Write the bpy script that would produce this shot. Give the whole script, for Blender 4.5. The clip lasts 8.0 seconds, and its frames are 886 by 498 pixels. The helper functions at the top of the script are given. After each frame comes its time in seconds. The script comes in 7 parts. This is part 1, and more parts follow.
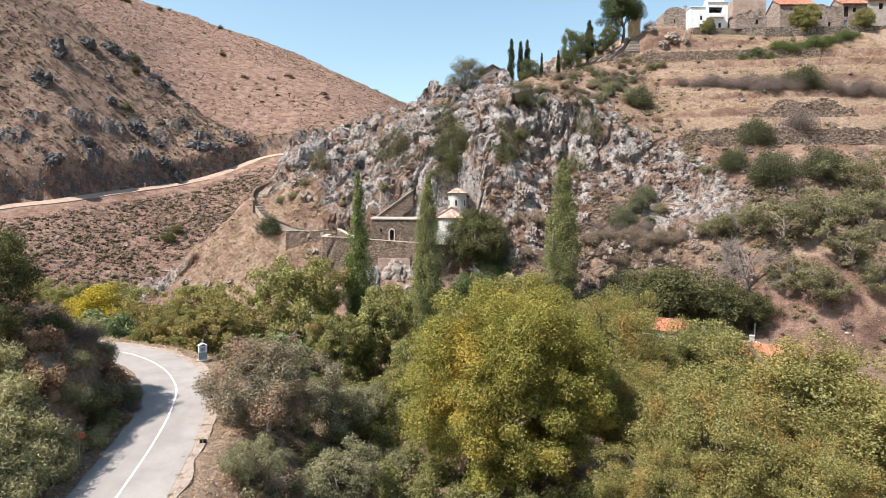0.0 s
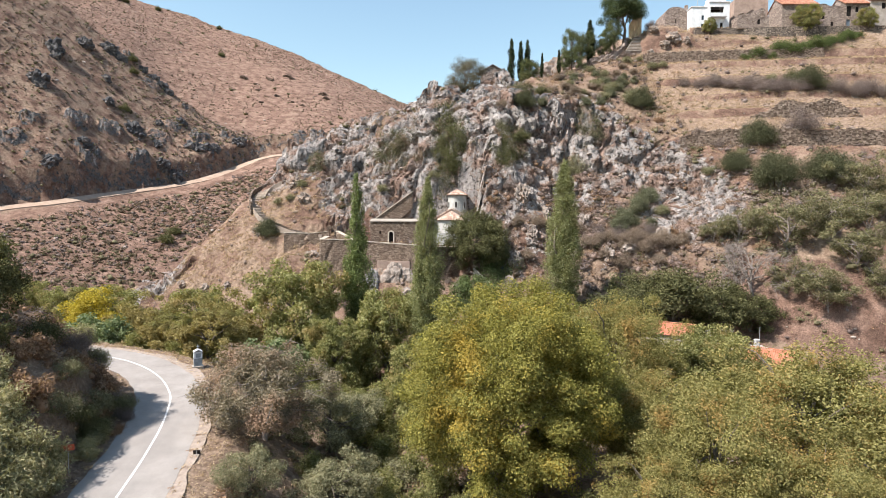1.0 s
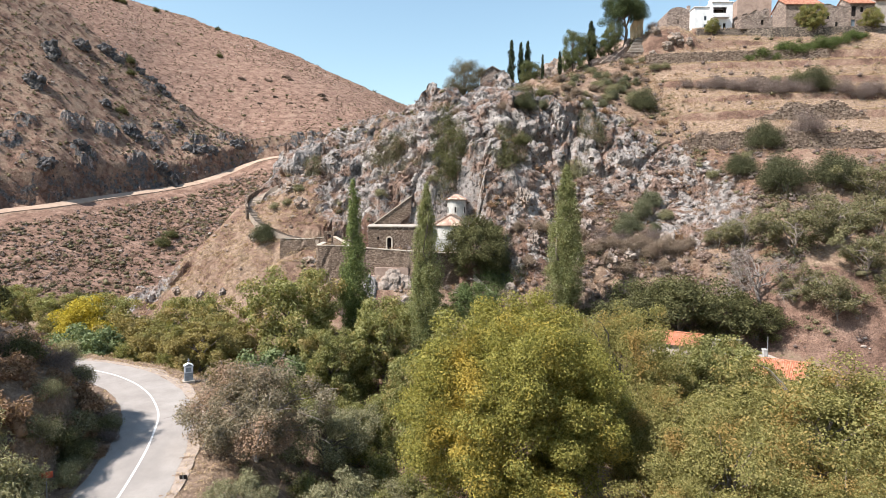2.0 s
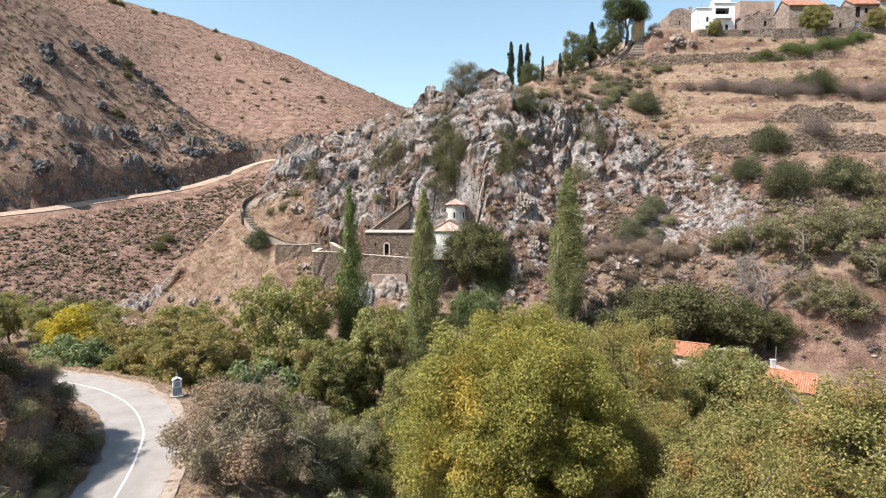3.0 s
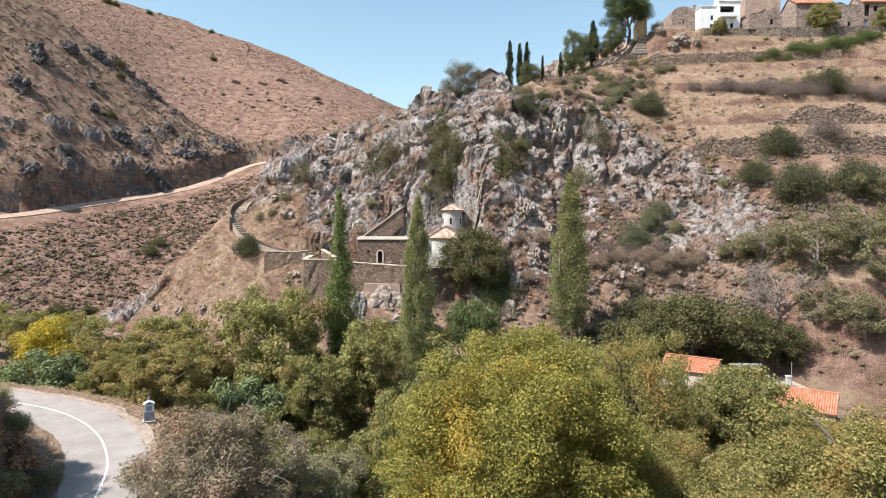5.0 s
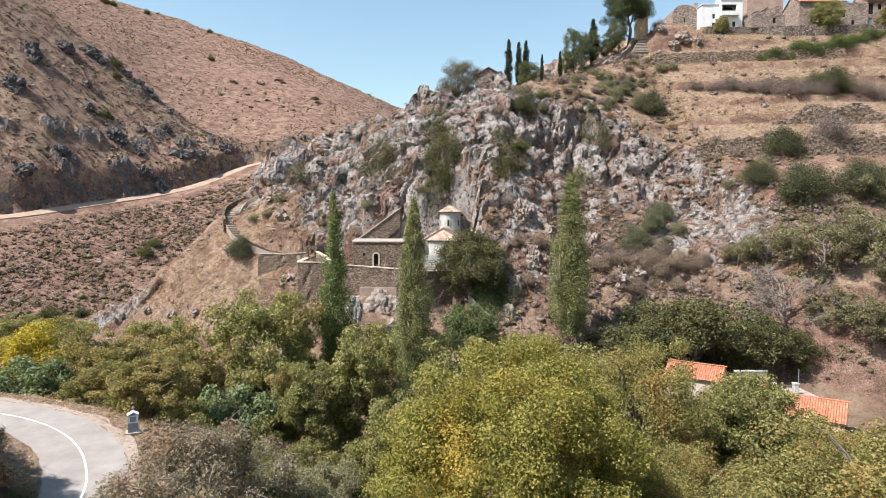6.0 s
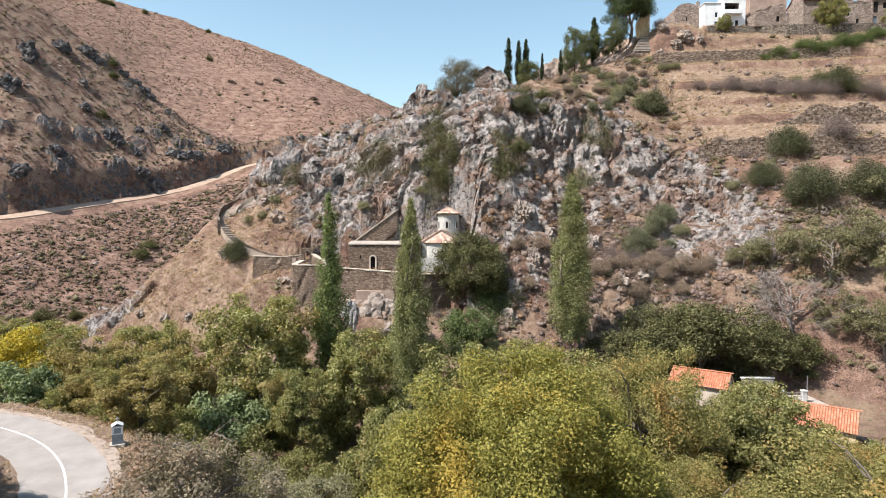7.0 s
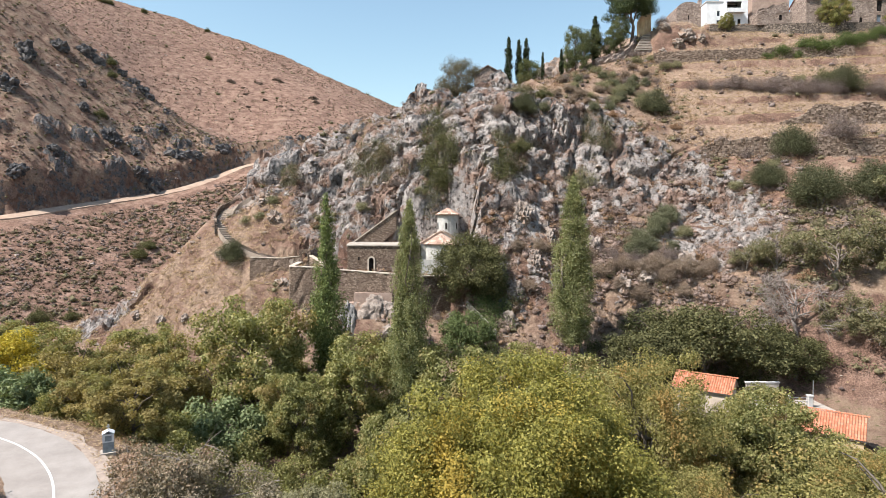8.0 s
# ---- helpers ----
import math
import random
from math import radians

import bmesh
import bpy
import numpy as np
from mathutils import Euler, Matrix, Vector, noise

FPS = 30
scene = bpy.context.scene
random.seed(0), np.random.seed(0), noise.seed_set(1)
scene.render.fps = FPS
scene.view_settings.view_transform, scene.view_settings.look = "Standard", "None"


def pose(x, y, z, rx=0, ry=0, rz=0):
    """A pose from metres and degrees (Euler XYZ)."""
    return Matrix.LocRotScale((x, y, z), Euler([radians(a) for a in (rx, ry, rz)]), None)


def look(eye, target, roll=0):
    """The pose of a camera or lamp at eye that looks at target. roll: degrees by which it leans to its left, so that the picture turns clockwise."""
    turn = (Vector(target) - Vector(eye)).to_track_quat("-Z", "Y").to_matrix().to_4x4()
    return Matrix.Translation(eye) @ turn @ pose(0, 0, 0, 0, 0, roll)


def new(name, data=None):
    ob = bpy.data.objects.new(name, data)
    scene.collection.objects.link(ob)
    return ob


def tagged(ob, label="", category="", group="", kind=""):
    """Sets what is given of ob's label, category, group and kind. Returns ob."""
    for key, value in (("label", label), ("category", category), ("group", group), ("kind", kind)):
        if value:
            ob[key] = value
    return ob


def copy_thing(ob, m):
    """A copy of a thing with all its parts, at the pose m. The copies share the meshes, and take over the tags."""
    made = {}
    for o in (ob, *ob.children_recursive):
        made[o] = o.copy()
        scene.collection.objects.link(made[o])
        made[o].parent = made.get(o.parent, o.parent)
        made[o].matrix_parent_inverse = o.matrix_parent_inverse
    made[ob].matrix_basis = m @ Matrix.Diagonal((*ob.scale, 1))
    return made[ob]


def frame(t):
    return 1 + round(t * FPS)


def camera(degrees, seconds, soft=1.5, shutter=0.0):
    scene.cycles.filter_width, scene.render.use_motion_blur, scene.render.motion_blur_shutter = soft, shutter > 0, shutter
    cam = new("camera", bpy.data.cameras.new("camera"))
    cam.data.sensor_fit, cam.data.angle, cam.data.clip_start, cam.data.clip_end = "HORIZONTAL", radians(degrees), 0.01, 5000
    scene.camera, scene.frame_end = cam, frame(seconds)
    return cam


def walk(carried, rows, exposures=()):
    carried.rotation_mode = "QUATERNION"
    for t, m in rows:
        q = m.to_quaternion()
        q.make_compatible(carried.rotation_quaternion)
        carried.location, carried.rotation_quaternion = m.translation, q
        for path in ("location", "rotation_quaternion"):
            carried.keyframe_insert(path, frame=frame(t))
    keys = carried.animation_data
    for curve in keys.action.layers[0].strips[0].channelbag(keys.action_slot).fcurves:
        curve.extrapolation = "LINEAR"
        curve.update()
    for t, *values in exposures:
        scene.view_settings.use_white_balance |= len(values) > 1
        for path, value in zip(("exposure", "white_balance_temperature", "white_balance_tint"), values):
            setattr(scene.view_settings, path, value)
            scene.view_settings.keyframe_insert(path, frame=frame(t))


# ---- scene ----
cam = camera(74.0, 8.0, 0.7)
PATH = [
    (0, (-0.000, 0.000, 14.300), (-0.185, 49.951, 12.088), 0.42),
    (0.5, (-0.019, 0.376, 14.370), (-0.194, 50.320, 12.021), 0.39),
    (1, (-0.074, 1.216, 14.605), (-0.210, 51.168, 12.418), 0.37),
    (1.5, (-0.053, 2.249, 15.055), (-0.179, 52.201, 12.856), 0.31),
    (3, (0.112, 5.482, 16.135), (0.045, 55.441, 14.115), 0.16),
    (3.5, (0.161, 6.601, 16.407), (0.129, 56.562, 14.423), 0.12),
    (4, (0.257, 7.703, 16.601), (0.248, 57.665, 14.674), 0.11),
    (4.5, (0.371, 8.755, 16.789), (0.394, 58.717, 14.857), 0.12),
    (6, (0.806, 11.791, 17.260), (0.917, 61.755, 15.351), 0.10),
    (6.5, (0.933, 12.804, 17.328), (1.066, 62.768, 15.426), 0.12),
    (7, (1.005, 13.753, 17.506), (1.154, 63.717, 15.631), 0.11),
    (7.5, (1.105, 14.562, 17.708), (1.262, 64.532, 16.002), 0.16),
    (8, (1.085, 14.950, 17.756), (1.241, 64.913, 15.841), 0.11),
]
walk(cam, [(t, look(e, a, r)) for t, e, a, r in PATH], [(0, 1.05), (3, 1.07), (4.5, 1.0), (8, 0.99)])

# ---- sky and sun ----
SUN = Vector((-0.54, -0.28, 0.79)).normalized()
sky_world = bpy.data.worlds.new("sky_world")
scene.world = sky_world
sky_world.use_nodes = True
wn = sky_world.node_tree.nodes
sky = wn.new("ShaderNodeTexSky")
sky.sky_type, sky.sun_disc = "NISHITA", False
sky.sun_elevation = math.asin(SUN.z)
sky.sun_rotation = math.atan2(SUN.x, SUN.y)
sky.altitude, sky.air_density, sky.dust_density, sky.ozone_density = 300, 1.4, 0.8, 0.0
haze = wn.new("ShaderNodeMix")
haze.data_type, haze.blend_type = "RGBA", "MULTIPLY"
haze.inputs[0].default_value, haze.inputs[7].default_value = 1.0, (0.97, 1.03, 1.0, 1)
sky_world.node_tree.links.new(sky.outputs[0], haze.inputs[6])
sky_world.node_tree.links.new(haze.outputs[2], wn["Background"].inputs[0])
wn["Background"].inputs[1].default_value = 0.098
lamp = bpy.data.lights.new("sun", "SUN")
lamp.energy, lamp.angle, lamp.color = 5.0, radians(0.53), (1.0, 0.94, 0.885)
sun = new("sun", lamp)
sun.matrix_world = look(SUN * 300, (0, 0, 0))


# ---- materials ----
class Nodes:
    """Short hand for building a node material."""

    def __init__(self, name, rough=0.85, spec=0.2):
        self.m = bpy.data.materials.new(name)
        self.m.use_nodes = True
        self.t = self.m.node_tree
        self.b = self.t.nodes["Principled BSDF"]
        self.b.inputs["Roughness"].default_value = rough
        self.b.inputs["Specular IOR Level"].default_value = spec
        self.pos = self.t.nodes.new("ShaderNodeTexCoord").outputs["Object"]

    def link(self, a, b):
        self.t.links.new(a, b)

    def put(self, sock, v):
        if hasattr(v, "is_output"):
            self.t.links.new(v, sock)
        else:
            sock.default_value = (*v, 1) if isinstance(v, tuple) and len(v) == 3 and len(sock.default_value) == 4 else v

    def noise(self, scale, detail=4, rough=0.6, vec=None, stretch=None):
        n = self.t.nodes.new("ShaderNodeTexNoise")
        n.inputs["Scale"].default_value, n.inputs["Detail"].default_value, n.inputs["Roughness"].default_value = scale, detail, rough
        self.link(self.scaled(stretch) if stretch else (vec or self.pos), n.inputs["Vector"])
        return n.outputs["Fac"]

    def scaled(self, stretch):
        n = self.t.nodes.new("ShaderNodeMapping")
        n.inputs["Scale"].default_value = stretch
        self.link(self.pos, n.inputs["Vector"])
        return n.outputs[0]

    def cell(self, scale, feature="F1", stretch=None, out="Distance"):
        n = self.t.nodes.new("ShaderNodeTexVoronoi")
        n.feature = feature
        n.inputs["Scale"].default_value = scale
        self.link(self.scaled(stretch) if stretch else self.pos, n.inputs["Vector"])
        return n.outputs[out]

    def ramp(self, fac, *stops):
        n = self.t.nodes.new("ShaderNodeValToRGB")
        e = n.color_ramp.elements
        while len(e) < len(stops):
            e.new(0.5)
        for k, (p, c) in enumerate(stops):
            e[k].position, e[k].color = p, (c, c, c, 1) if isinstance(c, (int, float)) else (*c, 1)
        self.put(n.inputs[0], fac)
        return n.outputs[0]

    def mix(self, fac, a, b, kind="MIX"):
        n = self.t.nodes.new("ShaderNodeMix")
        n.data_type, n.blend_type = "RGBA", kind
        self.put(n.inputs[0], fac), self.put(n.inputs[6], a), self.put(n.inputs[7], b)
        return n.outputs[2]

    def math(self, op, a, b=0.0):
        n = self.t.nodes.new("ShaderNodeMath")
        n.operation = op
        self.put(n.inputs[0], a), self.put(n.inputs[1], b)
        return n.outputs[0]

    def attr(self, name):
        n = self.t.nodes.new("ShaderNodeAttribute")
        n.attribute_name = name
        return n.outputs["Fac"]

    def island(self):
        return self.t.nodes.new("ShaderNodeNewGeometry").outputs["Random Per Island"]

    def bump(self, height, strength=0.5, distance=0.05):
        n = self.t.nodes.new("ShaderNodeBump")
        n.inputs["Strength"].default_value, n.inputs["Distance"].default_value = strength, distance
        self.put(n.inputs["Height"], height)
        self.link(n.outputs[0], self.b.inputs["Normal"])

    def done(self, col):
        self.put(self.b.inputs["Base Color"], col)
        return self.m


def leaf_material(name, dark, mid, light, odd=None, odd_share=0.0, glow=0.35, patch=0.25):
    """Leaves that differ one by one, with patches of another tint through the crown."""
    n = Nodes(name, 0.68, 0.14)
    c = n.ramp(n.island(), (0.0, dark), (0.5, mid), (1.0, light))
    if odd:
        where = n.ramp(n.math("ADD", n.noise(patch, 2, 0.5), n.math("MULTIPLY", n.island(), 0.14)), (0.68 - odd_share, 0.0), (0.80 - odd_share, 1.0))
        c = n.mix(n.math("MULTIPLY", where, 0.8), c, odd)
    c = n.mix(0.5, c, n.ramp(n.noise(0.5, 3), (0.3, 0.9), (0.7, 1.5)), "MULTIPLY")
    n.put(n.b.inputs["Base Color"], c)
    tr = n.t.nodes.new("ShaderNodeBsdfTranslucent")
    n.put(tr.inputs[0], n.mix(1.0, c, (1.0, 1.0, 0.55), "MULTIPLY"))
    mx = n.t.nodes.new("ShaderNodeMixShader")
    mx.inputs[0].default_value = glow
    n.link(n.b.outputs[0], mx.inputs[1]), n.link(tr.outputs[0], mx.inputs[2])
    n.link(mx.outputs[0], n.t.nodes["Material Output"].inputs[0])
    return n.m


def ground_material():
    n = Nodes("ground", 0.95, 0.1)
    med, fine = n.noise(0.22, 6, 0.65), n.noise(1.7, 6, 0.7)
    grit = n.noise(6.0, 4, 0.7)
    soil = n.ramp(med, (0.30, (0.115, 0.069, 0.052)), (0.5, (0.215, 0.135, 0.102)), (0.7, (0.33, 0.22, 0.173)))
    soil = n.mix(0.8, soil, n.ramp(grit, (0.32, 0.4), (0.68, 1.5)), "MULTIPLY")
    soil = n.mix(0.7, soil, n.ramp(n.noise(0.8, 5, 0.7), (0.35, 0.6), (0.65, 1.3)), "MULTIPLY")
    straw = n.ramp(fine, (0.28, (0.138, 0.093, 0.066)), (0.5, (0.265, 0.188, 0.137)), (0.72, (0.415, 0.307, 0.226)))
    straw = n.mix(0.45, straw, n.ramp(n.noise(9.0, 3, 0.7, stretch=(1.0, 1.0, 0.6)), (0.3, 0.5), (0.7, 1.4)), "MULTIPLY")
    green = n.ramp(fine, (0.3, (0.05, 0.05, 0.022)), (0.7, (0.12, 0.105, 0.05)))
    dry = n.math("ADD", n.attr("dry"), n.math("MULTIPLY", n.math("SUBTRACT", med, 0.5), 1.6))
    c = n.mix(n.ramp(dry, (0.38, 0.0), (0.62, 1.0)), soil, straw)
    damp = n.math("ADD", n.attr("lush"), n.math("MULTIPLY", n.math("SUBTRACT", fine, 0.5), 1.2))
    c = n.mix(n.ramp(damp, (0.42, 0.0), (0.6, 1.0)), c, green)
    # bare limestone: pale grey, darker and bluer where lichen and water have stained it, rust in the joints
    stain = n.noise(0.20, 8, 0.72, stretch=(1.0, 1.0, 0.45))
    pale = n.ramp(n.noise(0.6, 8, 0.72), (0.30, (0.165, 0.146, 0.136)), (0.43, (0.405, 0.362, 0.338)), (0.62, (0.64, 0.588, 0.555)))
    dark = n.ramp(n.noise(1.0, 8, 0.72), (0.3, (0.032, 0.036, 0.040)), (0.7, (0.155, 0.160, 0.166)))
    stain = n.math("ADD", stain, n.math("MULTIPLY", n.attr("weathered"), 0.2))
    rock = n.mix(n.ramp(stain, (0.55, 0.0), (0.63, 0.85)), pale, dark)
    earth = n.ramp(n.noise(1.1, 6, 0.7), (0.3, (0.20, 0.125, 0.094)), (0.7, (0.42, 0.282, 0.217)))
    rock = n.mix(n.ramp(n.noise(0.3, 7, 0.7), (0.485, 0.0), (0.57, 0.92)), rock, earth)
    # crack noise darkens the rock colour as painted crevice shadow, and feeds the bump
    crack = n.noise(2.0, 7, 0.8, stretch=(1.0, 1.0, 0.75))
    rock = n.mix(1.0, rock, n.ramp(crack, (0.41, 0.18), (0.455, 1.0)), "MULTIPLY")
    where = n.math("ADD", n.attr("rock"), n.math("MULTIPLY", n.math("SUBTRACT", n.noise(0.42, 6, 0.7), 0.5), 1.5))
    where = n.ramp(where, (0.44, 0.0), (0.56, 1.0))
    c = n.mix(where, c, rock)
    h = n.math("ADD", n.math("MULTIPLY", n.noise(1.1, 8, 0.75), 1.0), n.math("MULTIPLY", grit, 0.35))
    h = n.math("ADD", h, n.math("MULTIPLY", n.math("MULTIPLY", where, n.ramp(crack, (0.3, 0.0), (0.55, 1.0))), 0.7))
    n.bump(h, 1.0, 0.5)
    return n.done(c)


M = {}
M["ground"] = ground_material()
n = Nodes("asphalt", 0.9, 0.2)
c = n.ramp(n.noise(0.5, 5, 0.6), (0.3, (0.228, 0.204, 0.187)), (0.7, (0.308, 0.280, 0.258)))
c = n.mix(0.5, c, n.ramp(n.noise(14.0, 3, 0.7), (0.3, 0.75), (0.7, 1.2)), "MULTIPLY")
c = n.mix(n.ramp(n.noise(0.12, 4, 0.6, stretch=(1.0, 0.35, 1.0)), (0.5, 0.0), (0.62, 0.5)), c, (0.19, 0.175, 0.165))
n.bump(n.noise(30, 3), 0.3, 0.01)
M["asphalt"] = n.done(c)
n = Nodes("road_paint", 0.7)
M["paint"] = n.done(n.ramp(n.noise(6, 5, 0.7), (0.35, (0.40, 0.38, 0.36)), (0.55, (0.68, 0.67, 0.65))))
n = Nodes("dirt_road", 0.95, 0.1)
M["dirt"] = n.done(n.ramp(n.noise(0.35, 6, 0.65), (0.3, (0.27, 0.19, 0.143)), (0.7, (0.39, 0.297, 0.23))))
n = Nodes("bark", 0.9, 0.1)
n.bump(n.noise(5, 6, 0.7, stretch=(1, 1, 0.25)), 0.8, 0.05)
M["bark"] = n.done(n.ramp(n.noise(3, 6, 0.7, stretch=(1, 1, 0.3)), (0.3, (0.07, 0.055, 0.045)), (0.7, (0.20, 0.17, 0.14))))
n = Nodes("pale_bark", 0.9, 0.1)
M["twig"] = n.done(n.ramp(n.noise(2, 5), (0.3, (0.14, 0.115, 0.10)), (0.7, (0.30, 0.26, 0.235))))

M["walnut_leaf"] = leaf_material("walnut_leaf", (0.112, 0.113, 0.033), (0.235, 0.222, 0.060), (0.37, 0.325, 0.098), (0.44, 0.32, 0.075), 0.055, 0.46, 0.3)
M["broad_leaf"] = leaf_material("broad_leaf", (0.125, 0.120, 0.043), (0.225, 0.208, 0.076), (0.345, 0.305, 0.13), (0.38, 0.235, 0.09), 0.06, 0.45, 0.3)
M["poplar_leaf"] = leaf_material("poplar_leaf", (0.09, 0.103, 0.044), (0.188, 0.196, 0.086), (0.335, 0.335, 0.18), (0.25, 0.25, 0.115), 0.0, 0.4)
M["green_leaf"] = leaf_material("green_leaf", (0.108, 0.113, 0.040), (0.212, 0.212, 0.083), (0.345, 0.325, 0.155), (0.32, 0.235, 0.11), 0.08, 0.42)
M["rust_leaf"] = leaf_material("rust_leaf", (0.15, 0.122, 0.053), (0.275, 0.222, 0.09), (0.41, 0.33, 0.15), (0.20, 0.20, 0.078), 0.12, 0.4)
M["fig_leaf"] = leaf_material("fig_leaf", (0.075, 0.098, 0.044), (0.145, 0.180, 0.085), (0.26, 0.295, 0.16), None, 0, 0.3)
M["olive_leaf"] = leaf_material("olive_leaf", (0.092, 0.089, 0.048), (0.182, 0.172, 0.096), (0.30, 0.28, 0.172), None, 0, 0.22)
M["carob_leaf"] = leaf_material("carob_leaf", (0.046, 0.047, 0.02), (0.09, 0.09, 0.039), (0.165, 0.158, 0.077), None, 0, 0.28)
M["pear_leaf"] = leaf_material("pear_leaf", (0.11, 0.094, 0.066), (0.215, 0.182, 0.127), (0.34, 0.285, 0.205), (0.30, 0.19, 0.135), 0.12, 0.28)
M["ivy_leaf"] = leaf_material("ivy_leaf", (0.055, 0.055, 0.03), (0.11, 0.105, 0.06), (0.185, 0.17, 0.105), (0.16, 0.12, 0.075), 0.05, 0.25)
M["cypress_leaf"] = leaf_material("cypress_leaf", (0.012, 0.02, 0.009), (0.028, 0.04, 0.017), (0.055, 0.07, 0.03), None, 0, 0.1)
M["yellow_leaf"] = leaf_material("yellow_leaf", (0.220, 0.176, 0.022), (0.374, 0.297, 0.039), (0.495, 0.396, 0.077), None, 0, 0.4)
M["terrace_straw"] = leaf_material("terrace_straw", (0.30, 0.215, 0.145), (0.40, 0.30, 0.21), (0.48, 0.37, 0.27), None, 0, 0.3)
M["bleached_grass"] = leaf_material("bleached_grass", (0.40, 0.29, 0.19), (0.52, 0.40, 0.28), (0.62, 0.50, 0.37), None, 0, 0.3)
M["almond_leaf"] = leaf_material("almond_leaf", (0.082, 0.078, 0.038), (0.155, 0.146, 0.078), (0.27, 0.245, 0.14), (0.17, 0.125, 0.09), 0.10, 0.3, 0.12)
M["dark_poplar_leaf"] = leaf_material("dark_poplar_leaf", (0.07, 0.092, 0.034), (0.135, 0.168, 0.062), (0.25, 0.285, 0.125), None, 0, 0.35)
M["broom_leaf"] = leaf_material("broom_leaf", (0.162, 0.151, 0.081), (0.297, 0.277, 0.155), (0.486, 0.446, 0.270), (0.33, 0.25, 0.15), 0.06, 0.35, 0.5)
M["scrub_green"] = leaf_material("scrub_green", (0.07, 0.063, 0.035), (0.13, 0.115, 0.065), (0.215, 0.19, 0.115), None, 0, 0.22)
M["scrub_grey"] = leaf_material("scrub_grey", (0.098, 0.074, 0.067), (0.165, 0.128, 0.117), (0.245, 0.197, 0.18), None, 0, 0.18)
M["scrub_dusk"] = leaf_material("scrub_dusk", (0.060, 0.042, 0.028), (0.105, 0.076, 0.05), (0.165, 0.125, 0.085), None, 0, 0.2)
M["scrub_brown"] = leaf_material("scrub_brown", (0.145, 0.086, 0.055), (0.235, 0.146, 0.094), (0.34, 0.228, 0.148), None, 0, 0.22)
M["scrub_mauve"] = leaf_material("scrub_mauve", (0.13, 0.092, 0.075), (0.22, 0.16, 0.132), (0.32, 0.24, 0.205), None, 0, 0.2)
M["dry_grass"] = leaf_material("dry_grass", (0.23, 0.162, 0.107), (0.34, 0.248, 0.166), (0.45, 0.345, 0.242), None, 0, 0.3)


# ---- mesh building ----
class Buf:
    """Gathers vertices and faces, then makes one mesh."""

    def __init__(self):
        self.v, self.q, self.t, self.n = [], [], [], 0

    def add(self, v, q=None, t=None):
        v = np.asarray(v, float).reshape(-1, 3)
        if q is not None and len(q):
            self.q.append(np.asarray(q, int) + self.n)
        if t is not None and len(t):
            self.t.append(np.asarray(t, int) + self.n)
        self.v.append(v)
        self.n += len(v)
        return self

    def mesh(self, name, material, smooth=False):
        me = bpy.data.meshes.new(name)
        v = np.concatenate(self.v) if self.v else np.zeros((0, 3))
        q = np.concatenate(self.q).reshape(-1, 4) if self.q else np.zeros((0, 4), int)
        t = np.concatenate(self.t).reshape(-1, 3) if self.t else np.zeros((0, 3), int)
        me.vertices.add(len(v))
        me.vertices.foreach_set("co", v.astype(np.float32).ravel())
        loops = np.r_[q.ravel(), t.ravel()].astype(np.int32)
        me.loops.add(len(loops))
        me.loops.foreach_set("vertex_index", loops)
        me.polygons.add(len(q) + len(t))
        me.polygons.foreach_set("loop_start", np.r_[np.arange(len(q)) * 4, 4 * len(q) + np.arange(len(t)) * 3].astype(np.int32))
        me.polygons.foreach_set("use_smooth", np.full(len(q) + len(t), smooth, bool))
        me.update(calc_edges=True)
        if material:
            me.materials.append(material)
        return me


def part_of(name, buf, material, parent=None, label="", smooth=False):
    ob = new(name, buf.mesh(name, material, smooth))
    ob.parent = parent
    return tagged(ob, label) if label else ob


def tube(buf, pts, radii, segs=6):
    """A tapered round limb along pts."""
    pts, radii = np.asarray(pts, float), np.asarray(radii, float)
    t = np.gradient(pts, axis=0)
    t /= np.linalg.norm(t, axis=1)[:, None] + 1e-9
    ref = np.where(np.abs(t[:, 2:3]) > 0.9, np.array([[1.0, 0, 0]]), np.array([[0, 0, 1.0]]))
    a = np.cross(t, ref)
    a /= np.linalg.norm(a, axis=1)[:, None] + 1e-9
    b = np.cross(t, a)
    ang = np.arange(segs) * 2 * math.pi / segs
    ring = pts[:, None] + radii[:, None, None] * (np.cos(ang)[None, :, None] * a[:, None] + np.sin(ang)[None, :, None] * b[:, None])
    i = np.arange(len(pts) - 1)[:, None] * segs + np.arange(segs)[None]
    j = np.arange(len(pts) - 1)[:, None] * segs + (np.arange(segs)[None] + 1) % segs
    buf.add(ring.reshape(-1, 3), np.stack([i, j, j + segs, i + segs], -1).reshape(-1, 4))


def ico_faces():
    """Corners and faces of an icosahedron."""
    g = (1 + 5 ** 0.5) / 2
    v = np.array([(0, a, b * g) for a in (-1, 1) for b in (-1, 1)] + [(a, b * g, 0) for a in (-1, 1) for b in (-1, 1)] + [(a * g, 0, b) for a in (-1, 1) for b in (-1, 1)], float)
    v /= np.linalg.norm(v[0])
    f = [(i, j, k) for i in range(12) for j in range(i + 1, 12) for k in range(j + 1, 12)
         if max(np.linalg.norm(v[i] - v[j]), np.linalg.norm(v[j] - v[k]), np.linalg.norm(v[i] - v[k])) < 1.2]
    return v, np.array([t if np.dot(np.cross(v[t[1]] - v[t[0]], v[t[2]] - v[t[0]]), v[t[0]]) > 0 else t[::-1] for t in f])


def unit(v):
    return v / (np.linalg.norm(v, axis=-1, keepdims=True) + 1e-9)


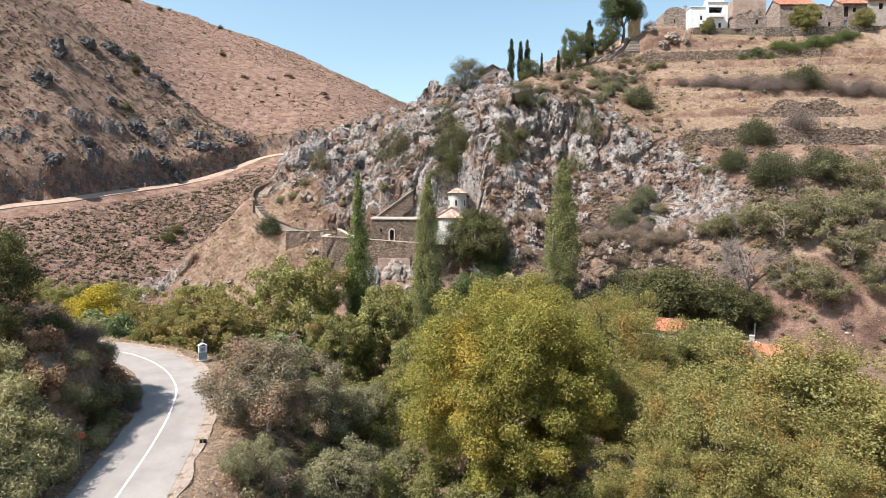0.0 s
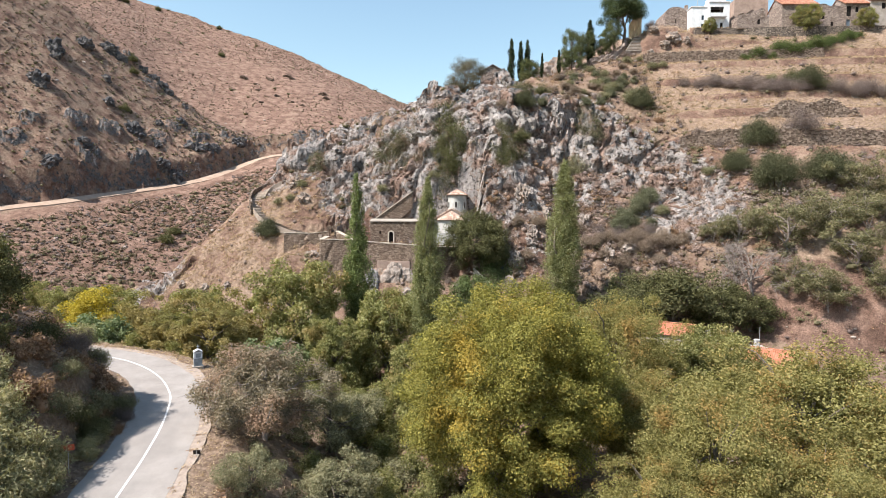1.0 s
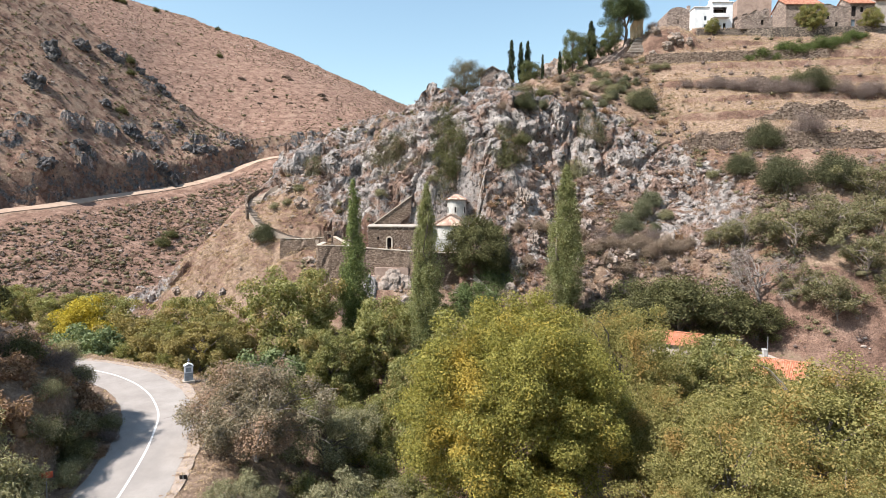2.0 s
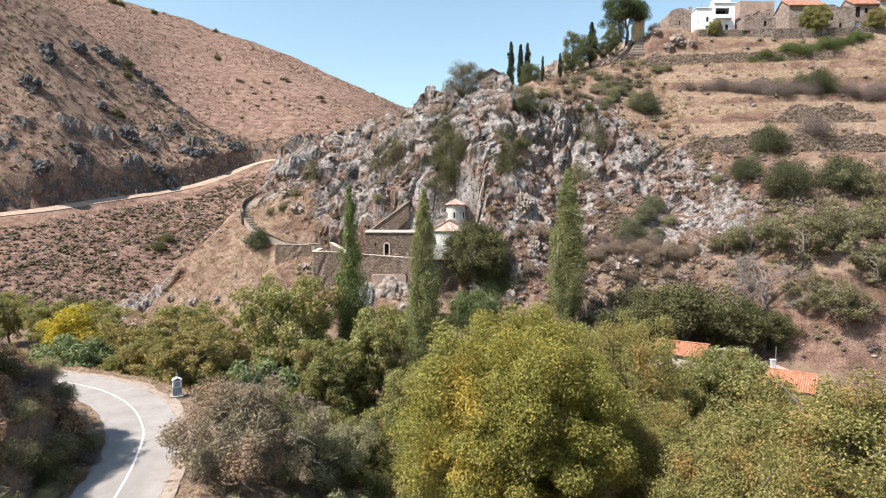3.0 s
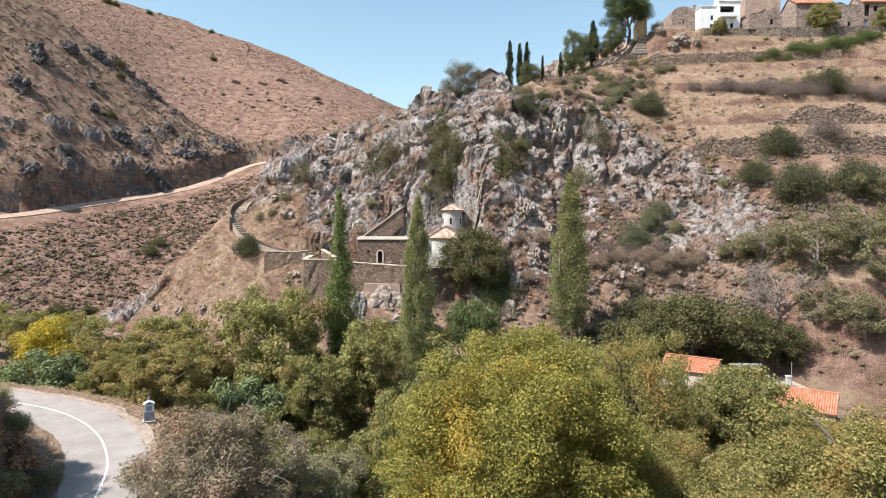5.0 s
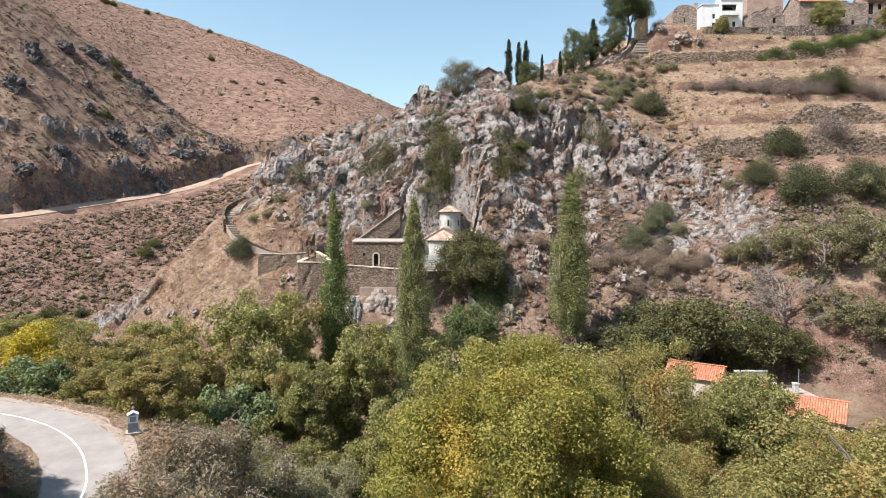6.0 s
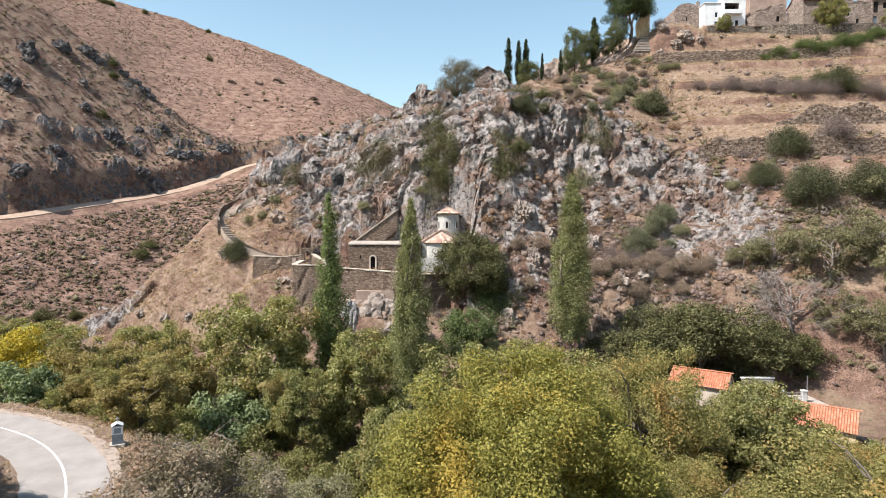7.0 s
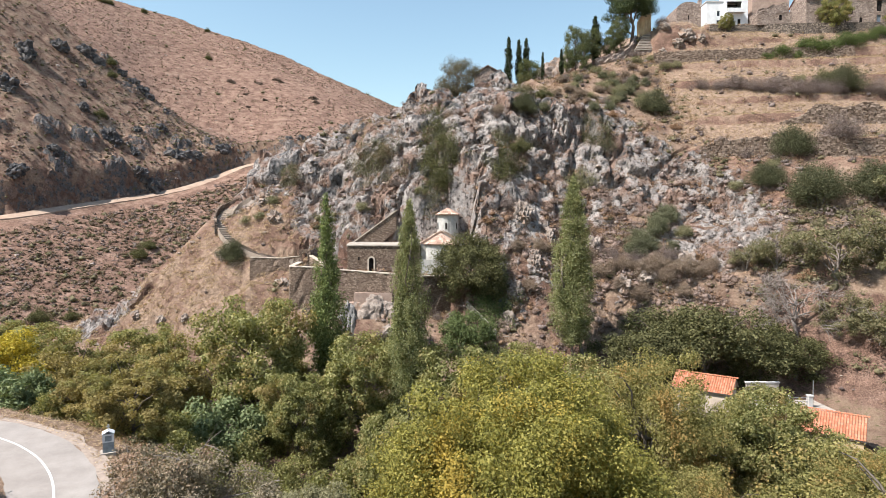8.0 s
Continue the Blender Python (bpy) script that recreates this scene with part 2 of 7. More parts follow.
def leaf_cards(buf, rng, p, out, size, slim=0.55, spread=0.9, up=0.25):
    """Pointed, slightly folded leaves at p that face roughly along out."""
    k = len(p)
    nrm = unit(out + rng.normal(size=(k, 3)) * spread + np.array([0, 0, up]))
    tan = unit(np.cross(nrm, rng.normal(size=(k, 3))))
    bit = np.cross(nrm, tan)
    ln = (size * rng.uniform(0.7, 1.3, k))[:, None]
    v = np.stack([p - tan * ln * 0.4 - bit * ln * slim * 0.6, p - tan * ln * 0.4 + bit * ln * slim * 0.6, p + tan * ln * 0.6], 1)
    buf.add(v.reshape(-1, 3), None, np.arange(3 * k).reshape(-1, 3))


def clump_leaves(buf, rng, centres, radii, count, leaf, squash=0.8, **kw):
    """Leaves round many clump centres; denser towards each clump's skin."""
    i = rng.choice(len(centres), count, p=radii ** 2 / (radii ** 2).sum())
    d = unit(rng.normal(size=(count, 3)))
    r = radii[i] * rng.uniform(0, 1, count) ** 0.45
    leaf_cards(buf, rng, centres[i] + d * r[:, None] * np.array([1, 1, squash]), d * 0.9, leaf, **kw)


# ---- the lie of the land ----
ROAD_XY = [(-30, -60), (-24, -20), (-22, 10), (-21, 25), (-20.2, 34), (-20.8, 38), (-21.4, 42), (-22.5, 47.3), (-24.3, 53),
           (-27.1, 57.1), (-30.2, 60.1), (-33.5, 62.2), (-37, 64.2), (-46, 67.5), (-62, 70), (-95, 70), (-160, 60)]


def smooth_line(pts, step=0.6):
    """Evenly spaced points along a rounded line through pts."""
    p = np.array(pts, float)
    d = np.r_[0, np.cumsum(np.hypot(*np.diff(p, axis=0).T))]
    s = np.arange(0, d[-1], step)
    q = np.stack([np.interp(s, d, p[:, k]) for k in range(p.shape[1])], 1)
    n = max(3, int(3.5 / step) | 1)
    for _ in range(2):
        pad = np.concatenate([np.repeat(q[:1], n // 2, 0), q, np.repeat(q[-1:], n // 2, 0)])
        q = np.stack([np.convolve(pad[:, k], np.ones(n) / n, "valid") for k in range(q.shape[1])], 1)
    return q


def hash01(i, j, k, seed):
    h = (i * 374761393 + j * 668265263 + k * 2147483647 + seed * 974711) & 0xFFFFFFFF
    h = ((h ^ (h >> 13)) * 1274126177) & 0xFFFFFFFF
    h = ((h ^ (h >> 16)) * 2246822519) & 0xFFFFFFFF
    return ((h ^ (h >> 15)) & 0xFFFFFF) / float(0xFFFFFF)


def vnoise(x, y, z, seed=0):
    """Value noise, -1 to 1."""
    x, y, z = np.broadcast_arrays(np.asarray(x, float), np.asarray(y, float), np.asarray(z, float))
    i, j, k = (np.floor(v).astype(np.int64) for v in (x, y, z))
    fx, fy, fz = x - i, y - j, z - k
    u, v, w = (f * f * (3 - 2 * f) for f in (fx, fy, fz))
    out = 0
    for a in (0, 1):
        for b in (0, 1):
            for c in (0, 1):
                out = out + hash01(i + a, j + b, k + c, seed) * (u if a else 1 - u) * (v if b else 1 - v) * (w if c else 1 - w)
    return out * 2 - 1


def fbm(x, y, z, octaves=4, seed=0):
    out, amp, f = 0, 0.5, 1.0
    for o in range(octaves):
        out = out + amp * vnoise(x * f, y * f, z * f, seed + o * 17)
        amp, f = amp * 0.5, f * 2.03
    return out


def cells(x, y, z, seed=0):
    """Distance to the nearest and the second nearest of scattered points, and the nearest one's random number."""
    i, j, k = (np.floor(v).astype(np.int64) for v in (x, y, z))
    d1, d2, rnd = np.full(x.shape, 9.0), np.full(x.shape, 9.0), np.zeros(x.shape)
    for a in (-1, 0, 1):
        for b in (-1, 0, 1):
            for c in (-1, 0, 1):
                ii, jj, kk = i + a, j + b, k + c
                d = np.sqrt((ii + hash01(ii, jj, kk, seed) - x) ** 2 + (jj + hash01(ii, jj, kk, seed + 5) - y) ** 2 + (kk + hash01(ii, jj, kk, seed + 9) - z) ** 2)
                r = hash01(ii, jj, kk, seed + 21)
                near = d < d1
                d2 = np.where(near, d1, np.minimum(d2, d))
                rnd = np.where(near, r, rnd)
                d1 = np.where(near, d, d1)
    return d1, d2, rnd


def soft_interp(v, xs, ys, width):
    return sum(np.interp(v + o * width, xs, ys) * w for o, w in ((-1, 0.25), (-0.5, 0.2), (0, 0.1), (0.5, 0.2), (1, 0.25)))


ROAD = smooth_line(ROAD_XY)


def road_z(y):
    return -0.12 * np.maximum(0, 62 - np.maximum(y, 20))


def line_distance(x, y, line):
    """Signed distance to a line (positive on its right) and the index of the nearest point."""
    best, idx = np.full(x.shape, 1e9), np.zeros(x.shape, int)
    for n in range(0, len(line), 2):
        d = (x - line[n, 0]) ** 2 + (y - line[n, 1]) ** 2
        m = d < best
        best[m], idx[m] = d[m], n
    i0 = np.clip(idx, 1, len(line) - 2)
    t = line[i0 + 1] - line[i0 - 1]
    t = t / np.linalg.norm(t, axis=1)[:, None]
    side = (x - line[i0, 0]) * t[:, 1] - (y - line[i0, 1]) * t[:, 0]
    near = np.sqrt(best)
    return np.where(near < 6, side, np.sign(side) * near), idx


def valley(x, y):
    d, i = line_distance(x, y, ROAD)
    z0 = road_z(ROAD[i, 1])
    right = np.interp(d, [0, 3.3, 5.4, 8, 12.5, 18, 30], [0, 0, -0.12, -1.7, -5.0, -6.6, -7.3])
    left = np.interp(-d, [0, 3.3, 4.8, 5.7, 6.6, 8.6, 14, 35, 80], [0, 0, 0.5, 3.2, 5.6, 7.0, 9.4, 17, 34])
    left = left * np.interp(y, [28, 37, 43, 50, 55, 62], [0.38, 0.42, 1.0, 1.0, 0.5, 0.35])
    z = z0 + np.where(d > 0, right, left)
    low = np.interp(y, [20, 60, 100, 220], [-8.2, -8.0, -7.8, -6])
    low = low + 4.2 * np.clip((x - 24) / 12, 0, 1) * np.clip((y - 58) / 10, 0, 1)
    z = np.where((d > 8), np.maximum(z, low), z)
    rr = np.hypot(x, y - 20)
    z = z + np.where((y < 20), np.clip(rr - 70, 0, 400) * 0.22, 0) * (d > 0)
    return z, d


# lines along the rock hill and the terraced slope: stations across, then how far back and how high each line runs
ST = [-95, -70, -56, -46, -41, -36, -29, -22, -11, -3, 7, 12, 17, 28, 41, 53, 62, 78, 120]
FOOT_Y = [136, 123, 116, 112, 108, 105, 102, 98, 94, 92, 90, 90, 91, 91, 86, 77.5, 76.5, 76, 75]
FOOT_Z = [-9, -6, -3, -1, 0, 0, 0, 1, 1, 1, 0, 1, 1, 1, 0, -3, -3, -3, -3]
LOW_Y = [139, 125, 119, 116, 115, 113, 111, 109, 102, 101, 98, 98, 98.5, 97, 93, 84, 82, 82, 82]
LOW_Z = [-8, -3, 2, 6, 9, 10.5, 10.8, 10.8, 10.2, 10, 9.4, 9.5, 10, 10.5, 10.5, 9.5, 8, 7, 7]
MID_Y = [141, 127, 121, 119, 122, 121, 117, 115.5, 107, 105.2, 104.4, 105, 106, 107.5, 107.5, 99, 96, 95, 95]
MID_Z = [-7, -1.5, 4.5, 11, 17.5, 19.5, 19, 21, 22, 23.5, 26, 25, 19.5, 19.5, 20.5, 22, 22, 22, 22]
TOP_Y = [142, 128, 122, 121, 127, 130, 127, 123.5, 115.5, 113, 111.5, 113.5, 117.5, 116, 114.5, 110.5, 108, 107, 106]
TOP_Z = [-7, -1, 5.5, 13, 22, 27, 30, 31.5, 33, 34.5, 37, 38.5, 39, 38, 31.5, 31.8, 31.8, 31.8, 31.8]
CREST_Y = [144, 130, 124, 123, 131, 137, 134, 130, 126, 123, 128, 132, 133, 139, 146, 151, 150, 147, 140]
CREST_Z = [-7.5, -1, 5, 13, 23, 32, 33.5, 36.5, 40.3, 42.5, 43.5, 46.5, 46, 50, 57, 63.6, 62.8, 62.3, 62.3]
BACK_Y = [150, 140, 138, 140, 150, 155, 155, 152, 150, 150, 155, 160, 165, 175, 190, 200, 200, 200, 200]
BACK_Z = [-9, -9, -8, -5, 4, 14, 17, 22, 30, 33, 38, 43, 46, 55, 66, 75, 77, 77, 77]


KNOBS = [(10.8, 131.2, 3.0, 3.2), (-4.0, 122.8, 1.7, 2.2), (-0.5, 123.5, 1.4, 0.7), (-36.0, 134.0, 2.6, 2.5), (-30.5, 133.0, 2.0, 1.6)]


def hill(x, y):
    ys = [soft_interp(x, ST, v, 3.0) for v in (FOOT_Y, LOW_Y, MID_Y, TOP_Y, CREST_Y, BACK_Y)]
    zs = [soft_interp(x, ST, v, 3.0) for v in (FOOT_Z, LOW_Z, MID_Z, TOP_Z, CREST_Z, BACK_Z)]
    z = np.full(x.shape, -50.0)
    z = np.where(y >= ys[0] - 14, zs[0] - 9.5 * np.clip((ys[0] - y) / 14, 0, 1), z)
    lev = np.zeros(x.shape)
    for k in range(5):
        f = (y - ys[k]) / np.maximum(ys[k + 1] - ys[k], 0.1)
        m = (f >= 0) & (f < 1)
        z = np.where(m, zs[k] + (zs[k + 1] - zs[k]) * f, z)
        lev = np.where(m, k + 1 + f, lev)
    z = np.where(y >= ys[5], zs[5] + 0.10 * (y - ys[5]) * np.clip((x - 10) / 30, -1.0, 1), z)
    lev = np.where(y >= ys[5], 6, lev)
    for kx, ky, kr, kh in KNOBS:
        z = z + kh * np.exp(-(((x - kx) ** 2 + (y - ky) ** 2) / kr ** 2) ** 1.5)
    return np.where(x < -95, z - (-95 - x) * 0.5, z), lev


# the far side of the valley, by direction from the first view point: how far off and how high each line runs
DIR = [-1.6, -1.1, -0.85, -0.75, -0.66, -0.55, -0.465, -0.40, -0.34, -0.30, -0.21, -0.135, -0.08, 0.05, 0.6]
STREAM_Y = [120, 125, 135, 142, 148, 156, 165, 172, 178, 182, 190, 200, 210, 230, 260]
DIN_Y = [140, 150, 190, 208, 218, 245, 265, 279, 300, 306, 311, 315, 317, 320, 330]
DIN_Z = [5, 8, 15.5, 19.2, 21.5, 26.5, 30.5, 35, 43.5, 49, 51, 52, 53, 54, 55]
SPUR_Y = [270, 275, 285, 295, 305, 314, 320, 320, 318, 330, 345, 350, 352, 355, 360]
SPUR_Z = [160, 160, 160, 149, 131, 106.5, 85.5, 68.5, 60, 61, 66, 66, 64, 62, 62]
DIP_Y = [300, 305, 315, 330, 345, 352, 356, 354, 350, 352, 352, 356, 358, 360, 370]
DIP_Z = [165, 165, 163, 150, 130, 108, 88, 76, 70, 70, 69, 68, 65, 63, 63]
FAR_Y = [600, 600, 600, 600, 590, 570, 560, 552, 545, 540, 525, 512, 515, 520, 540]
FAR_Z = [330, 320, 300, 285, 268, 242, 218, 199, 186, 178, 153, 132, 122, 100, 70]


def far_side(x, y):
    a = x / np.maximum(y, 1)
    line = lambda v: soft_interp(a, DIR, v, 0.02)
    ys = [line(STREAM_Y), line(DIN_Y) - 3.4, line(DIN_Y) + 3.4, line(DIN_Y) + 5.6, line(SPUR_Y), line(DIP_Y), line(FAR_Y)]
    zd = line(DIN_Z)
    cut = 12.5 * np.interp(a, [-0.3, -0.2], [1, 0.6]) * np.clip(0.95 + 0.25 * fbm(a * 9, 0 * a, 0 * a, 2, 15), 0.7, 1.2)
    zs = [0 * a - 8, zd - 1.7, zd + 0.4, zd + cut, line(SPUR_Z), line(DIP_Z), line(FAR_Z)]
    z = np.full(x.shape, -60.0)
    lev = np.zeros(x.shape)
    for k in range(6):
        f = (y - ys[k]) / np.maximum(ys[k + 1] - ys[k], 0.1)
        m = (f >= 0) & (f < 1)
        if k == 0:
            f = np.abs(f) ** 1.15
        if k == 3:
            f = np.abs(f) ** 0.93
        z = np.where(m, zs[k] + (zs[k + 1] - zs[k]) * f, z)
        lev = np.where(m, k + 1 + f, lev)
    z = np.where(y >= ys[6], zs[6] - 0.18 * (y - ys[6]), z)
    lev = np.where(y >= ys[6], 7, lev)
    return np.where(y > 60, z, -60.0), lev


DIRT_A = np.linspace(-1.0, -0.06, 260)
DIRT = np.stack([DIRT_A, np.ones(260)], 1) * soft_interp(DIRT_A, DIR, DIN_Y, 0.02)[:, None]

TERRACES = [26.0, 31.9, 37.2, 41.2, 46.2, 51.0, 54.2, 57.6, 60.6, 63.3]


def terrace(x, z, lev):
    """Steps the slope above the rock on its right-hand part: flat strips held by walls."""
    on = np.clip((x - 40 - 4 * vnoise(x * 0.05, z * 0.1, 3.0)) / 6, 0, 1) * (((lev > 4) & (lev < 5.02)) | ((lev > 3.2) & (lev <= 4) & (x > 44)))
    out = z.copy()
    for a, b in zip(TERRACES[:-1], TERRACES[1:]):
        m = (z >= a) & (z < b)
        f = (z - a) / (b - a)
        out = np.where(m, a + (b - a) * np.interp(f, [0, 0.76, 0.80, 1], [0, 0.56 if a < 27 else 0.35 if a == 51.0 else 0.66 if a < 50 else 0.79, 0.95, 1]), out)
    return z + (out - z) * on


def land(x, y):
    """Height of the ground before its roughness, and the zones: distance to the road, level on the hill, level on the far side."""
    x, y = np.asarray(x, float), np.asarray(y, float)
    zv, d = valley(x, y)
    zh, lh = hill(x, y)
    zh = terrace(x, zh, lh)
    zf, lf = far_side(x, y)
    z = np.maximum(np.maximum(zv, zh), zf)
    lh = np.where(zh >= z - 0.01, lh, 0)
    lf = np.where((zf >= z - 0.01) & (lh == 0), lf, 0)
    return z, d, lh, lf


def rockiness(x, y, z, lh):
    """How much bare rock stands at a place, 0 to 1."""
    n = fbm(x * 0.075, y * 0.075, z * 0.075, 4, 31)
    side = np.clip((x + 42) / 5, 0, 1) * np.clip((53 - x) / 6, 0, 1)
    band = np.where((x > 8) & (x < 42), np.interp(lh, [1.0, 1.3, 5.1, 5.4], [0, 1, 1, 0.5]), np.interp(lh, [1.2, 1.8, 2.3, 5.1, 5.4], [0.0, 0.45, 1, 1, 0.5]))
    patch = np.interp(x, [-44, -37, -30, -20, 14, 20, 28, 36, 44, 50, 54], [0, 0.95, 0.7, 0.85, 0.9, 0.95, 1.0, 1.0, 1, 0.8, 0])
    low = np.where((x > 8) & (x < 42), np.interp(lh, [1, 1.4, 2.4, 3.3], [0.3, 0.44, 0.5, 1]), np.interp(lh, [1, 2.0, 2.8], [0.1, 0.62, 1]))
    right = np.where((x > 42) & (lh < 2.35), 0.6, 1)
    upper = np.where(x > 20, np.interp(lh - 0.5 * np.clip((42 - x) / 12, 0, 1), [3.75, 4.1], [1, 0.0]), 1)
    stairs = 1 - 0.85 * np.clip((-22 - x) / 5, 0, 1) * np.clip((3.6 - lh) / 0.6, 0, 1)
    ridge = 0.92 * np.clip((x + 43) / 5, 0, 1) * np.clip((12 - x) / 8, 0, 1) * np.interp(lh, [3.5, 3.9, 5.2, 5.6], [0, 1, 1, 0]) * np.clip(0.95 + 0.8 * n, 0.2, 1)
    knobs = sum(np.exp(-(((x - kx) ** 2 + (y - ky) ** 2) / (kr * 1.25) ** 2) ** 2) for kx, ky, kr, kh in KNOBS)
    scree = knobs + 0.9 * np.exp(-((x + 61) / 9) ** 2 - ((y - 123 + 0.35 * (x + 61)) / 3.2) ** 2)
    scree = scree + 0.85 * np.exp(-((x - 40.5) / 6) ** 2 - ((y - 100.5) / 5) ** 2)
    return np.clip(np.clip(side * band * patch * low * right * upper, 0, 1) * np.clip(0.85 + 1.5 * n, 0.05, 1) * stairs + scree, ridge, 1) * (lh > 0.9)


# levelled ground: x from, x to, y from, y to, height
PADS = [(55, 108, 140.5, 150, 59.9, 3.2), (-15.6, 4.6, 94.5, 99.5, 5.0), (-15.2, 7.6, 99.6, 106.9, 11.0), (-30.5, -20.3, 110.4, 113.0, 12.2), (-31.0, -21.6, 104.6, 109.4, 8.7, 2.4), (-21.0, -14.8, 103.0, 111.0, 11.4), (33.0, 43.0, 75.0, 80.5, -1.6),
        (26.5, 34.0, 74.0, 79.0, -2.6), (35.0, 43.0, 65.5, 73.5, -5.0), (46.0, 58.6, 141.0, 168.0, 62.3, 3.5), (58.4, 76.0, 145.0, 168.0, 62.3), (76.0, 125.0, 141.8, 168.0, 61.4), (7.0, 14.0, 134.3, 139.5, 46.0)]


def levelled(x, y, z):
    for x0, x1, y0, y1, h, *ease in PADS:
        e = ease[0] if ease else 0.35 if h < 20 else 0.8
        back = 2.6 if y1 == 106.9 else e
        side = 4.0 if y1 == 106.9 else e
        w = np.clip(np.minimum(np.minimum(np.minimum(x - x0, x1 - x) / side, (y - y0) / e), (y1 - y) / back), 0, 1)
        w = w * w * (3 - 2 * w) if y1 == 106.9 else w
        z = z + (h - z) * w
    return z


# ---- ground: one sheet in rings round the first view point, finest on the rock hill ----
ANG = np.radians(np.r_[np.arange(-46, 46.01, 0.18), np.arange(49, 311.1, 3.0)])
RAD = np.r_[np.arange(6, 34, 1.0), np.arange(34, 70, 0.8), np.arange(70, 96, 0.5), np.arange(96, 114, 0.18), np.arange(114, 131, 0.26), np.arange(131, 165, 0.5),
            np.arange(165, 200, 1.0), np.arange(200, 335, 1.3), np.arange(335, 370, 2.0), np.arange(370, 600, 4.5), np.geomspace(600, 4500, 16)]


def rough_land(x, y):
    """Ground height with all its unevenness, and the shares of bare rock, straw and greenery."""
    z, d, lh, lf = land(x, y)
    rk = rockiness(x, y, z, lh)
    near_road = np.clip((np.abs(d) - 3.2) / 2.5, 0, 1)
    bump = near_road * (0.35 * fbm(x * 0.25, y * 0.25, z * 0.2, 4, 3) + 0.12 * fbm(x * 1.3, y * 1.3, 0 * x, 3, 8))
    onhill, onfar = lh > 0, lf > 0
    bump = bump * np.where((lh > 4) & (lh < 5) & (x > 44), 0.35, 1)
    bump = bump + onhill * (0.9 * fbm(x * 0.1, y * 0.1, z * 0.05, 4, 5)) * np.where((lh > 4) & (x > 44), 0.3, 1) * np.clip((lh - 1) * 1.5, 0, 1)
    tread = (lf >= 2) & (lf <= 3)
    bump = bump + np.where(onfar & ~tread, 2.2 * fbm(x * 0.03, y * 0.03, z * 0.02, 5, 12) * np.clip((y - 150) / 40, 0, 1), 0)
    # gullies run down the far slopes
    bump = bump - np.where(lf > 4, 3.0 * np.abs(fbm(x * 0.035, y * 0.008, 0 * x, 3, 44)), 0) * np.clip(lf - 4, 0, 1)
    # limestone: jointed blocks and ribs that stand out from the slope
    q = rk > 0.02
    out = np.zeros(x.shape)
    if q.any():
        xq, yq, zq = x[q], y[q], z[q]
        wx = xq + 2.0 * fbm(xq * 0.15, yq * 0.15, zq * 0.15, 3, 61)
        wy = yq + 2.0 * fbm(xq * 0.15, yq * 0.15, zq * 0.15, 3, 67)
        wz = zq + 2.0 * fbm(xq * 0.15, yq * 0.15, zq * 0.15, 3, 69) + 0.35 * xq
        a1, a2, ar = cells(wx / 5.6, wy / 5.6, wz / 13.0, 71)
        b1, b2, br = cells(wx / 3.0, wy / 3.0, wz / 6.5, 81)
        c1, c2, cr = cells(wx / 1.15, wy / 1.15, wz / 1.5, 91)
        h = 3.2 * fbm(xq * 0.07, yq * 0.07, zq * 0.05, 3, 95) + 2.0 * (ar - 0.5) + 0.95 * (br - 0.5) + 0.22 * (cr - 0.5)
        h = h - 1.5 * np.clip(1 - (a2 - a1) / 0.2, 0, 1) - 0.6 * np.clip(1 - (b2 - b1) / 0.2, 0, 1) - 0.13 * np.clip(1 - (c2 - c1) / 0.25, 0, 1)
        for f, amp, sd in ((0.3, 0.9, 72), (0.7, 0.34, 73), (1.5, 0.12, 74)):
            h = h + amp * (0.4 - 1.6 * np.abs(vnoise(wx * f, wy * f, wz * f * 0.8, sd)))
        out[q] = rk[q] * h * np.where((xq > 8) & (xq < 42), np.interp(lh[q], [2.5, 3.4], [0.55, 1]), 1) * np.interp(xq, [22, 30], [1, 0.75])
    # blocks of rock that stand out of the far slopes
    s = onfar & (lf > 2.9) & (lf < 6.5)
    if s.any():
        xs, ys, zs = x[s], y[s], z[s]
        a1, a2, ar = cells(xs / 13.0, ys / 16.0, zs / 13.0, 131)
        m = np.clip((ar - np.where(lf[s] > 5, 0.92, 0.66)) * 25, 0, 1) * np.clip((0.50 - a1) * 5, 0, 1)
        b1, b2, br = cells(xs / 3.5, ys / 3.5, zs / 4.0, 141)
        bump[s] = bump[s] + m * (2.0 + 3.0 * br - 2 * b1)
        rk2 = np.zeros(x.shape)
        rk2[s] = m
        cut = (lf >= 3) & (lf < 4)
        rk = np.maximum(rk, rk2 * 0.9)
        rk = np.maximum(rk, np.where(cut, 0.46, 0))
        bump = bump + np.where(cut, 4.5 * fbm(x * 0.09, y * 0.09, z * 0.03, 5, 151), 0)
    dry = np.interp(lh, [0, 1, 2.2, 3.8, 4.0, 5.2], [0.25, 0.52, 0.45, 0.4, 0.62, 0.5]) * onhill
    dry = np.where(onhill & (x > 42) & (lh > 4), 1.1, dry)
    dry = np.where(onhill & (x < -27) & (lh < 3.2), 0.53, dry)
    dry = np.where(onfar, np.where(lf > 5, 0.30, np.where(lf < 2, 0.2, 0.47)), dry)
    dry = np.where(~onhill & ~onfar, np.where(d < 13, 0.95, 0.5), dry)
    lush = np.where(~onhill & ~onfar & (d > 14), 0.40, 0.0)
    lush = np.where(onfar & (lf < 2), 0.16, lush)
    lush = np.where(onfar & (lf > 3) & (lf < 5), 0.10, lush)
    dry = np.where(onhill & (lh < 3.2) & (x > 20), dry + 0.12, dry)
    sink = np.where(np.abs(d) < 2.3, -0.25, 0)
    return z + bump + sink, out, rk, dry, lush


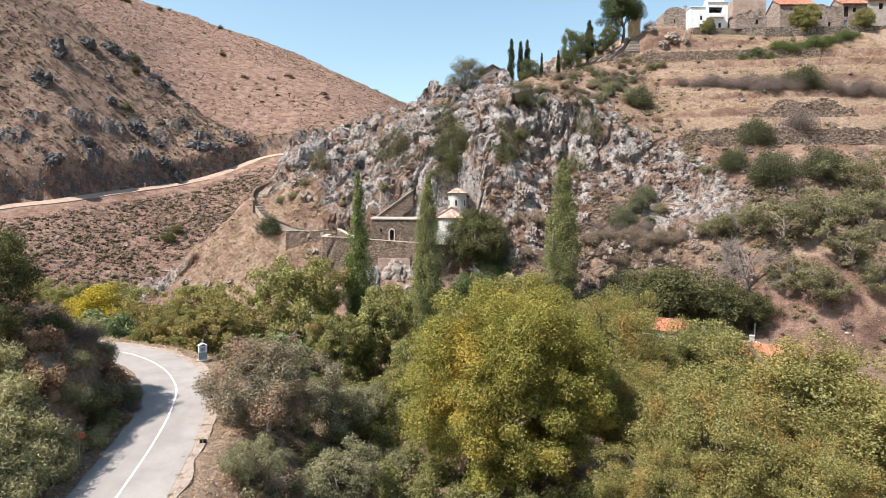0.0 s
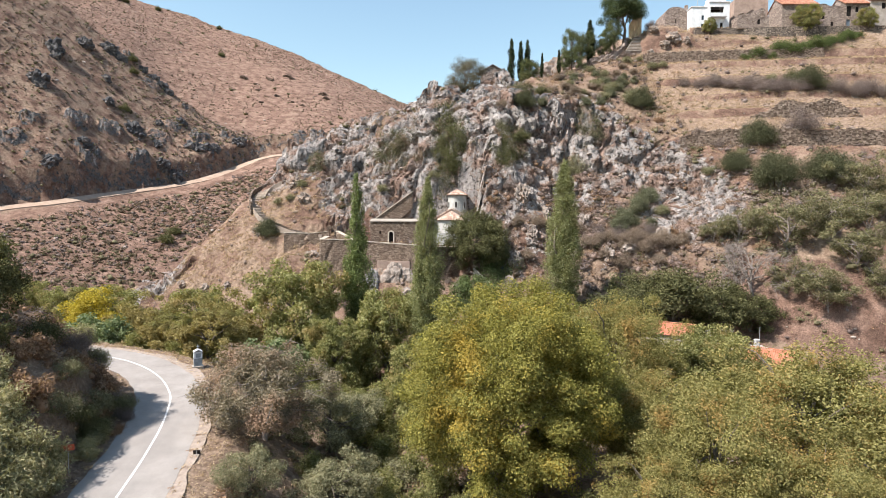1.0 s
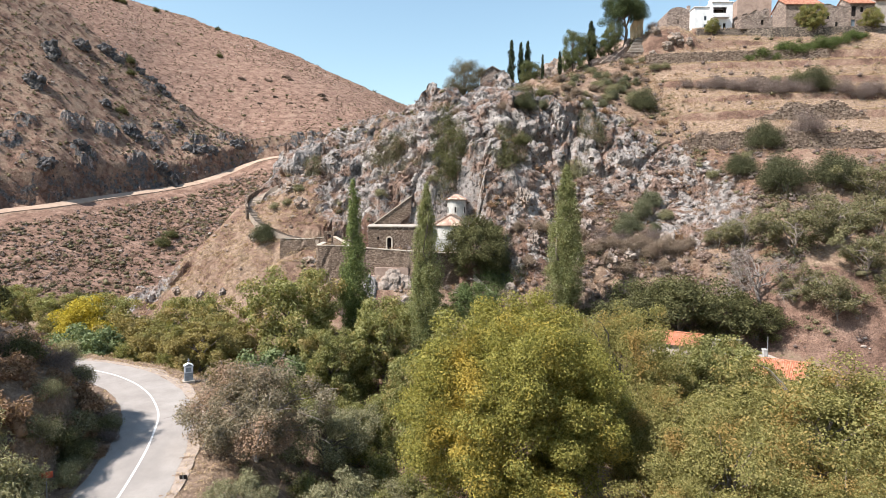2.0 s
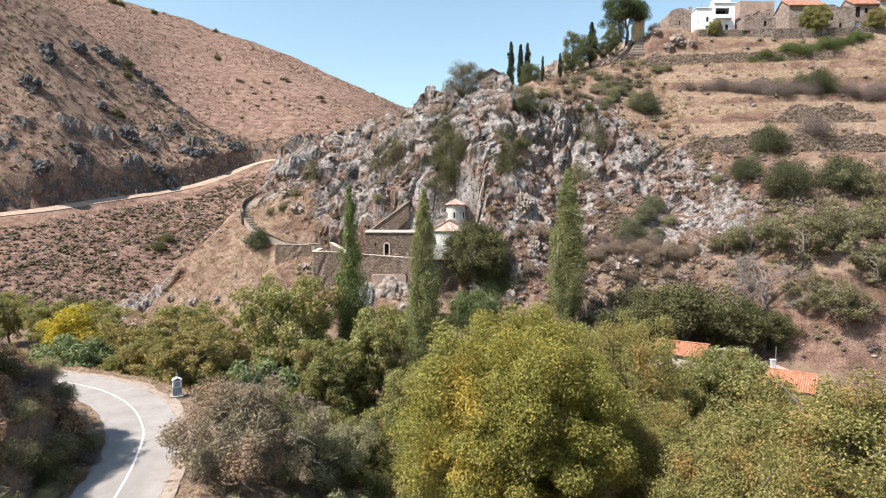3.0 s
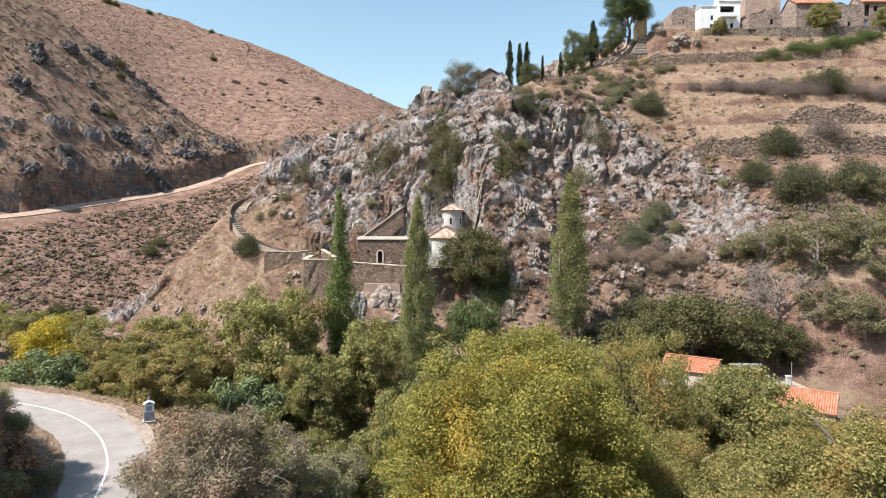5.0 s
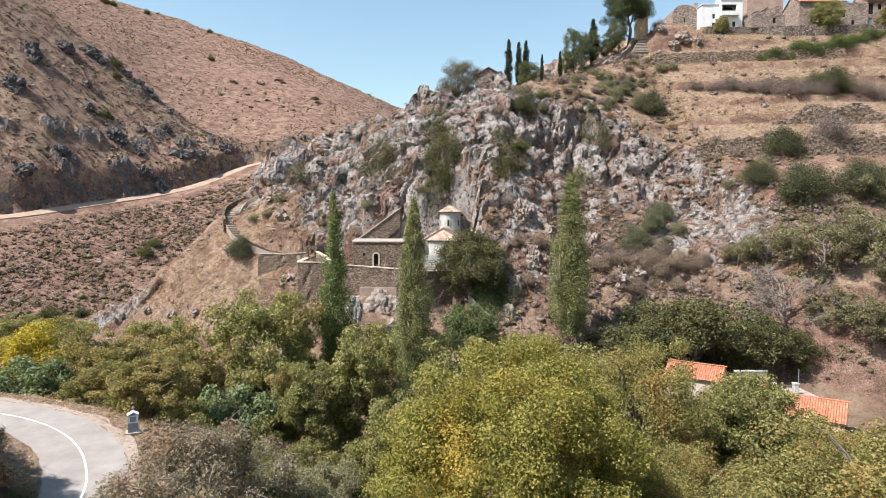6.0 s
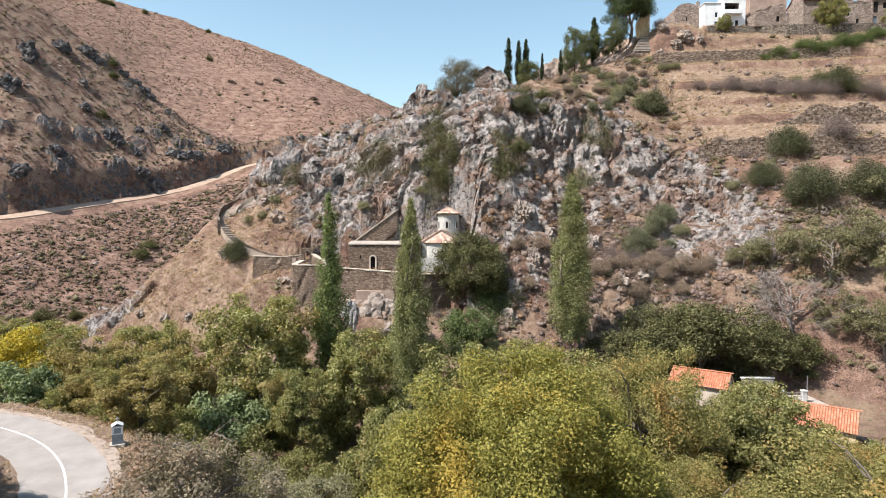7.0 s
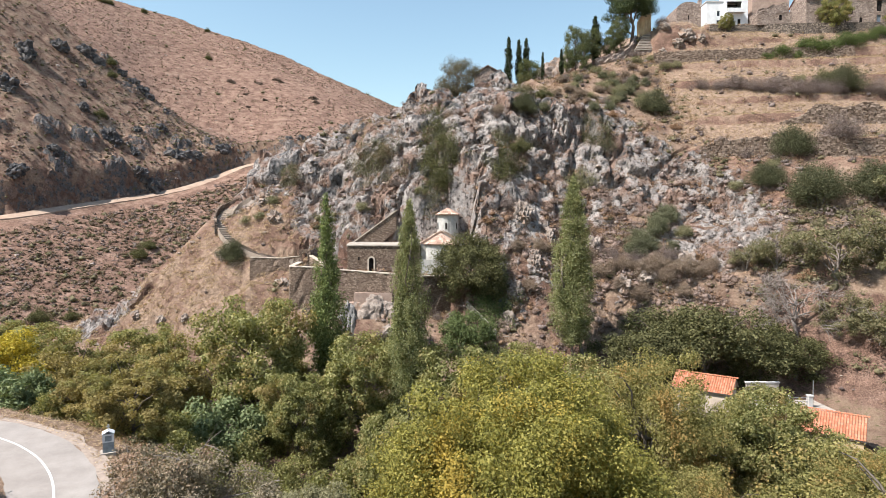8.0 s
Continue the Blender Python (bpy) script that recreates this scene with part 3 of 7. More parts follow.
GX, GY = np.sin(ANG)[None] * RAD[:, None], np.cos(ANG)[None] * RAD[:, None]
gz, gout, grock, gdry, glush = (v.reshape(GX.shape) for v in rough_land(GX.ravel(), GY.ravel()))


def slopes(z):
    """Fall of a height grid along x and along y."""
    dr = np.gradient(z, axis=0) / np.gradient(RAD)[:, None]
    da = np.gradient(z, axis=1) / (np.gradient(ANG)[None] * RAD[:, None])
    s, c = np.sin(ANG)[None], np.cos(ANG)[None]
    return dr * s + da * c, dr * c - da * s


# the upper crag is greyer and more weathered than the pale lower face
glev = land(GX.ravel(), GY.ravel())[2].reshape(GX.shape)
gaged = 0.22 * np.clip((-8 - GX) / 8, 0, 1) * np.interp(glev, [3.0, 3.6], [0, 1]) * (glev > 0) + 0.26 * np.clip((GX + 8) / 8, 0, 1) * np.clip((46 - GX) / 8, 0, 1) * np.interp(glev, [3.0, 3.7], [0, 1]) - 0.6 * np.clip((GX - 22) / 8, 0, 1) * np.interp(glev, [2.2, 3.3, 3.8], [1, 1, 0])

# push the rock out along the smoothed slope's normal, then level the building ground
sx, sy = slopes(gz)
for _ in range(3):
    sx[1:-1, 1:-1] = (sx[:-2, 1:-1] + sx[2:, 1:-1] + sx[1:-1, :-2] + sx[1:-1, 2:] + sx[1:-1, 1:-1]) / 5
    sy[1:-1, 1:-1] = (sy[:-2, 1:-1] + sy[2:, 1:-1] + sy[1:-1, :-2] + sy[1:-1, 2:] + sy[1:-1, 1:-1]) / 5
nl = np.sqrt(sx ** 2 + sy ** 2 + 1)
gdx, gdy = -sx / nl * gout, -sy / nl * gout
gz = levelled(GX + gdx, GY + gdy, gz + gout / nl)
# steep faces get ledges and hollows of their own
ledge = np.interp(np.hypot(*slopes(gz)), [1.1, 2.2], [0, 1]) * (grock > 0.02) * np.where((GX > -17) & (GX < 7), GY > 107.0, GY > 99) * (GY < 150)
push = ledge * (1.5 * fbm(GX * 0.28, GY * 0.28, gz * 0.34, 4, 171) + 0.3)
gdy = gdy - push
gdx = gdx - 0.4 * push * np.sign(sx)
gdry = gdry * np.where(GX > 42, np.interp(np.hypot(*slopes(gz)), [0.9, 1.5], [1, 0.35]), 1)
# soil and plants gather on the ledges, rock stays bare where it is steep
steep = np.hypot(*slopes(gz))
crest = np.interp(glev, [3.6, 4.1], [0, 1]) * np.clip((33 - GX) / 5, 0, 1)
grock = np.where(grock > 0.02, np.clip(grock * np.maximum(np.interp(steep, [0.3, 0.8, 1.5], [0.15, 0.7, 1.1]), 0.85 * crest), 0, 1), grock)


def grid_at(x, y, *grids):
    r, a = np.hypot(x, y), np.arctan2(x, y)
    a = np.where(a < ANG[0], a + 2 * math.pi, a)
    i = np.clip(np.searchsorted(RAD, r) - 1, 0, len(RAD) - 2)
    j = np.clip(np.searchsorted(ANG, a) - 1, 0, len(ANG) - 2)
    u = np.clip((r - RAD[i]) / (RAD[i + 1] - RAD[i]), 0, 1)
    v = np.clip((a - ANG[j]) / (ANG[j + 1] - ANG[j]), 0, 1)
    return [(g[i, j] * (1 - u) + g[i + 1, j] * u) * (1 - v) + (g[i, j + 1] * (1 - u) + g[i + 1, j + 1] * u) * v for g in grids]


def ground_z(x, y):
    """Height of the finished ground sheet at places in plan."""
    x, y = np.atleast_1d(np.asarray(x, float)), np.atleast_1d(np.asarray(y, float))
    qx, qy = x.copy(), y.copy()
    for _ in range(5):
        ox, oy = grid_at(qx, qy, gdx, gdy)
        qx, qy = 0.5 * qx + 0.5 * (x - ox), 0.5 * qy + 0.5 * (y - oy)
    return grid_at(qx, qy, gz)[0]


def build_ground():
    nr, na = GX.shape
    i, j = np.meshgrid(np.arange(nr - 1), np.arange(na), indexing="ij")
    k = (j + 1) % na
    quads = np.stack([i * na + j, i * na + k, (i + 1) * na + k, (i + 1) * na + j], -1).reshape(-1, 4)
    b = Buf().add(np.stack([GX + gdx, GY + gdy, gz], -1), quads)
    b.add([[0, 0, float(gz[0].mean())]])
    ring = np.stack([np.arange(na), (np.arange(na) + 1) % na, np.full(na, nr * na)], -1)
    b.t.append(ring[:, ::-1])
    me = b.mesh("ground", M["ground"], True)
    facet = grock[i, j].ravel() > 0.25
    me.polygons.foreach_set("use_smooth", np.r_[~facet, np.ones(na, bool)])
    for key, val in (("rock", grock), ("dry", gdry), ("lush", glush), ("weathered", np.where(GY > 160, 1.0, gaged))):
        at = me.attributes.new(key, "FLOAT", "POINT")
        at.data.foreach_set("value", np.r_[val.ravel(), 0.0].astype(np.float32))
    return tagged(new("ground", me), "dry rocky valley ground with straw, red soil and limestone", "ground", kind="structure")


build_ground()


def ribbon(line, z, half, lift, thick, offset=0.0):
    """A strip with thickness that follows a line in plan."""
    t = unit(np.gradient(line, axis=0))
    side = np.stack([t[:, 1], -t[:, 0]], 1)
    half = np.broadcast_to(half, (len(line),))[:, None]
    l, r = line + side * (offset - half), line + side * (offset + half)
    top = np.stack([np.c_[l, z + lift], np.c_[r, z + lift], np.c_[r, z + lift - thick], np.c_[l, z + lift - thick]], 1)
    k = np.arange(len(line) - 1)[:, None] * 4
    e = np.arange(4)[None]
    q = np.stack([k + e, k + 4 + e, k + 4 + (e + 1) % 4, k + (e + 1) % 4], -1).reshape(-1, 4)
    return Buf().add(top.reshape(-1, 3), q)


rz = road_z(ROAD[:, 1])
road_half = np.interp(ROAD[:, 1], [34, 50], [3.15, 2.75]) + 0.16 * fbm(np.arange(len(ROAD)) * 0.5, 0, 0, 3, 7)
road = tagged(new("road", ribbon(ROAD, rz, road_half, 0.06, 0.5).mesh("road", M["asphalt"])), "sun-bleached grey asphalt valley road", "road", kind="structure")
n = Nodes("verge_grit", 0.95, 0.1)
n.bump(n.noise(9, 4, 0.7), 0.6, 0.03)
M["verge_grit"] = n.done(n.ramp(n.noise(2.2, 6, 0.7), (0.3, (0.20, 0.155, 0.125)), (0.65, (0.34, 0.28, 0.235))))
tagged(new("verge", ribbon(ROAD, rz, 0.6 + 0.6 * fbm(np.arange(len(ROAD)) * 0.22, 3, 0, 3, 17), 0.045, 0.4, 3.2).mesh("verge", M["verge_grit"])), "pale sandy grit along the edge of the road", "verge", kind="structure")
part_of("centre_line", ribbon(ROAD, rz, 0.075, 0.068, 0.03), M["paint"], road, "solid white painted centre line")
ddz = soft_interp(DIRT_A, DIR, DIN_Z, 0.02)
dt = unit(np.gradient(DIRT, axis=0))
ds = np.stack([dt[:, 1], -dt[:, 0]], 1)
inner, outer = DIRT - ds * 1.7, DIRT + ds * 2.1
v = np.stack([np.c_[inner, ddz + 0.55], np.c_[outer, ddz - 0.75], np.c_[outer, ddz - 3.4], np.c_[inner, ddz - 1.5]], 1)
k = np.arange(len(DIRT) - 1)[:, None] * 4
e = np.arange(4)[None]
track = Buf().add(v.reshape(-1, 3), np.stack([k + e, k + 4 + e, k + 4 + (e + 1) % 4, k + (e + 1) % 4], -1).reshape(-1, 4))
tagged(new("dirt_road", track.mesh("dirt_road", M["dirt"])), "pale dusty track cut into the far slope", "road", kind="structure")


# ---- trees and shrubs ----
def limb(rng, a, b, sag, k=6):
    t = np.linspace(0, 1, k)[:, None]
    p = np.asarray(a) * (1 - t) + np.asarray(b) * t
    p[:, 2] += sag * np.sin(t[:, 0] * math.pi)
    p[1:-1] += rng.normal(size=(k - 2, 3)) * np.linalg.norm(np.asarray(b) - a) * 0.03
    return p


def make_tree(name, seed, height, rx, rz, leaf_mat, leaf, count, clumps=60, bare=0.12, trunk_r=0.3, clump_r=0.28, bark="bark", squash=0.8,
              low=0.0, slim=0.55, lumps=0.35, twigs=0, lean=(0, 0)):
    """A tree with its foot at the origin: trunk with limbs, and a crown of leafy clumps with an uneven outline and gaps."""
    rng = np.random.default_rng(seed)
    root = new(name)
    cz = height - rz
    d = unit(rng.normal(size=(clumps * 3, 3)))
    d = d[d[:, 2] > -0.75 + low][:clumps]
    lump = 1 + lumps * vnoise(d[:, 0] * 1.9 + seed, d[:, 1] * 1.9, d[:, 2] * 1.9, seed)
    fr = rng.uniform(0.35, 1.0, len(d)) ** 0.6 * lump
    c = d * fr[:, None] * np.array([rx, rx, rz]) * 0.95 + np.array([lean[0], lean[1], cz])
    c = c[rng.uniform(size=len(c)) > bare]
    r = rng.uniform(0.65, 1.25, len(c)) * clump_r * rx
    crown = Buf()
    clump_leaves(crown, rng, c, r, count, leaf, squash, slim=slim, spread=0.75, up=0.55)
    wood = Buf()
    top = np.array([lean[0] * 0.7, lean[1] * 0.7, cz + rz * 0.25])
    stem = limb(rng, (0, 0, -0.6), top, 0, 8)
    tube(wood, stem, np.linspace(trunk_r, trunk_r * 0.3, 8), 8)
    for m in rng.choice(len(c), min(len(c), 16), replace=False):
        s = rng.integers(2, 7)
        tube(wood, limb(rng, stem[s], c[m], 0.12 * rx, 6), np.linspace(trunk_r * 0.42, trunk_r * 0.06, 6), 5)
    for m in range(twigs):
        a = c[rng.integers(len(c))]
        tube(wood, limb(rng, a + rng.normal(size=3) * 0.3, a + unit(rng.normal(size=3) + unit(a - [0, 0, cz])) * rng.uniform(0.6, 1.3) * rx * 0.32, 0.1, 4), [0.035, 0.025, 0.018, 0.008], 3)
    part_of("trunk", wood, M[bark], root, smooth=True)
    part_of("crown", crown, M[leaf_mat], root)
    return root


def make_column(name, seed, height, r, leaf_mat, leaf, count, base=0.08, bark="bark", trunk_r=0.22, thin_top=0.0, shape=(0.55, 0.95, 1.0, 0.72, 0.38, 0.08), shoots=150, girth=0.42):
    """A narrow upright tree: many steep shoots round one stem; shape: its width from the lowest shoots to the tip."""
    rng = np.random.default_rng(seed)
    root = new(name)
    h = rng.uniform(base, 1, shoots) ** 0.9
    prof = np.interp(h, [base, base + 0.14, 0.45, 0.75, 0.93, 1.0], shape)
    a = rng.uniform(0, 2 * math.pi, len(h))
    rr = r * prof * rng.uniform(0.2, 0.85, len(h)) * (1 + 0.3 * vnoise(np.cos(a) * 2, np.sin(a) * 2, h * 7, seed))
    c = np.stack([np.cos(a) * rr, np.sin(a) * rr, h * height], 1)
    keep = rng.uniform(size=len(h)) > thin_top * np.clip((h - 0.55) * 3, 0, 1)
    c, prof = c[keep], prof[keep]
    size = r * girth * (0.45 + 0.6 * prof) * rng.uniform(0.7, 1.25, len(c))
    crown = Buf()
    clump_leaves(crown, rng, c, size, count, leaf, 2.1, slim=0.7)
    wood = Buf()
    tube(wood, limb(rng, (0, 0, -0.8), (0.1, 0, height * 0.97), 0, 9), np.linspace(trunk_r, 0.02, 9), 7)
    for m in range(0, len(c), 4):
        z0 = max(0.3, c[m, 2] - height * 0.10)
        tube(wood, limb(rng, (0, 0, z0), c[m], 0, 4), [trunk_r * 0.28, trunk_r * 0.2, trunk_r * 0.12, 0.012], 4)
    part_of("trunk", wood, M[bark], root, smooth=True)
    part_of("crown", crown, M[leaf_mat], root)
    return root


def make_bush(name, seed, r, h, leaf_mat, leaf, count, clumps=22, slim=0.5, twigs=14, bark="twig"):
    """A shrub: short stems that fan out from the ground and clumps of leaves down to it."""
    rng = np.random.default_rng(seed)
    root = new(name)
    d = unit(rng.normal(size=(clumps, 3)) * np.array([1, 1, 0.8]))
    d[:, 2] = np.abs(d[:, 2])
    f = rng.uniform(0.35, 0.9, clumps) * (1 + 0.35 * vnoise(d[:, 0] * 2, d[:, 1] * 2, d[:, 2] * 2, seed))
    c = d * f[:, None] * np.array([r, r, h * 1.25]) * 0.85 + np.array([0, 0, 0.2 * h])
    crown = Buf()
    clump_leaves(crown, rng, c, rng.uniform(0.28, 0.5, clumps) * min(r, h * 1.2), count, leaf, 0.85, slim=slim)
    wood = Buf()
    for m in range(twigs):
        tube(wood, limb(rng, rng.normal(size=3) * np.array([0.12, 0.12, 0]) * r - np.array([0, 0, 0.3]), c[m % clumps] * rng.uniform(0.8, 1.15), 0.05, 4), np.array([0.05, 0.04, 0.025, 0.01]) * max(0.6, r * 0.5), 4)
    part_of("stem", wood, M[bark], root, smooth=True)
    part_of("foliage", crown, M[leaf_mat], root)
    return root


used = set()


def plant(proto, x, y, size=1.0, turn=0.0, label="", category="", group="", sink=0.15, wide=1.0, lift=0.0):
    """Sets a tree or shrub on the ground: the first call moves the model itself, later ones copy it."""
    z = float(ground_z(x, y)[0]) - sink + lift
    m = pose(x, y, z, 0, 0, turn) @ Matrix.Diagonal((size * wide, size * wide, size, 1))
    if proto.name in used:
        ob = copy_thing(proto, m)
        ob.matrix_basis = m
    else:
        used.add(proto.name)
        ob = proto
        ob.matrix_basis = m
    return tagged(ob, label, category, group)


def plant_to(proto, height, x, y, top, *rest, **kw):
    """Plants a tree of a given model height so that its tip reaches a level."""
    return plant(proto, x, y, (top - float(ground_z(x, y)[0])) / height, *rest, **kw)


def cliff_y(x, z):
    """How far back the rising ground reaches the height z, for places across."""
    ys = np.arange(94, 146, 0.25)
    gx, gy = np.meshgrid(x, ys, indexing="ij")
    up = ground_z(gx.ravel(), gy.ravel()).reshape(gx.shape) >= np.asarray(z)[:, None]
    return ys[np.where(up.any(1), up.argmax(1), len(ys) - 1)]


def hanging_shrub(seed, x0, x1, z0, z1, leaf_mat, label, count, clumps=46, leaf=0.17, fill=1.0):
    """A shrub that clings to the rock face between two heights: stems along the rock, clumps of leaves hanging from them."""
    rng = np.random.default_rng(seed)
    root = new("cliff_shrub")
    a, r = rng.uniform(0, 2 * math.pi, clumps), np.sqrt(rng.uniform(0, 1, clumps)) * (1 + 0.3 * rng.normal(size=clumps))
    x = (x0 + x1) / 2 + np.cos(a) * r * (x1 - x0) / 2
    z = (z0 + z1) / 2 + np.sin(a) * r * (z1 - z0) / 2
    c = np.stack([x, cliff_y(x, z) - 0.25, z + 0.2], 1)
    crown, wood = Buf(), Buf()
    clump_leaves(crown, rng, c, rng.uniform(0.75, 1.45, clumps) * fill, count, leaf, 1.15, slim=0.55, spread=0.75, up=0.5)
    foot = c[np.argmin(c[:, 2])] + np.array([0, 0.3, 0])
    for m in range(0, clumps, 3):
        tube(wood, limb(rng, foot, c[m], 0.1, 6), [0.09, 0.08, 0.06, 0.045, 0.03, 0.012], 4)
    part_of("stem", wood, M["twig"], root, smooth=True)
    part_of("foliage", crown, M[leaf_mat], root)
    return tagged(root, label, "shrub", "shrubs on the rock face")


# the tall trees of the valley floor
walnut = make_tree("walnut_tree", 11, 18.8, 8.3, 9.6, "walnut_leaf", 0.145, 290000, clumps=430, bare=0.03, trunk_r=0.45, clump_r=0.16, lumps=0.2, low=-0.2, slim=0.7)
plant(walnut, 5.4, 48.5, 1.0, 20, "large round walnut tree with yellowing green leaves", "tree")
broad = make_tree("broadleaf_tree", 23, 13.0, 6.2, 6.0, "broad_leaf", 0.15, 84000, clumps=260, bare=0.05, trunk_r=0.32, clump_r=0.19, lumps=0.35, low=-0.2, slim=0.65)
for x, y, s, w, a in ((28.5, 46, 1.10, 1.15, 0), (18.8, 41.5, 0.90, 1.0, 130), (14.2, 38.5, 0.62, 1.0, 20), (24, 37, 0.72, 1.0, 280), (17.4, 51.5, 0.82, 1.0, 190), (39, 47, 0.8, 1.2, 250), (18.2, 63, 1.20, 0.85, 70), (33, 57, 0.74, 1.0, 310)):
    plant(broad, x, y, s, a, "pale green broadleaf tree turning yellow", "tree", "broadleaf trees on the valley floor", wide=w)
poplar = make_column("poplar_tree", 5, 28.0, 2.9, "poplar_leaf", 0.17, 58000, base=0.14, trunk_r=0.28, shape=(0.6, 1.0, 1.0, 0.66, 0.32, 0.05), shoots=330, girth=0.27)
plant(poplar, -2.3, 77.5, 1.0, 0, "tall narrow poplar with dense green leaves", "tree", "poplars below the chapel", wide=0.85)
plant(poplar, 17.6, 88.5, 0.86, 140, "tall full poplar with silvery green leaves", "tree", "poplars below the chapel", wide=1.2)
thin_poplar = make_column("poplar_tree", 6, 25.5, 2.7, "dark_poplar_leaf", 0.2, 26000, base=0.14, trunk_r=0.26, thin_top=0.6, shape=(0.7, 1.0, 0.95, 0.42, 0.3, 0.08), shoots=280, girth=0.28)
plant(thin_poplar, -12.9, 86.5, 1.02, 60, "tall poplar with a thin, sparse top", "tree", "poplars below the chapel", wide=0.95)

green = make_tree("valley_tree", 31, 12.5, 5.2, 5.4, "green_leaf", 0.25, 27000, clumps=170, bare=0.06, trunk_r=0.25, clump_r=0.19, slim=0.65, lumps=0.4, low=-0.3)
rust = make_tree("valley_tree", 37, 10.0, 4.6, 4.6, "rust_leaf", 0.22, 27000, clumps=150, bare=0.06, trunk_r=0.22, clump_r=0.19, slim=0.65, lumps=0.45, low=-0.3)
M["dark_fig_leaf"] = leaf_material("dark_fig_leaf", (0.045, 0.062, 0.022), (0.09, 0.117, 0.045), (0.165, 0.195, 0.085), None, 0, 0.3)
hill_fig = make_tree("fig_tree", 45, 6.0, 4.4, 2.9, "dark_fig_leaf", 0.24, 14000, clumps=70, bare=0.05, trunk_r=0.2, clump_r=0.25, lumps=0.3, low=-0.2)
fig = make_tree("fig_tree", 41, 6.0, 4.8, 2.9, "fig_leaf", 0.36, 14000, clumps=60, bare=0.08, trunk_r=0.2, clump_r=0.28, lumps=0.35, low=-0.2)
for x, y, s, w, a in ((-21, 84, 1.22, 0.95, 0), (-8, 80, 1.02, 0.95, 80), (2.5, 77, 1.0, 0.95, 160), (-14, 76, 0.72, 0.9, 200), (-38, 92, 0.88, 1.1, 250), (9, 82, 0.7, 1.0, 20), (-54, 95, 0.85, 1.2, 110), (-3, 66, 0.72, 0.9, 300), (14, 74, 0.95, 1.0, 45)):
    plant(green, x, y, s * 1.1, a, "dusty green tree on the stream bank", "tree", "trees along the stream", wide=w)
for x, y, s, w, a in ((-28, 70.0, 0.74, 1.1, 0), (-31, 84, 1.0, 1.1, 100), (-44, 86, 0.92, 1.1, 190), (-35, 77, 0.72, 1.15, 280)):
    plant(rust, x, y, s * 1.15, a, "brownish green tree with drying leaves", "tree", "trees along the stream", wide=w)
plant(fig, -22.0, 77.5, 1.0, 0, "low spreading fig tree with dark green leaves", "tree", "fig trees")
plant(hill_fig, 4.6, 91.4, 0.9, 140, "low dark green fig tree below the terrace wall", "tree", "fig trees")
plant(fig, -47, 79, 0.95, 220, "low dark green tree beside the road", "tree", "fig trees")
yellow = make_tree("yellow_tree", 43, 10.5, 4.4, 4.2, "yellow_leaf", 0.28, 14000, clumps=55, bare=0.1, trunk_r=0.2, clump_r=0.28, low=-0.2)
plant(yellow, -52, 88, 1.05, 0, "bright yellow autumn tree", "tree")
pear = make_tree("wild_pear_tree", 47, 8.3, 5.0, 3.8, "pear_leaf", 0.15, 52000, clumps=130, bare=0.15, trunk_r=0.3, clump_r=0.2, bark="twig", lumps=0.4, slim=0.55, twigs=120, low=0.0)
plant(pear, -14.9, 49.0, 0.96, 0, "grey tangled wild pear tree with drying leaves", "tree", wide=1.05)
carob = make_tree("carob_tree", 53, 9.0, 5.4, 4.4, "carob_leaf", 0.29, 16000, clumps=80, bare=0.06, trunk_r=0.35, clump_r=0.27, lumps=0.35, low=-0.4)
for x, y, s, w, a in ((33.5, 86, 1.12, 1.05, 0), (39.5, 85, 0.86, 1.1, 150), (25.5, 87, 0.78, 1.2, 60), (29.5, 88, 0.9, 1.1, 210), (43.5, 84.5, 0.62, 1.2, 300)):
    plant(carob, x, y, s, a, "dense dark green carob tree at the slope's foot", "tree", "carob trees", wide=w)
olive = make_tree("olive_tree", 59, 5.6, 3.3, 2.5, "olive_leaf", 0.19, 18000, clumps=55, bare=0.08, trunk_r=0.22, clump_r=0.26, lumps=0.35, slim=0.3, low=-0.2)
for x, y, s, a in ((-8.0, 44.2, 0.95, 0), (-10.5, 54.5, 1.15, 90), (-13.3, 40.5, 0.7, 200), (-9, 60, 0.95, 300), (27.5, 79.5, 1.1, 10)):
    plant(olive, x, y, s, a, "grey-green olive tree with narrow leaves", "tree", "olive trees")
M["summit_leaf"] = leaf_material("summit_leaf", (0.058, 0.052, 0.034), (0.115, 0.102, 0.068), (0.19, 0.17, 0.118), (0.17, 0.12, 0.085), 0.1, 0.2)
summit_olive = make_tree("olive_tree", 58, 5.6, 3.3, 2.5, "summit_leaf", 0.15, 26000, clumps=80, bare=0.04, trunk_r=0.22, clump_r=0.26, lumps=0.3, slim=0.3, low=-0.3)
plant_to(summit_olive, 5.6, 4.1, 131, 50.7, 40, "round brownish grey olive tree on the rocky summit", "tree", "olive trees", wide=0.82)
cypress = make_column("cypress_tree", 61, 8.0, 0.75, "cypress_leaf", 0.2, 4000, base=0.05, trunk_r=0.12)

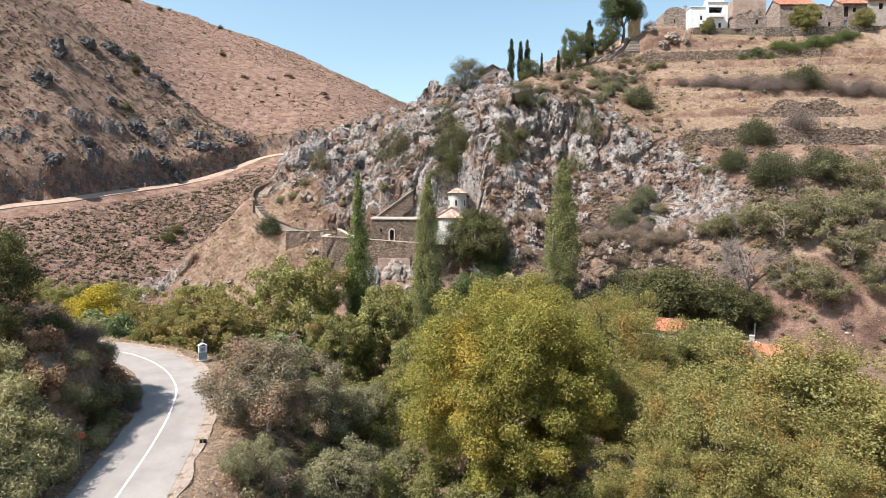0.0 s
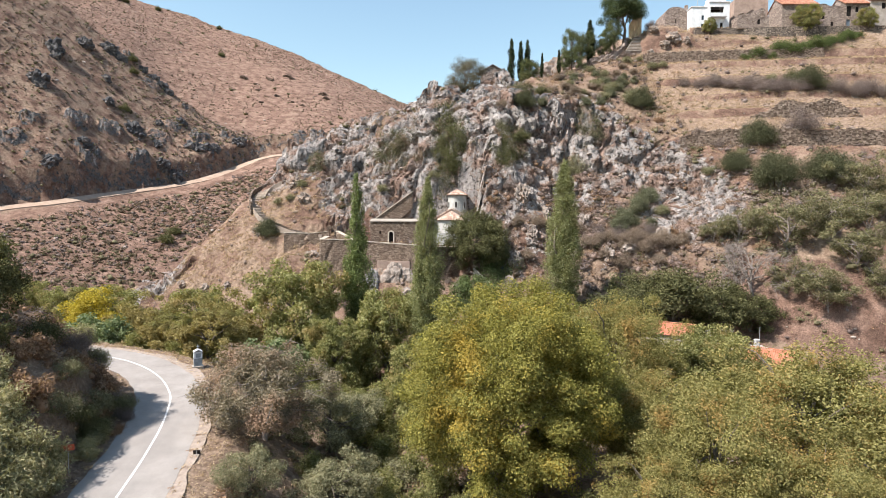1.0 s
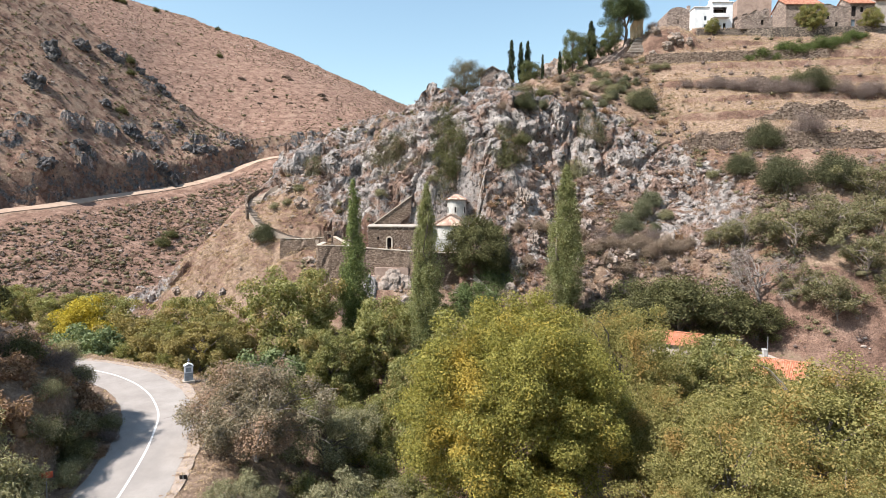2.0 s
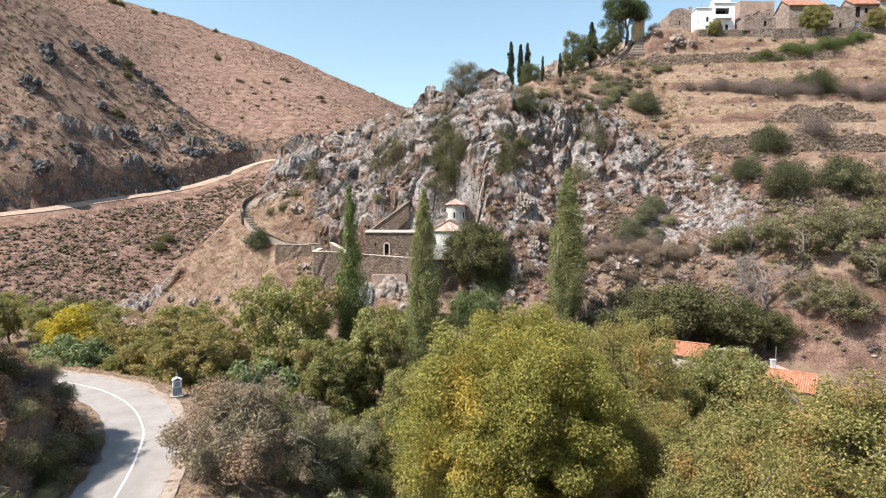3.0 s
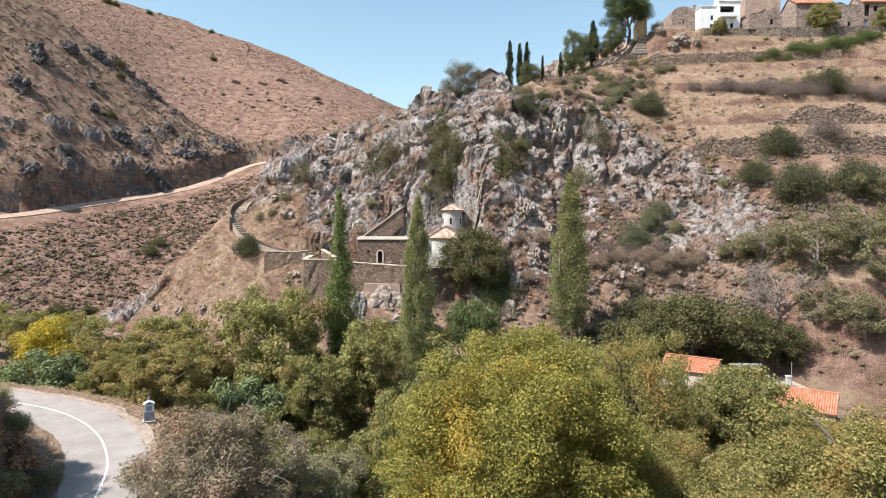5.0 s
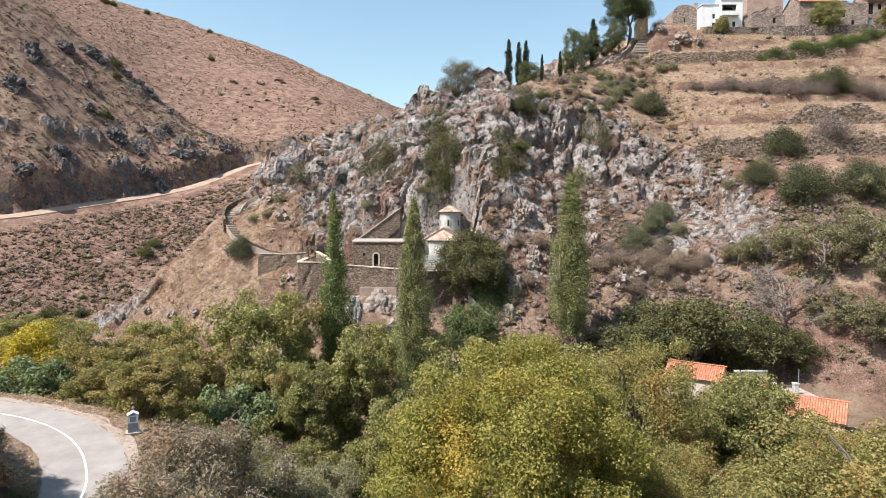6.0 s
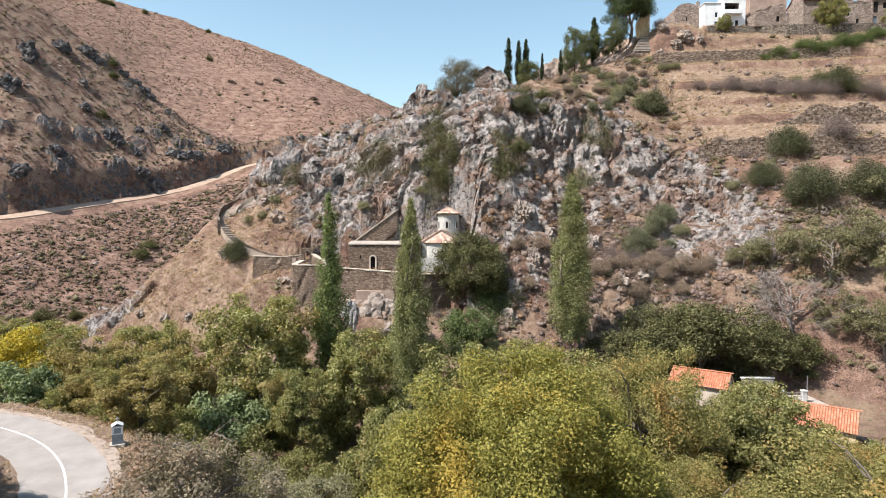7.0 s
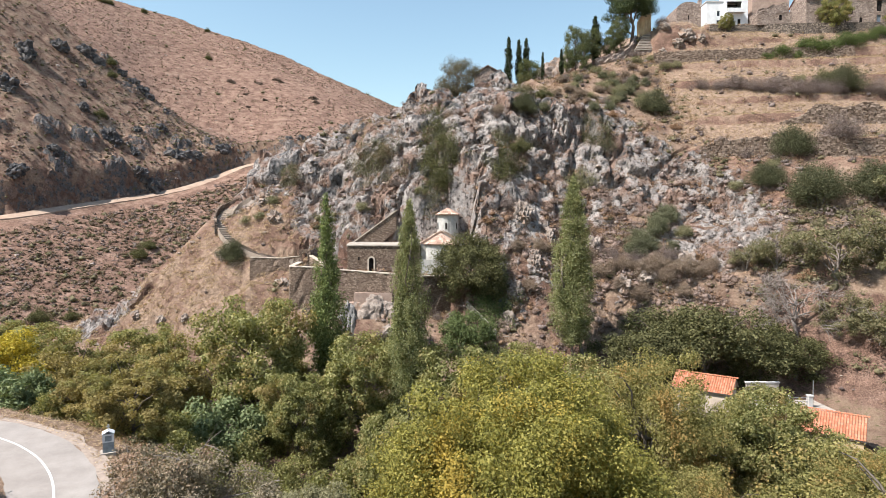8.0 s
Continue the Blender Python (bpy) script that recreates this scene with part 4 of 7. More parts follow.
valley_bush = make_bush("valley_bush", 77, 2.4, 2.7, "green_leaf", 0.22, 4200, clumps=34)
for k, (x, y, s) in enumerate(((-8.5, 58, 1.0), (-5.5, 55, 0.9), (-12, 62, 0.9), (-4, 61, 1.15), (-16, 66, 0.9), (-20, 70, 0.8), (-9.5, 66, 1.1), (-5, 71, 1.2), (-13.5, 70, 0.9), (-3, 52, 0.8), (-10.8, 48.5, 0.7), (-24, 73, 0.9),
                               (-33, 72.5, 0.8), (-39, 74.5, 0.9), (-5.2, 49, 0.75), (12, 66, 1.2), (7, 68, 1.2), (24, 54, 1.2), (32, 66, 1.1), (36, 63, 1.1), (44, 64, 1.0))):
    plant(valley_bush, x, y, s, 57 * k, "leafy green bush on the valley floor", "bush", "bushes on the valley floor")
bush_dark = make_bush("evergreen_bush", 71, 1.9, 2.1, "carob_leaf", 0.13, 7000, clumps=30)
broom = make_bush("broom_bush", 76, 1.5, 2.1, "broom_leaf", 0.2, 5200, clumps=40, slim=0.22, twigs=60)
M["lentisk_leaf"] = leaf_material("lentisk_leaf", (0.034, 0.036, 0.019), (0.07, 0.073, 0.038), (0.125, 0.128, 0.07), None, 0, 0.22)
cliff_bush = make_bush("evergreen_bush", 75, 3.2, 3.5, "lentisk_leaf", 0.15, 19000, clumps=60)
M["ledge_leaf"] = leaf_material("ledge_leaf", (0.062, 0.064, 0.038), (0.115, 0.118, 0.07), (0.19, 0.19, 0.12), None, 0, 0.22)
ledge_bush = make_bush("ledge_shrub", 78, 1.7, 2.1, "ledge_leaf", 0.13, 9000, clumps=34, slim=0.4)
M["cushion_leaf"] = leaf_material("cushion_leaf", (0.12, 0.088, 0.066), (0.20, 0.15, 0.115), (0.30, 0.235, 0.18), None, 0, 0.2)
cushion_bush = make_bush("dry_bush", 70, 1.6, 1.5, "cushion_leaf", 0.11, 8000, clumps=34, slim=0.4)
bush_olive = make_bush("olive_bush", 72, 1.9, 2.0, "olive_leaf", 0.13, 6500, clumps=30, slim=0.4)
bush_grey = make_bush("thorn_bush", 73, 1.6, 1.3, "scrub_grey", 0.078, 8500, clumps=34, slim=0.4, twigs=40)
bush_brown = make_bush("dry_bush", 74, 1.4, 1.0, "scrub_brown", 0.15, 2400, twigs=24)


def scatter(seed, count, test, box):
    """Places in plan inside a box that pass a test."""
    rng = np.random.default_rng(seed)
    x, y = rng.uniform(box[0], box[1], count), rng.uniform(box[2], box[3], count)
    k = test(x, y, rng)
    return x[k], y[k], rng


ICO, ICO_F = ico_faces()
OCTA = np.array([(1, 0, 0), (-1, 0, 0), (0, 1, 0), (0, -1, 0), (0, 0, 1), (0, 0, -1)], float)
OCTA_F = np.array([(a, b, c) if (a + b + c) % 2 else (b, a, c) for a in (0, 1) for b in (2, 3) for c in (4, 5)])


def scrub(name, label, places, size, leaves, leaf, material, flat=0.75, category="scrub", core=0.5, far=False):
    """Many low plants on the ground as one object: a dense lumpy heart each, with loose leaves all round it."""
    x, y, rng = places
    s = size[0] + (size[1] - size[0]) * rng.uniform(size=len(x)) ** 2
    base = np.stack([x, y, ground_z(x, y)], 1)
    b = Buf()
    if core:
        knob, knob_f = (OCTA, OCTA_F) if far else (ICO, ICO_F)
        v = knob[None] * (1 + rng.normal(size=(len(x), len(knob), 1)) * 0.22) * (s[:, None] * core * rng.uniform(0.75, 1.2, (len(x), 3)))[:, None] * np.array([1, 1, flat])
        v = v + (base + np.c_[0 * s, 0 * s, 0.2 * s * flat])[:, None]
        b.add(v.reshape(-1, 3), None, (knob_f[None] + len(knob) * np.arange(len(x))[:, None, None]).reshape(-1, 3))
    d = unit(rng.normal(size=(len(x), leaves, 3)))
    d[..., 2] = np.abs(d[..., 2])
    r = rng.uniform(0.45, 1.05, (len(x), leaves))
    p = (base + np.c_[0 * s, 0 * s, 0.15 * s])[:, None] + d * (r * s[:, None])[..., None] * np.array([1, 1, flat])
    leaf_cards(b, rng, p.reshape(-1, 3), d.reshape(-1, 3), leaf * np.repeat(s, leaves), slim=0.7)
    return tagged(new(name, b.mesh(name, M[material], True)), label, category, kind="stuff")


def on_far(lo, hi, share):
    def test(x, y, rng):
        z, d, lh, lf = land(x, y)
        a = x / y
        n = fbm(x * 0.02, y * 0.02, 0 * x, 3, 77)
        return (lf > lo) & (lf < hi) & (a > -0.86) & (a < 0.0) & ~((lf > 1.93) & (lf < 3.15)) & (rng.uniform(size=len(x)) < share * (1.0 + 1.3 * n))
    return test


def on_hill(lo, hi, x0, x1, share, rock_max=2.0, ridge=0.12):
    def test(x, y, rng):
        z, d, lh, lf = land(x, y)
        n = fbm(x * 0.08, y * 0.08, 0 * x, 3, 87)
        thin = np.where((x > 46) & (lh > 4), 0.16, np.where((x < -20) & (lh < 3), ridge, 1.0))
        thin = thin * np.where((x > 43) & (y < 88), 0.3, 1) * np.where((x < 12) & (lh > 3.6), 0.35, 1)
        return (lh > lo) & (lh < hi) & (x > x0) & (x < x1) & (rockiness(x, y, z, lh) < rock_max) & (rng.uniform(size=len(x)) < share * thin * (1 + 2.0 * n))
    return test


FARBOX = (-330, 10, 130, 380)
scrub("scrub", "dark green low scrub over the far slope", scatter(1, 20000, on_far(3, 5.2, 0.5), FARBOX), (0.4, 1.5), 10, 0.36, "scrub_green", core=0.65, far=True)
scrub("scrub", "grey thorny scrub over the far slope", scatter(2, 24000, on_far(1, 5.2, 0.6), FARBOX), (0.35, 1.4), 8, 0.42, "scrub_grey", core=0.6, far=True)
scrub("scrub", "dark brown dry scrub over the far slope", scatter(3, 56000, on_far(1, 5.2, 0.65), FARBOX), (0.3, 1.1), 6, 0.5, "scrub_dusk", core=0)
scrub("scrub", "green bushes on the lower far slope", scatter(4, 13000, on_far(1, 1.9, 0.22), (-200, -20, 130, 320)), (0.5, 2.2), 30, 0.22, "scrub_green", core=0.6, far=True)
scrub("scrub", "small dark brown scrub on the far hill", scatter(5, 44000, on_far(5.2, 7, 0.5), (-420, 30, 340, 600)), (0.25, 1.0), 3, 0.6, "scrub_dusk", core=0.65, far=True)
scrub("scrub", "sparse green bushes on the far hill", scatter(6, 7000, on_far(5.2, 7, 0.035), (-420, 30, 340, 600)), (0.8, 2.6), 14, 0.36, "scrub_green")
scrub("scrub", "low grey brush over the far slope", scatter(24, 16000, on_far(3, 5.2, 0.6), FARBOX), (0.3, 1.0), 6, 0.44, "scrub_dusk", core=0.65, far=True)
scrub("scrub", "dark brown bushes on the lower far slope", scatter(25, 14000, on_far(1, 1.9, 0.6), (-200, -20, 130, 320)), (0.35, 1.5), 14, 0.3, "scrub_dusk", core=0.6, far=True)
HILLBOX = (-75, 95, 76, 152)
scrub("scrub", "small green shrubs in the rock and on the slope", scatter(7, 9000, on_hill(1.05, 5, -40, 96, 0.3, 0.82), HILLBOX), (0.35, 1.4), 64, 0.16, "scrub_green", core=0.42)
scrub("scrub", "grey thorn cushions between the rocks", scatter(8, 9000, on_hill(1.05, 5, -44, 96, 0.55, 0.95), HILLBOX), (0.3, 1.3), 54, 0.17, "scrub_grey", core=0.42)
scrub("scrub", "brown dry tufts over the slope", scatter(9, 16000, on_hill(1.0, 5, -70, 96, 0.6, 1.2), HILLBOX), (0.25, 1.0), 36, 0.2, "scrub_brown", core=0)
scrub("scrub", "pale straw tufts over the slope", scatter(10, 18000, on_hill(0.9, 5, -72, 96, 0.45, 0.5, 1.5), HILLBOX), (0.2, 0.6), 14, 0.36, "dry_grass", core=0)
scrub("dry_grass", "straw tussocks on the slope below the stairs", scatter(27, 9000, on_hill(0.9, 3.4, -72, -16, 0.6, 0.6, 1.2), (-72, -14, 92, 128)), (0.3, 0.75), 22, 0.3, "dry_grass", 0.7, "grass", 0)
scrub("scrub", "rounded purple-brown thorn cushions over the stony slope", scatter(28, 3000, on_hill(1.1, 3.5, 6, 42, 0.34, 0.9), (6, 42, 84, 116)), (0.45, 1.4), 140, 0.12, "scrub_mauve", 0.85, core=0.48)
scrub("scrub", "rounded rust-brown cushions over the stony slope", scatter(29, 1500, on_hill(1.1, 3.5, 6, 44, 0.3, 0.9), (6, 44, 84, 116)), (0.45, 1.2), 120, 0.13, "scrub_brown", 0.85, core=0.45)
scrub("scrub", "thicket of grey brown brush on the lower slope", scatter(12, 2400, on_hill(1.1, 3.0, 8, 85, 0.45, 0.45), (14, 90, 76, 112)), (0.5, 1.6), 60, 0.22, "scrub_grey", core=0.35)
scrub("scrub", "thicket of green brush on the lower slope", scatter(13, 2600, on_hill(1.1, 2.9, 42, 85, 0.5, 0.4), (40, 90, 76, 108)), (0.7, 1.8), 70, 0.18, "scrub_green", core=0.4)
scrub("dry_grass", "dry straw grass on the terraces", scatter(11, 30000, on_hill(4.02, 4.98, 42, 98, 2.4), (42, 98, 105, 150)), (0.15, 0.4), 6, 0.55, "dry_grass", 0.9, "grass", 0)


def on_lips(x, y, rng):
    """Just above the edges of the terraces."""
    z = hill(x, y)[0]
    f = np.min([np.abs((z - a) / (b - a) - 0.86) for a, b in zip(TERRACES[:-1], TERRACES[1:])], 0)
    return (f < 0.045) & (z > 26) & (x > 45) & (rng.uniform(size=len(x)) < 0.75 + 0.8 * fbm(x * 0.1, y * 0.1, 0 * x, 2, 99))


scrub("dry_grass", "bleached grass along the terrace edges", scatter(21, 70000, on_lips, (45, 98, 105, 150)), (0.14, 0.34), 6, 0.5, "terrace_straw", 0.9, "grass", 0)


def near_road(lo, hi):
    def test(x, y, rng):
        d = line_distance(x, y, ROAD)[0]
        return (d > lo) & (d < hi)
    return test


scrub("scrub", "dry brown maquis on the road bank", scatter(14, 1300, near_road(-16, -5.6), (-60, -20, 28, 66)), (0.4, 1.2), 110, 0.14, "scrub_brown", 0.9, core=0.45)
scrub("scrub", "straw and grey brush on the road bank", scatter(15, 1200, near_road(-16, -4.6), (-60, -20, 28, 66)), (0.3, 1.0), 70, 0.17, "scrub_brown", 0.9, core=0.3)
scrub("scrub", "olive grey brush on the road bank", scatter(16, 500, near_road(-16, -5.4), (-60, -20, 28, 66)), (0.5, 1.3), 110, 0.15, "scrub_grey", 0.9, core=0.4)
scrub("dry_grass", "dry yellow grass on the road verge", scatter(17, 9000, near_road(3.3, 12), (-60, 2, 26, 84)), (0.12, 0.34), 16, 0.36, "dry_grass", 1.1, "grass", 0)
scrub("dry_grass", "bleached straw on the road verge", scatter(22, 16000, near_road(2.9, 6.2), (-50, -8, 28, 74)), (0.07, 0.17), 8, 0.5, "bleached_grass", 0.8, "grass", 0)
scrub("dry_grass", "bleached straw at the foot of the bank", scatter(23, 5000, near_road(-5.2, -2.9), (-60, -15, 26, 75)), (0.1, 0.28), 8, 0.55, "bleached_grass", 0.8, "grass", 0)
scrub("dry_grass", "dry yellow grass at the foot of the bank", scatter(18, 2500, near_road(-4.6, -3.1), (-60, -15, 26, 75)), (0.12, 0.4), 14, 0.5, "dry_grass", 1.1, "grass", 0)
scrub("scrub", "low green brush below the road", scatter(19, 1300, near_road(7, 26), (-40, 8, 32, 74)), (0.4, 1.3), 90, 0.2, "scrub_green", 0.8, core=0.35)
scrub("scrub", "brown dry brush below the road", scatter(20, 1100, near_road(6, 26), (-40, 8, 32, 74)), (0.3, 0.9), 60, 0.22, "scrub_brown", 0.8, core=0)


# ---- building materials ----
def masonry(name, lo, hi, joint, scale=3.2, flat=(1.0, 1.0, 1.7)):
    n = Nodes(name, 0.92, 0.15)
    edge = n.cell(scale, "DISTANCE_TO_EDGE", flat)
    tone = n.cell(scale, "F1", flat, "Color")
    c = n.ramp(tone, (0.15, lo), (0.85, hi))
    c = n.mix(0.6, c, n.ramp(n.noise(1.1, 6, 0.7), (0.3, 0.6), (0.7, 1.3)), "MULTIPLY")
    c = n.mix(n.ramp(edge, (0.02, 1.0), (0.09, 0.0)), c, joint)
    n.bump(n.math("ADD", n.ramp(edge, (0.0, 0.0), (0.14, 1.0)), n.math("MULTIPLY", n.noise(9, 4), 0.3)), 1.0, 0.12)
    return n.done(c)


M["stone"] = masonry("rubble_stone", (0.155, 0.108, 0.080), (0.34, 0.262, 0.205), (0.105, 0.077, 0.058), 3.0, (1.0, 1.0, 2.2))
M["village_stone"] = masonry("village_stone", (0.19, 0.142, 0.118), (0.43, 0.345, 0.295), (0.24, 0.195, 0.165), 2.4)
M["dry_stone"] = masonry("dry_stone", (0.11, 0.09, 0.075), (0.33, 0.27, 0.22), (0.05, 0.04, 0.035), 2.6)
n = Nodes("whitewash", 0.85, 0.2)
c = n.ramp(n.noise(0.8, 6, 0.65), (0.35, (0.38, 0.368, 0.348)), (0.6, (0.53, 0.52, 0.50)))
c = n.mix(n.ramp(n.noise(0.9, 5, 0.7, stretch=(2.5, 2.5, 0.35)), (0.55, 0.0), (0.75, 0.35)), c, (0.42, 0.40, 0.37))
n.bump(n.noise(7, 4), 0.25, 0.03)
M["white"] = n.done(c)
n = Nodes("old_limewash", 0.9, 0.15)
c = n.ramp(n.noise(0.9, 6, 0.65), (0.35, (0.30, 0.29, 0.27)), (0.6, (0.43, 0.42, 0.395)))
c = n.mix(n.ramp(n.noise(0.9, 5, 0.7, stretch=(2.5, 2.5, 0.35)), (0.5, 0.0), (0.72, 0.5)), c, (0.27, 0.25, 0.225))
n.bump(n.noise(7, 4), 0.3, 0.03)
M["limewash"] = n.done(c)
n = Nodes("lime_plaster", 0.9, 0.15)
c = n.ramp(n.noise(0.7, 6, 0.7), (0.3, (0.34, 0.28, 0.225)), (0.7, (0.56, 0.49, 0.41)))
n.bump(n.noise(5, 5), 0.4, 0.04)
M["plaster"] = n.done(c)
n = Nodes("terracotta", 0.85, 0.2)
c = n.ramp(n.island(), (0.0, (0.37, 0.135, 0.075)), (0.5, (0.45, 0.18, 0.105)), (1.0, (0.52, 0.235, 0.15)))
M["tile"] = n.done(n.mix(0.5, c, n.ramp(n.noise(2.5, 5, 0.7), (0.3, 0.7), (0.7, 1.25)), "MULTIPLY"))
n = Nodes("old_terracotta", 0.9, 0.15)
c = n.ramp(n.island(), (0.0, (0.26, 0.16, 0.12)), (0.5, (0.40, 0.28, 0.22)), (1.0, (0.56, 0.45, 0.37)))
M["old_tile"] = n.done(n.mix(0.5, c, n.ramp(n.noise(2.0, 5, 0.7), (0.3, 0.65), (0.7, 1.25)), "MULTIPLY"))
n = Nodes("dark_room", 0.95, 0.05)
M["dark"] = n.done(n.ramp(n.noise(2, 3), (0.3, (0.015, 0.013, 0.012)), (0.7, (0.035, 0.03, 0.028))))
n = Nodes("painted_wood", 0.6, 0.3)
M["blue_wood"] = n.done(n.ramp(n.noise(4, 4, 0.6, stretch=(6, 6, 0.6)), (0.3, (0.10, 0.13, 0.17)), (0.7, (0.20, 0.25, 0.30))))
n = Nodes("galvanised_metal", 0.5, 0.5)
n.b.inputs["Metallic"].default_value = 0.7
M["metal"] = n.done(n.ramp(n.noise(6, 4), (0.3, (0.22, 0.22, 0.22)), (0.7, (0.42, 0.42, 0.42))))
n = Nodes("grey_plinth", 0.8, 0.2)
M["plinth"] = n.done(n.ramp(n.noise(3, 5), (0.3, (0.16, 0.185, 0.20)), (0.7, (0.27, 0.30, 0.32))))
n = Nodes("red_sign_paint", 0.5, 0.4)
M["red"] = n.done(n.ramp(n.noise(5, 4), (0.3, (0.35, 0.06, 0.03)), (0.7, (0.48, 0.12, 0.06))))
n = Nodes("window_glass", 0.08, 0.5)
M["glass"] = n.done(n.ramp(n.noise(0.6, 2), (0.3, (0.03, 0.035, 0.04)), (0.7, (0.06, 0.07, 0.08))))
n = Nodes("pale_concrete", 0.9, 0.15)
n.bump(n.noise(8, 4), 0.3, 0.02)
M["concrete"] = n.done(n.ramp(n.noise(0.9, 6, 0.65), (0.3, (0.24, 0.205, 0.175)), (0.7, (0.40, 0.36, 0.315))))
n = Nodes("ochre_plaster", 0.9, 0.15)
M["ochre"] = n.done(n.ramp(n.noise(0.8, 6, 0.65), (0.3, (0.40, 0.30, 0.185)), (0.7, (0.56, 0.44, 0.29))))


# ---- building parts ----
def block(buf, x0, x1, y0, y1, z0, z1):
    v = [(x, y, z) for z in (z0, z1) for y in (y0, y1) for x in (x0, x1)]
    buf.add(v, [(0, 2, 3, 1), (4, 5, 7, 6), (0, 1, 5, 4), (2, 6, 7, 3), (0, 4, 6, 2), (1, 3, 7, 5)])
    return buf


def pierced(buf, x0, x1, y0, y1, z0, z1, holes=()):
    """A wall along x, as one shell, with openings (x from, x to, z from, z to) right through it."""
    xs = sorted({x0, x1, *(h[0] for h in holes), *(h[1] for h in holes)})
    zs = sorted({z0, z1, *(h[2] for h in holes), *(h[3] for h in holes)})
    nx, nz = len(xs), len(zs)
    at = lambda i, k, back: (k * nx + i) * 2 + back
    solid = lambda i, k: 0 <= i < nx - 1 and 0 <= k < nz - 1 and not any(h[0] < (xs[i] + xs[i + 1]) / 2 < h[1] and h[2] < (zs[k] + zs[k + 1]) / 2 < h[3] for h in holes)
    quads = []
    for i in range(nx - 1):
        for k in range(nz - 1):
            if not solid(i, k):
                continue
            a, b, c, d = (i, k), (i + 1, k), (i + 1, k + 1), (i, k + 1)
            quads += [tuple(at(*p, 0) for p in (a, b, c, d)), tuple(at(*p, 1) for p in (d, c, b, a))]
            for (p, q), beside in (((a, b), (i, k - 1)), ((b, c), (i + 1, k)), ((c, d), (i, k + 1)), ((d, a), (i - 1, k))):
                if not solid(*beside):
                    quads.append((at(*q, 0), at(*p, 0), at(*p, 1), at(*q, 1)))
    return buf.add([(x, y, z) for z in zs for x in xs for y in (y0, y1)], quads)


def wobbly_wall(buf, path, thick, rough=0.06, step=0.7, seed=1, tilt=0.0):
    """A masonry wall along path, a list of (x, y, foot, top), with an uneven face and crown."""
    rng = np.random.default_rng(seed)
    p = np.array(path, float)
    d = np.r_[0, np.cumsum(np.hypot(*np.diff(p[:, :2], axis=0).T))]
    s = np.linspace(0, d[-1], max(2, int(d[-1] / step) + 1))
    q = np.stack([np.interp(s, d, p[:, k]) for k in range(4)], 1)
    t = unit(np.gradient(q[:, :2], axis=0))
    side = np.stack([t[:, 1], -t[:, 0]], 1)
    rows = 6
    ring = []
    for k in range(rows):
        f = k / (rows - 1)
        o = thick * (0.5 + tilt * (1 - f)) + rng.normal(size=len(s)) * rough
        ring.append(np.c_[q[:, :2] + side * o[:, None], q[:, 2] * (1 - f) + q[:, 3] * f + (rng.normal(size=len(s)) * rough if k == rows - 1 else 0)])
    for k in range(rows)[::-1]:
        f = k / (rows - 1)
        o = -thick * 0.5 + rng.normal(size=len(s)) * rough
        ring.append(np.c_[q[:, :2] + side * o[:, None], q[:, 2] * (1 - f) + q[:, 3] * f])
    v = np.stack(ring, 1)
    m = 2 * rows
    i = np.arange(len(s) - 1)[:, None] * m + np.arange(m)[None]
    j = np.arange(len(s) - 1)[:, None] * m + (np.arange(m)[None] + 1) % m
    buf.add(v.reshape(-1, 3), np.stack([i, i + m, j + m, j], -1).reshape(-1, 4))
    e = np.arange(m)
    caps = np.stack([e[1:rows], e[:rows - 1], e[::-1][:rows - 1], e[::-1][1:rows]], -1)
    buf.q.append(caps + buf.n - len(v) * m)
    buf.q.append(caps[:, ::-1] + buf.n - m)
    return buf


def tiles(buf, ra, rb, ea, eb, pitch=0.24, run=0.42, seed=3, rise=0.07):
    """Rows of half-round tiles from a ridge ra-rb down to an eave ea-eb."""
    rng = np.random.default_rng(seed)
    ra, rb, ea, eb = (np.array(v, float) for v in (ra, rb, ea, eb))
    cols = max(2, int(np.linalg.norm(eb - ea) / pitch))
    rows = max(2, int(np.linalg.norm(ea - ra) / run))
    nrm = unit(np.cross(rb - ra, ea - ra))
    nrm = nrm * np.sign(nrm[2])
    for c in range(cols):
        for r in range(rows):
            f0, f1 = r / rows, (r + 1.12) / rows
            pts = []
            for f, lift, wide in ((f0, 0.0, 0.42), (f1, 0.035, 0.52)):
                for g in (-1, -0.55, 0.55, 1):
                    u = (c + 0.5 + g * wide + rng.normal() * 0.015) / cols
                    p = (ra * (1 - u) + rb * u) * (1 - f) + (ea * (1 - u) + eb * u) * f
                    pts.append(p + nrm * (lift + (rise if abs(g) < 0.9 else 0.0) + 0.02))
            buf.add(pts, [(0, 1, 5, 4), (1, 2, 6, 5), (2, 3, 7, 6)], [])
    return buf


def slab(buf, pts, thick):
    """A plate with the given top outline, in order."""
    p = np.array(pts, float)
    k = len(p)
    low = p - np.array([0, 0, thick])
    b = np.concatenate([p, low])
    q = [(a, (a + 1) % k + 0, (a + 1) % k + k, a + k) for a in range(k)]
    if k == 4:
        q += [(0, 1, 2, 3), (7, 6, 5, 4)]
        buf.add(b, q)
    else:
        buf.add(b, q, [(0, a, a + 1) for a in range(1, k - 1)] + [(k, k + a + 1, k + a) for a in range(1, k - 1)])
    return buf


def gable_end(buf, x0, x1, y0, y1, z0, z1):
    xm = (x0 + x1) / 2
    v = [(x, y, z) for y in (y0, y1) for x, z in ((x0, z0), (x1, z0), (xm, z1))]
    return buf.add(v, [(0, 3, 4, 1), (1, 4, 5, 2), (2, 5, 3, 0)], [(0, 1, 2), (5, 4, 3)])


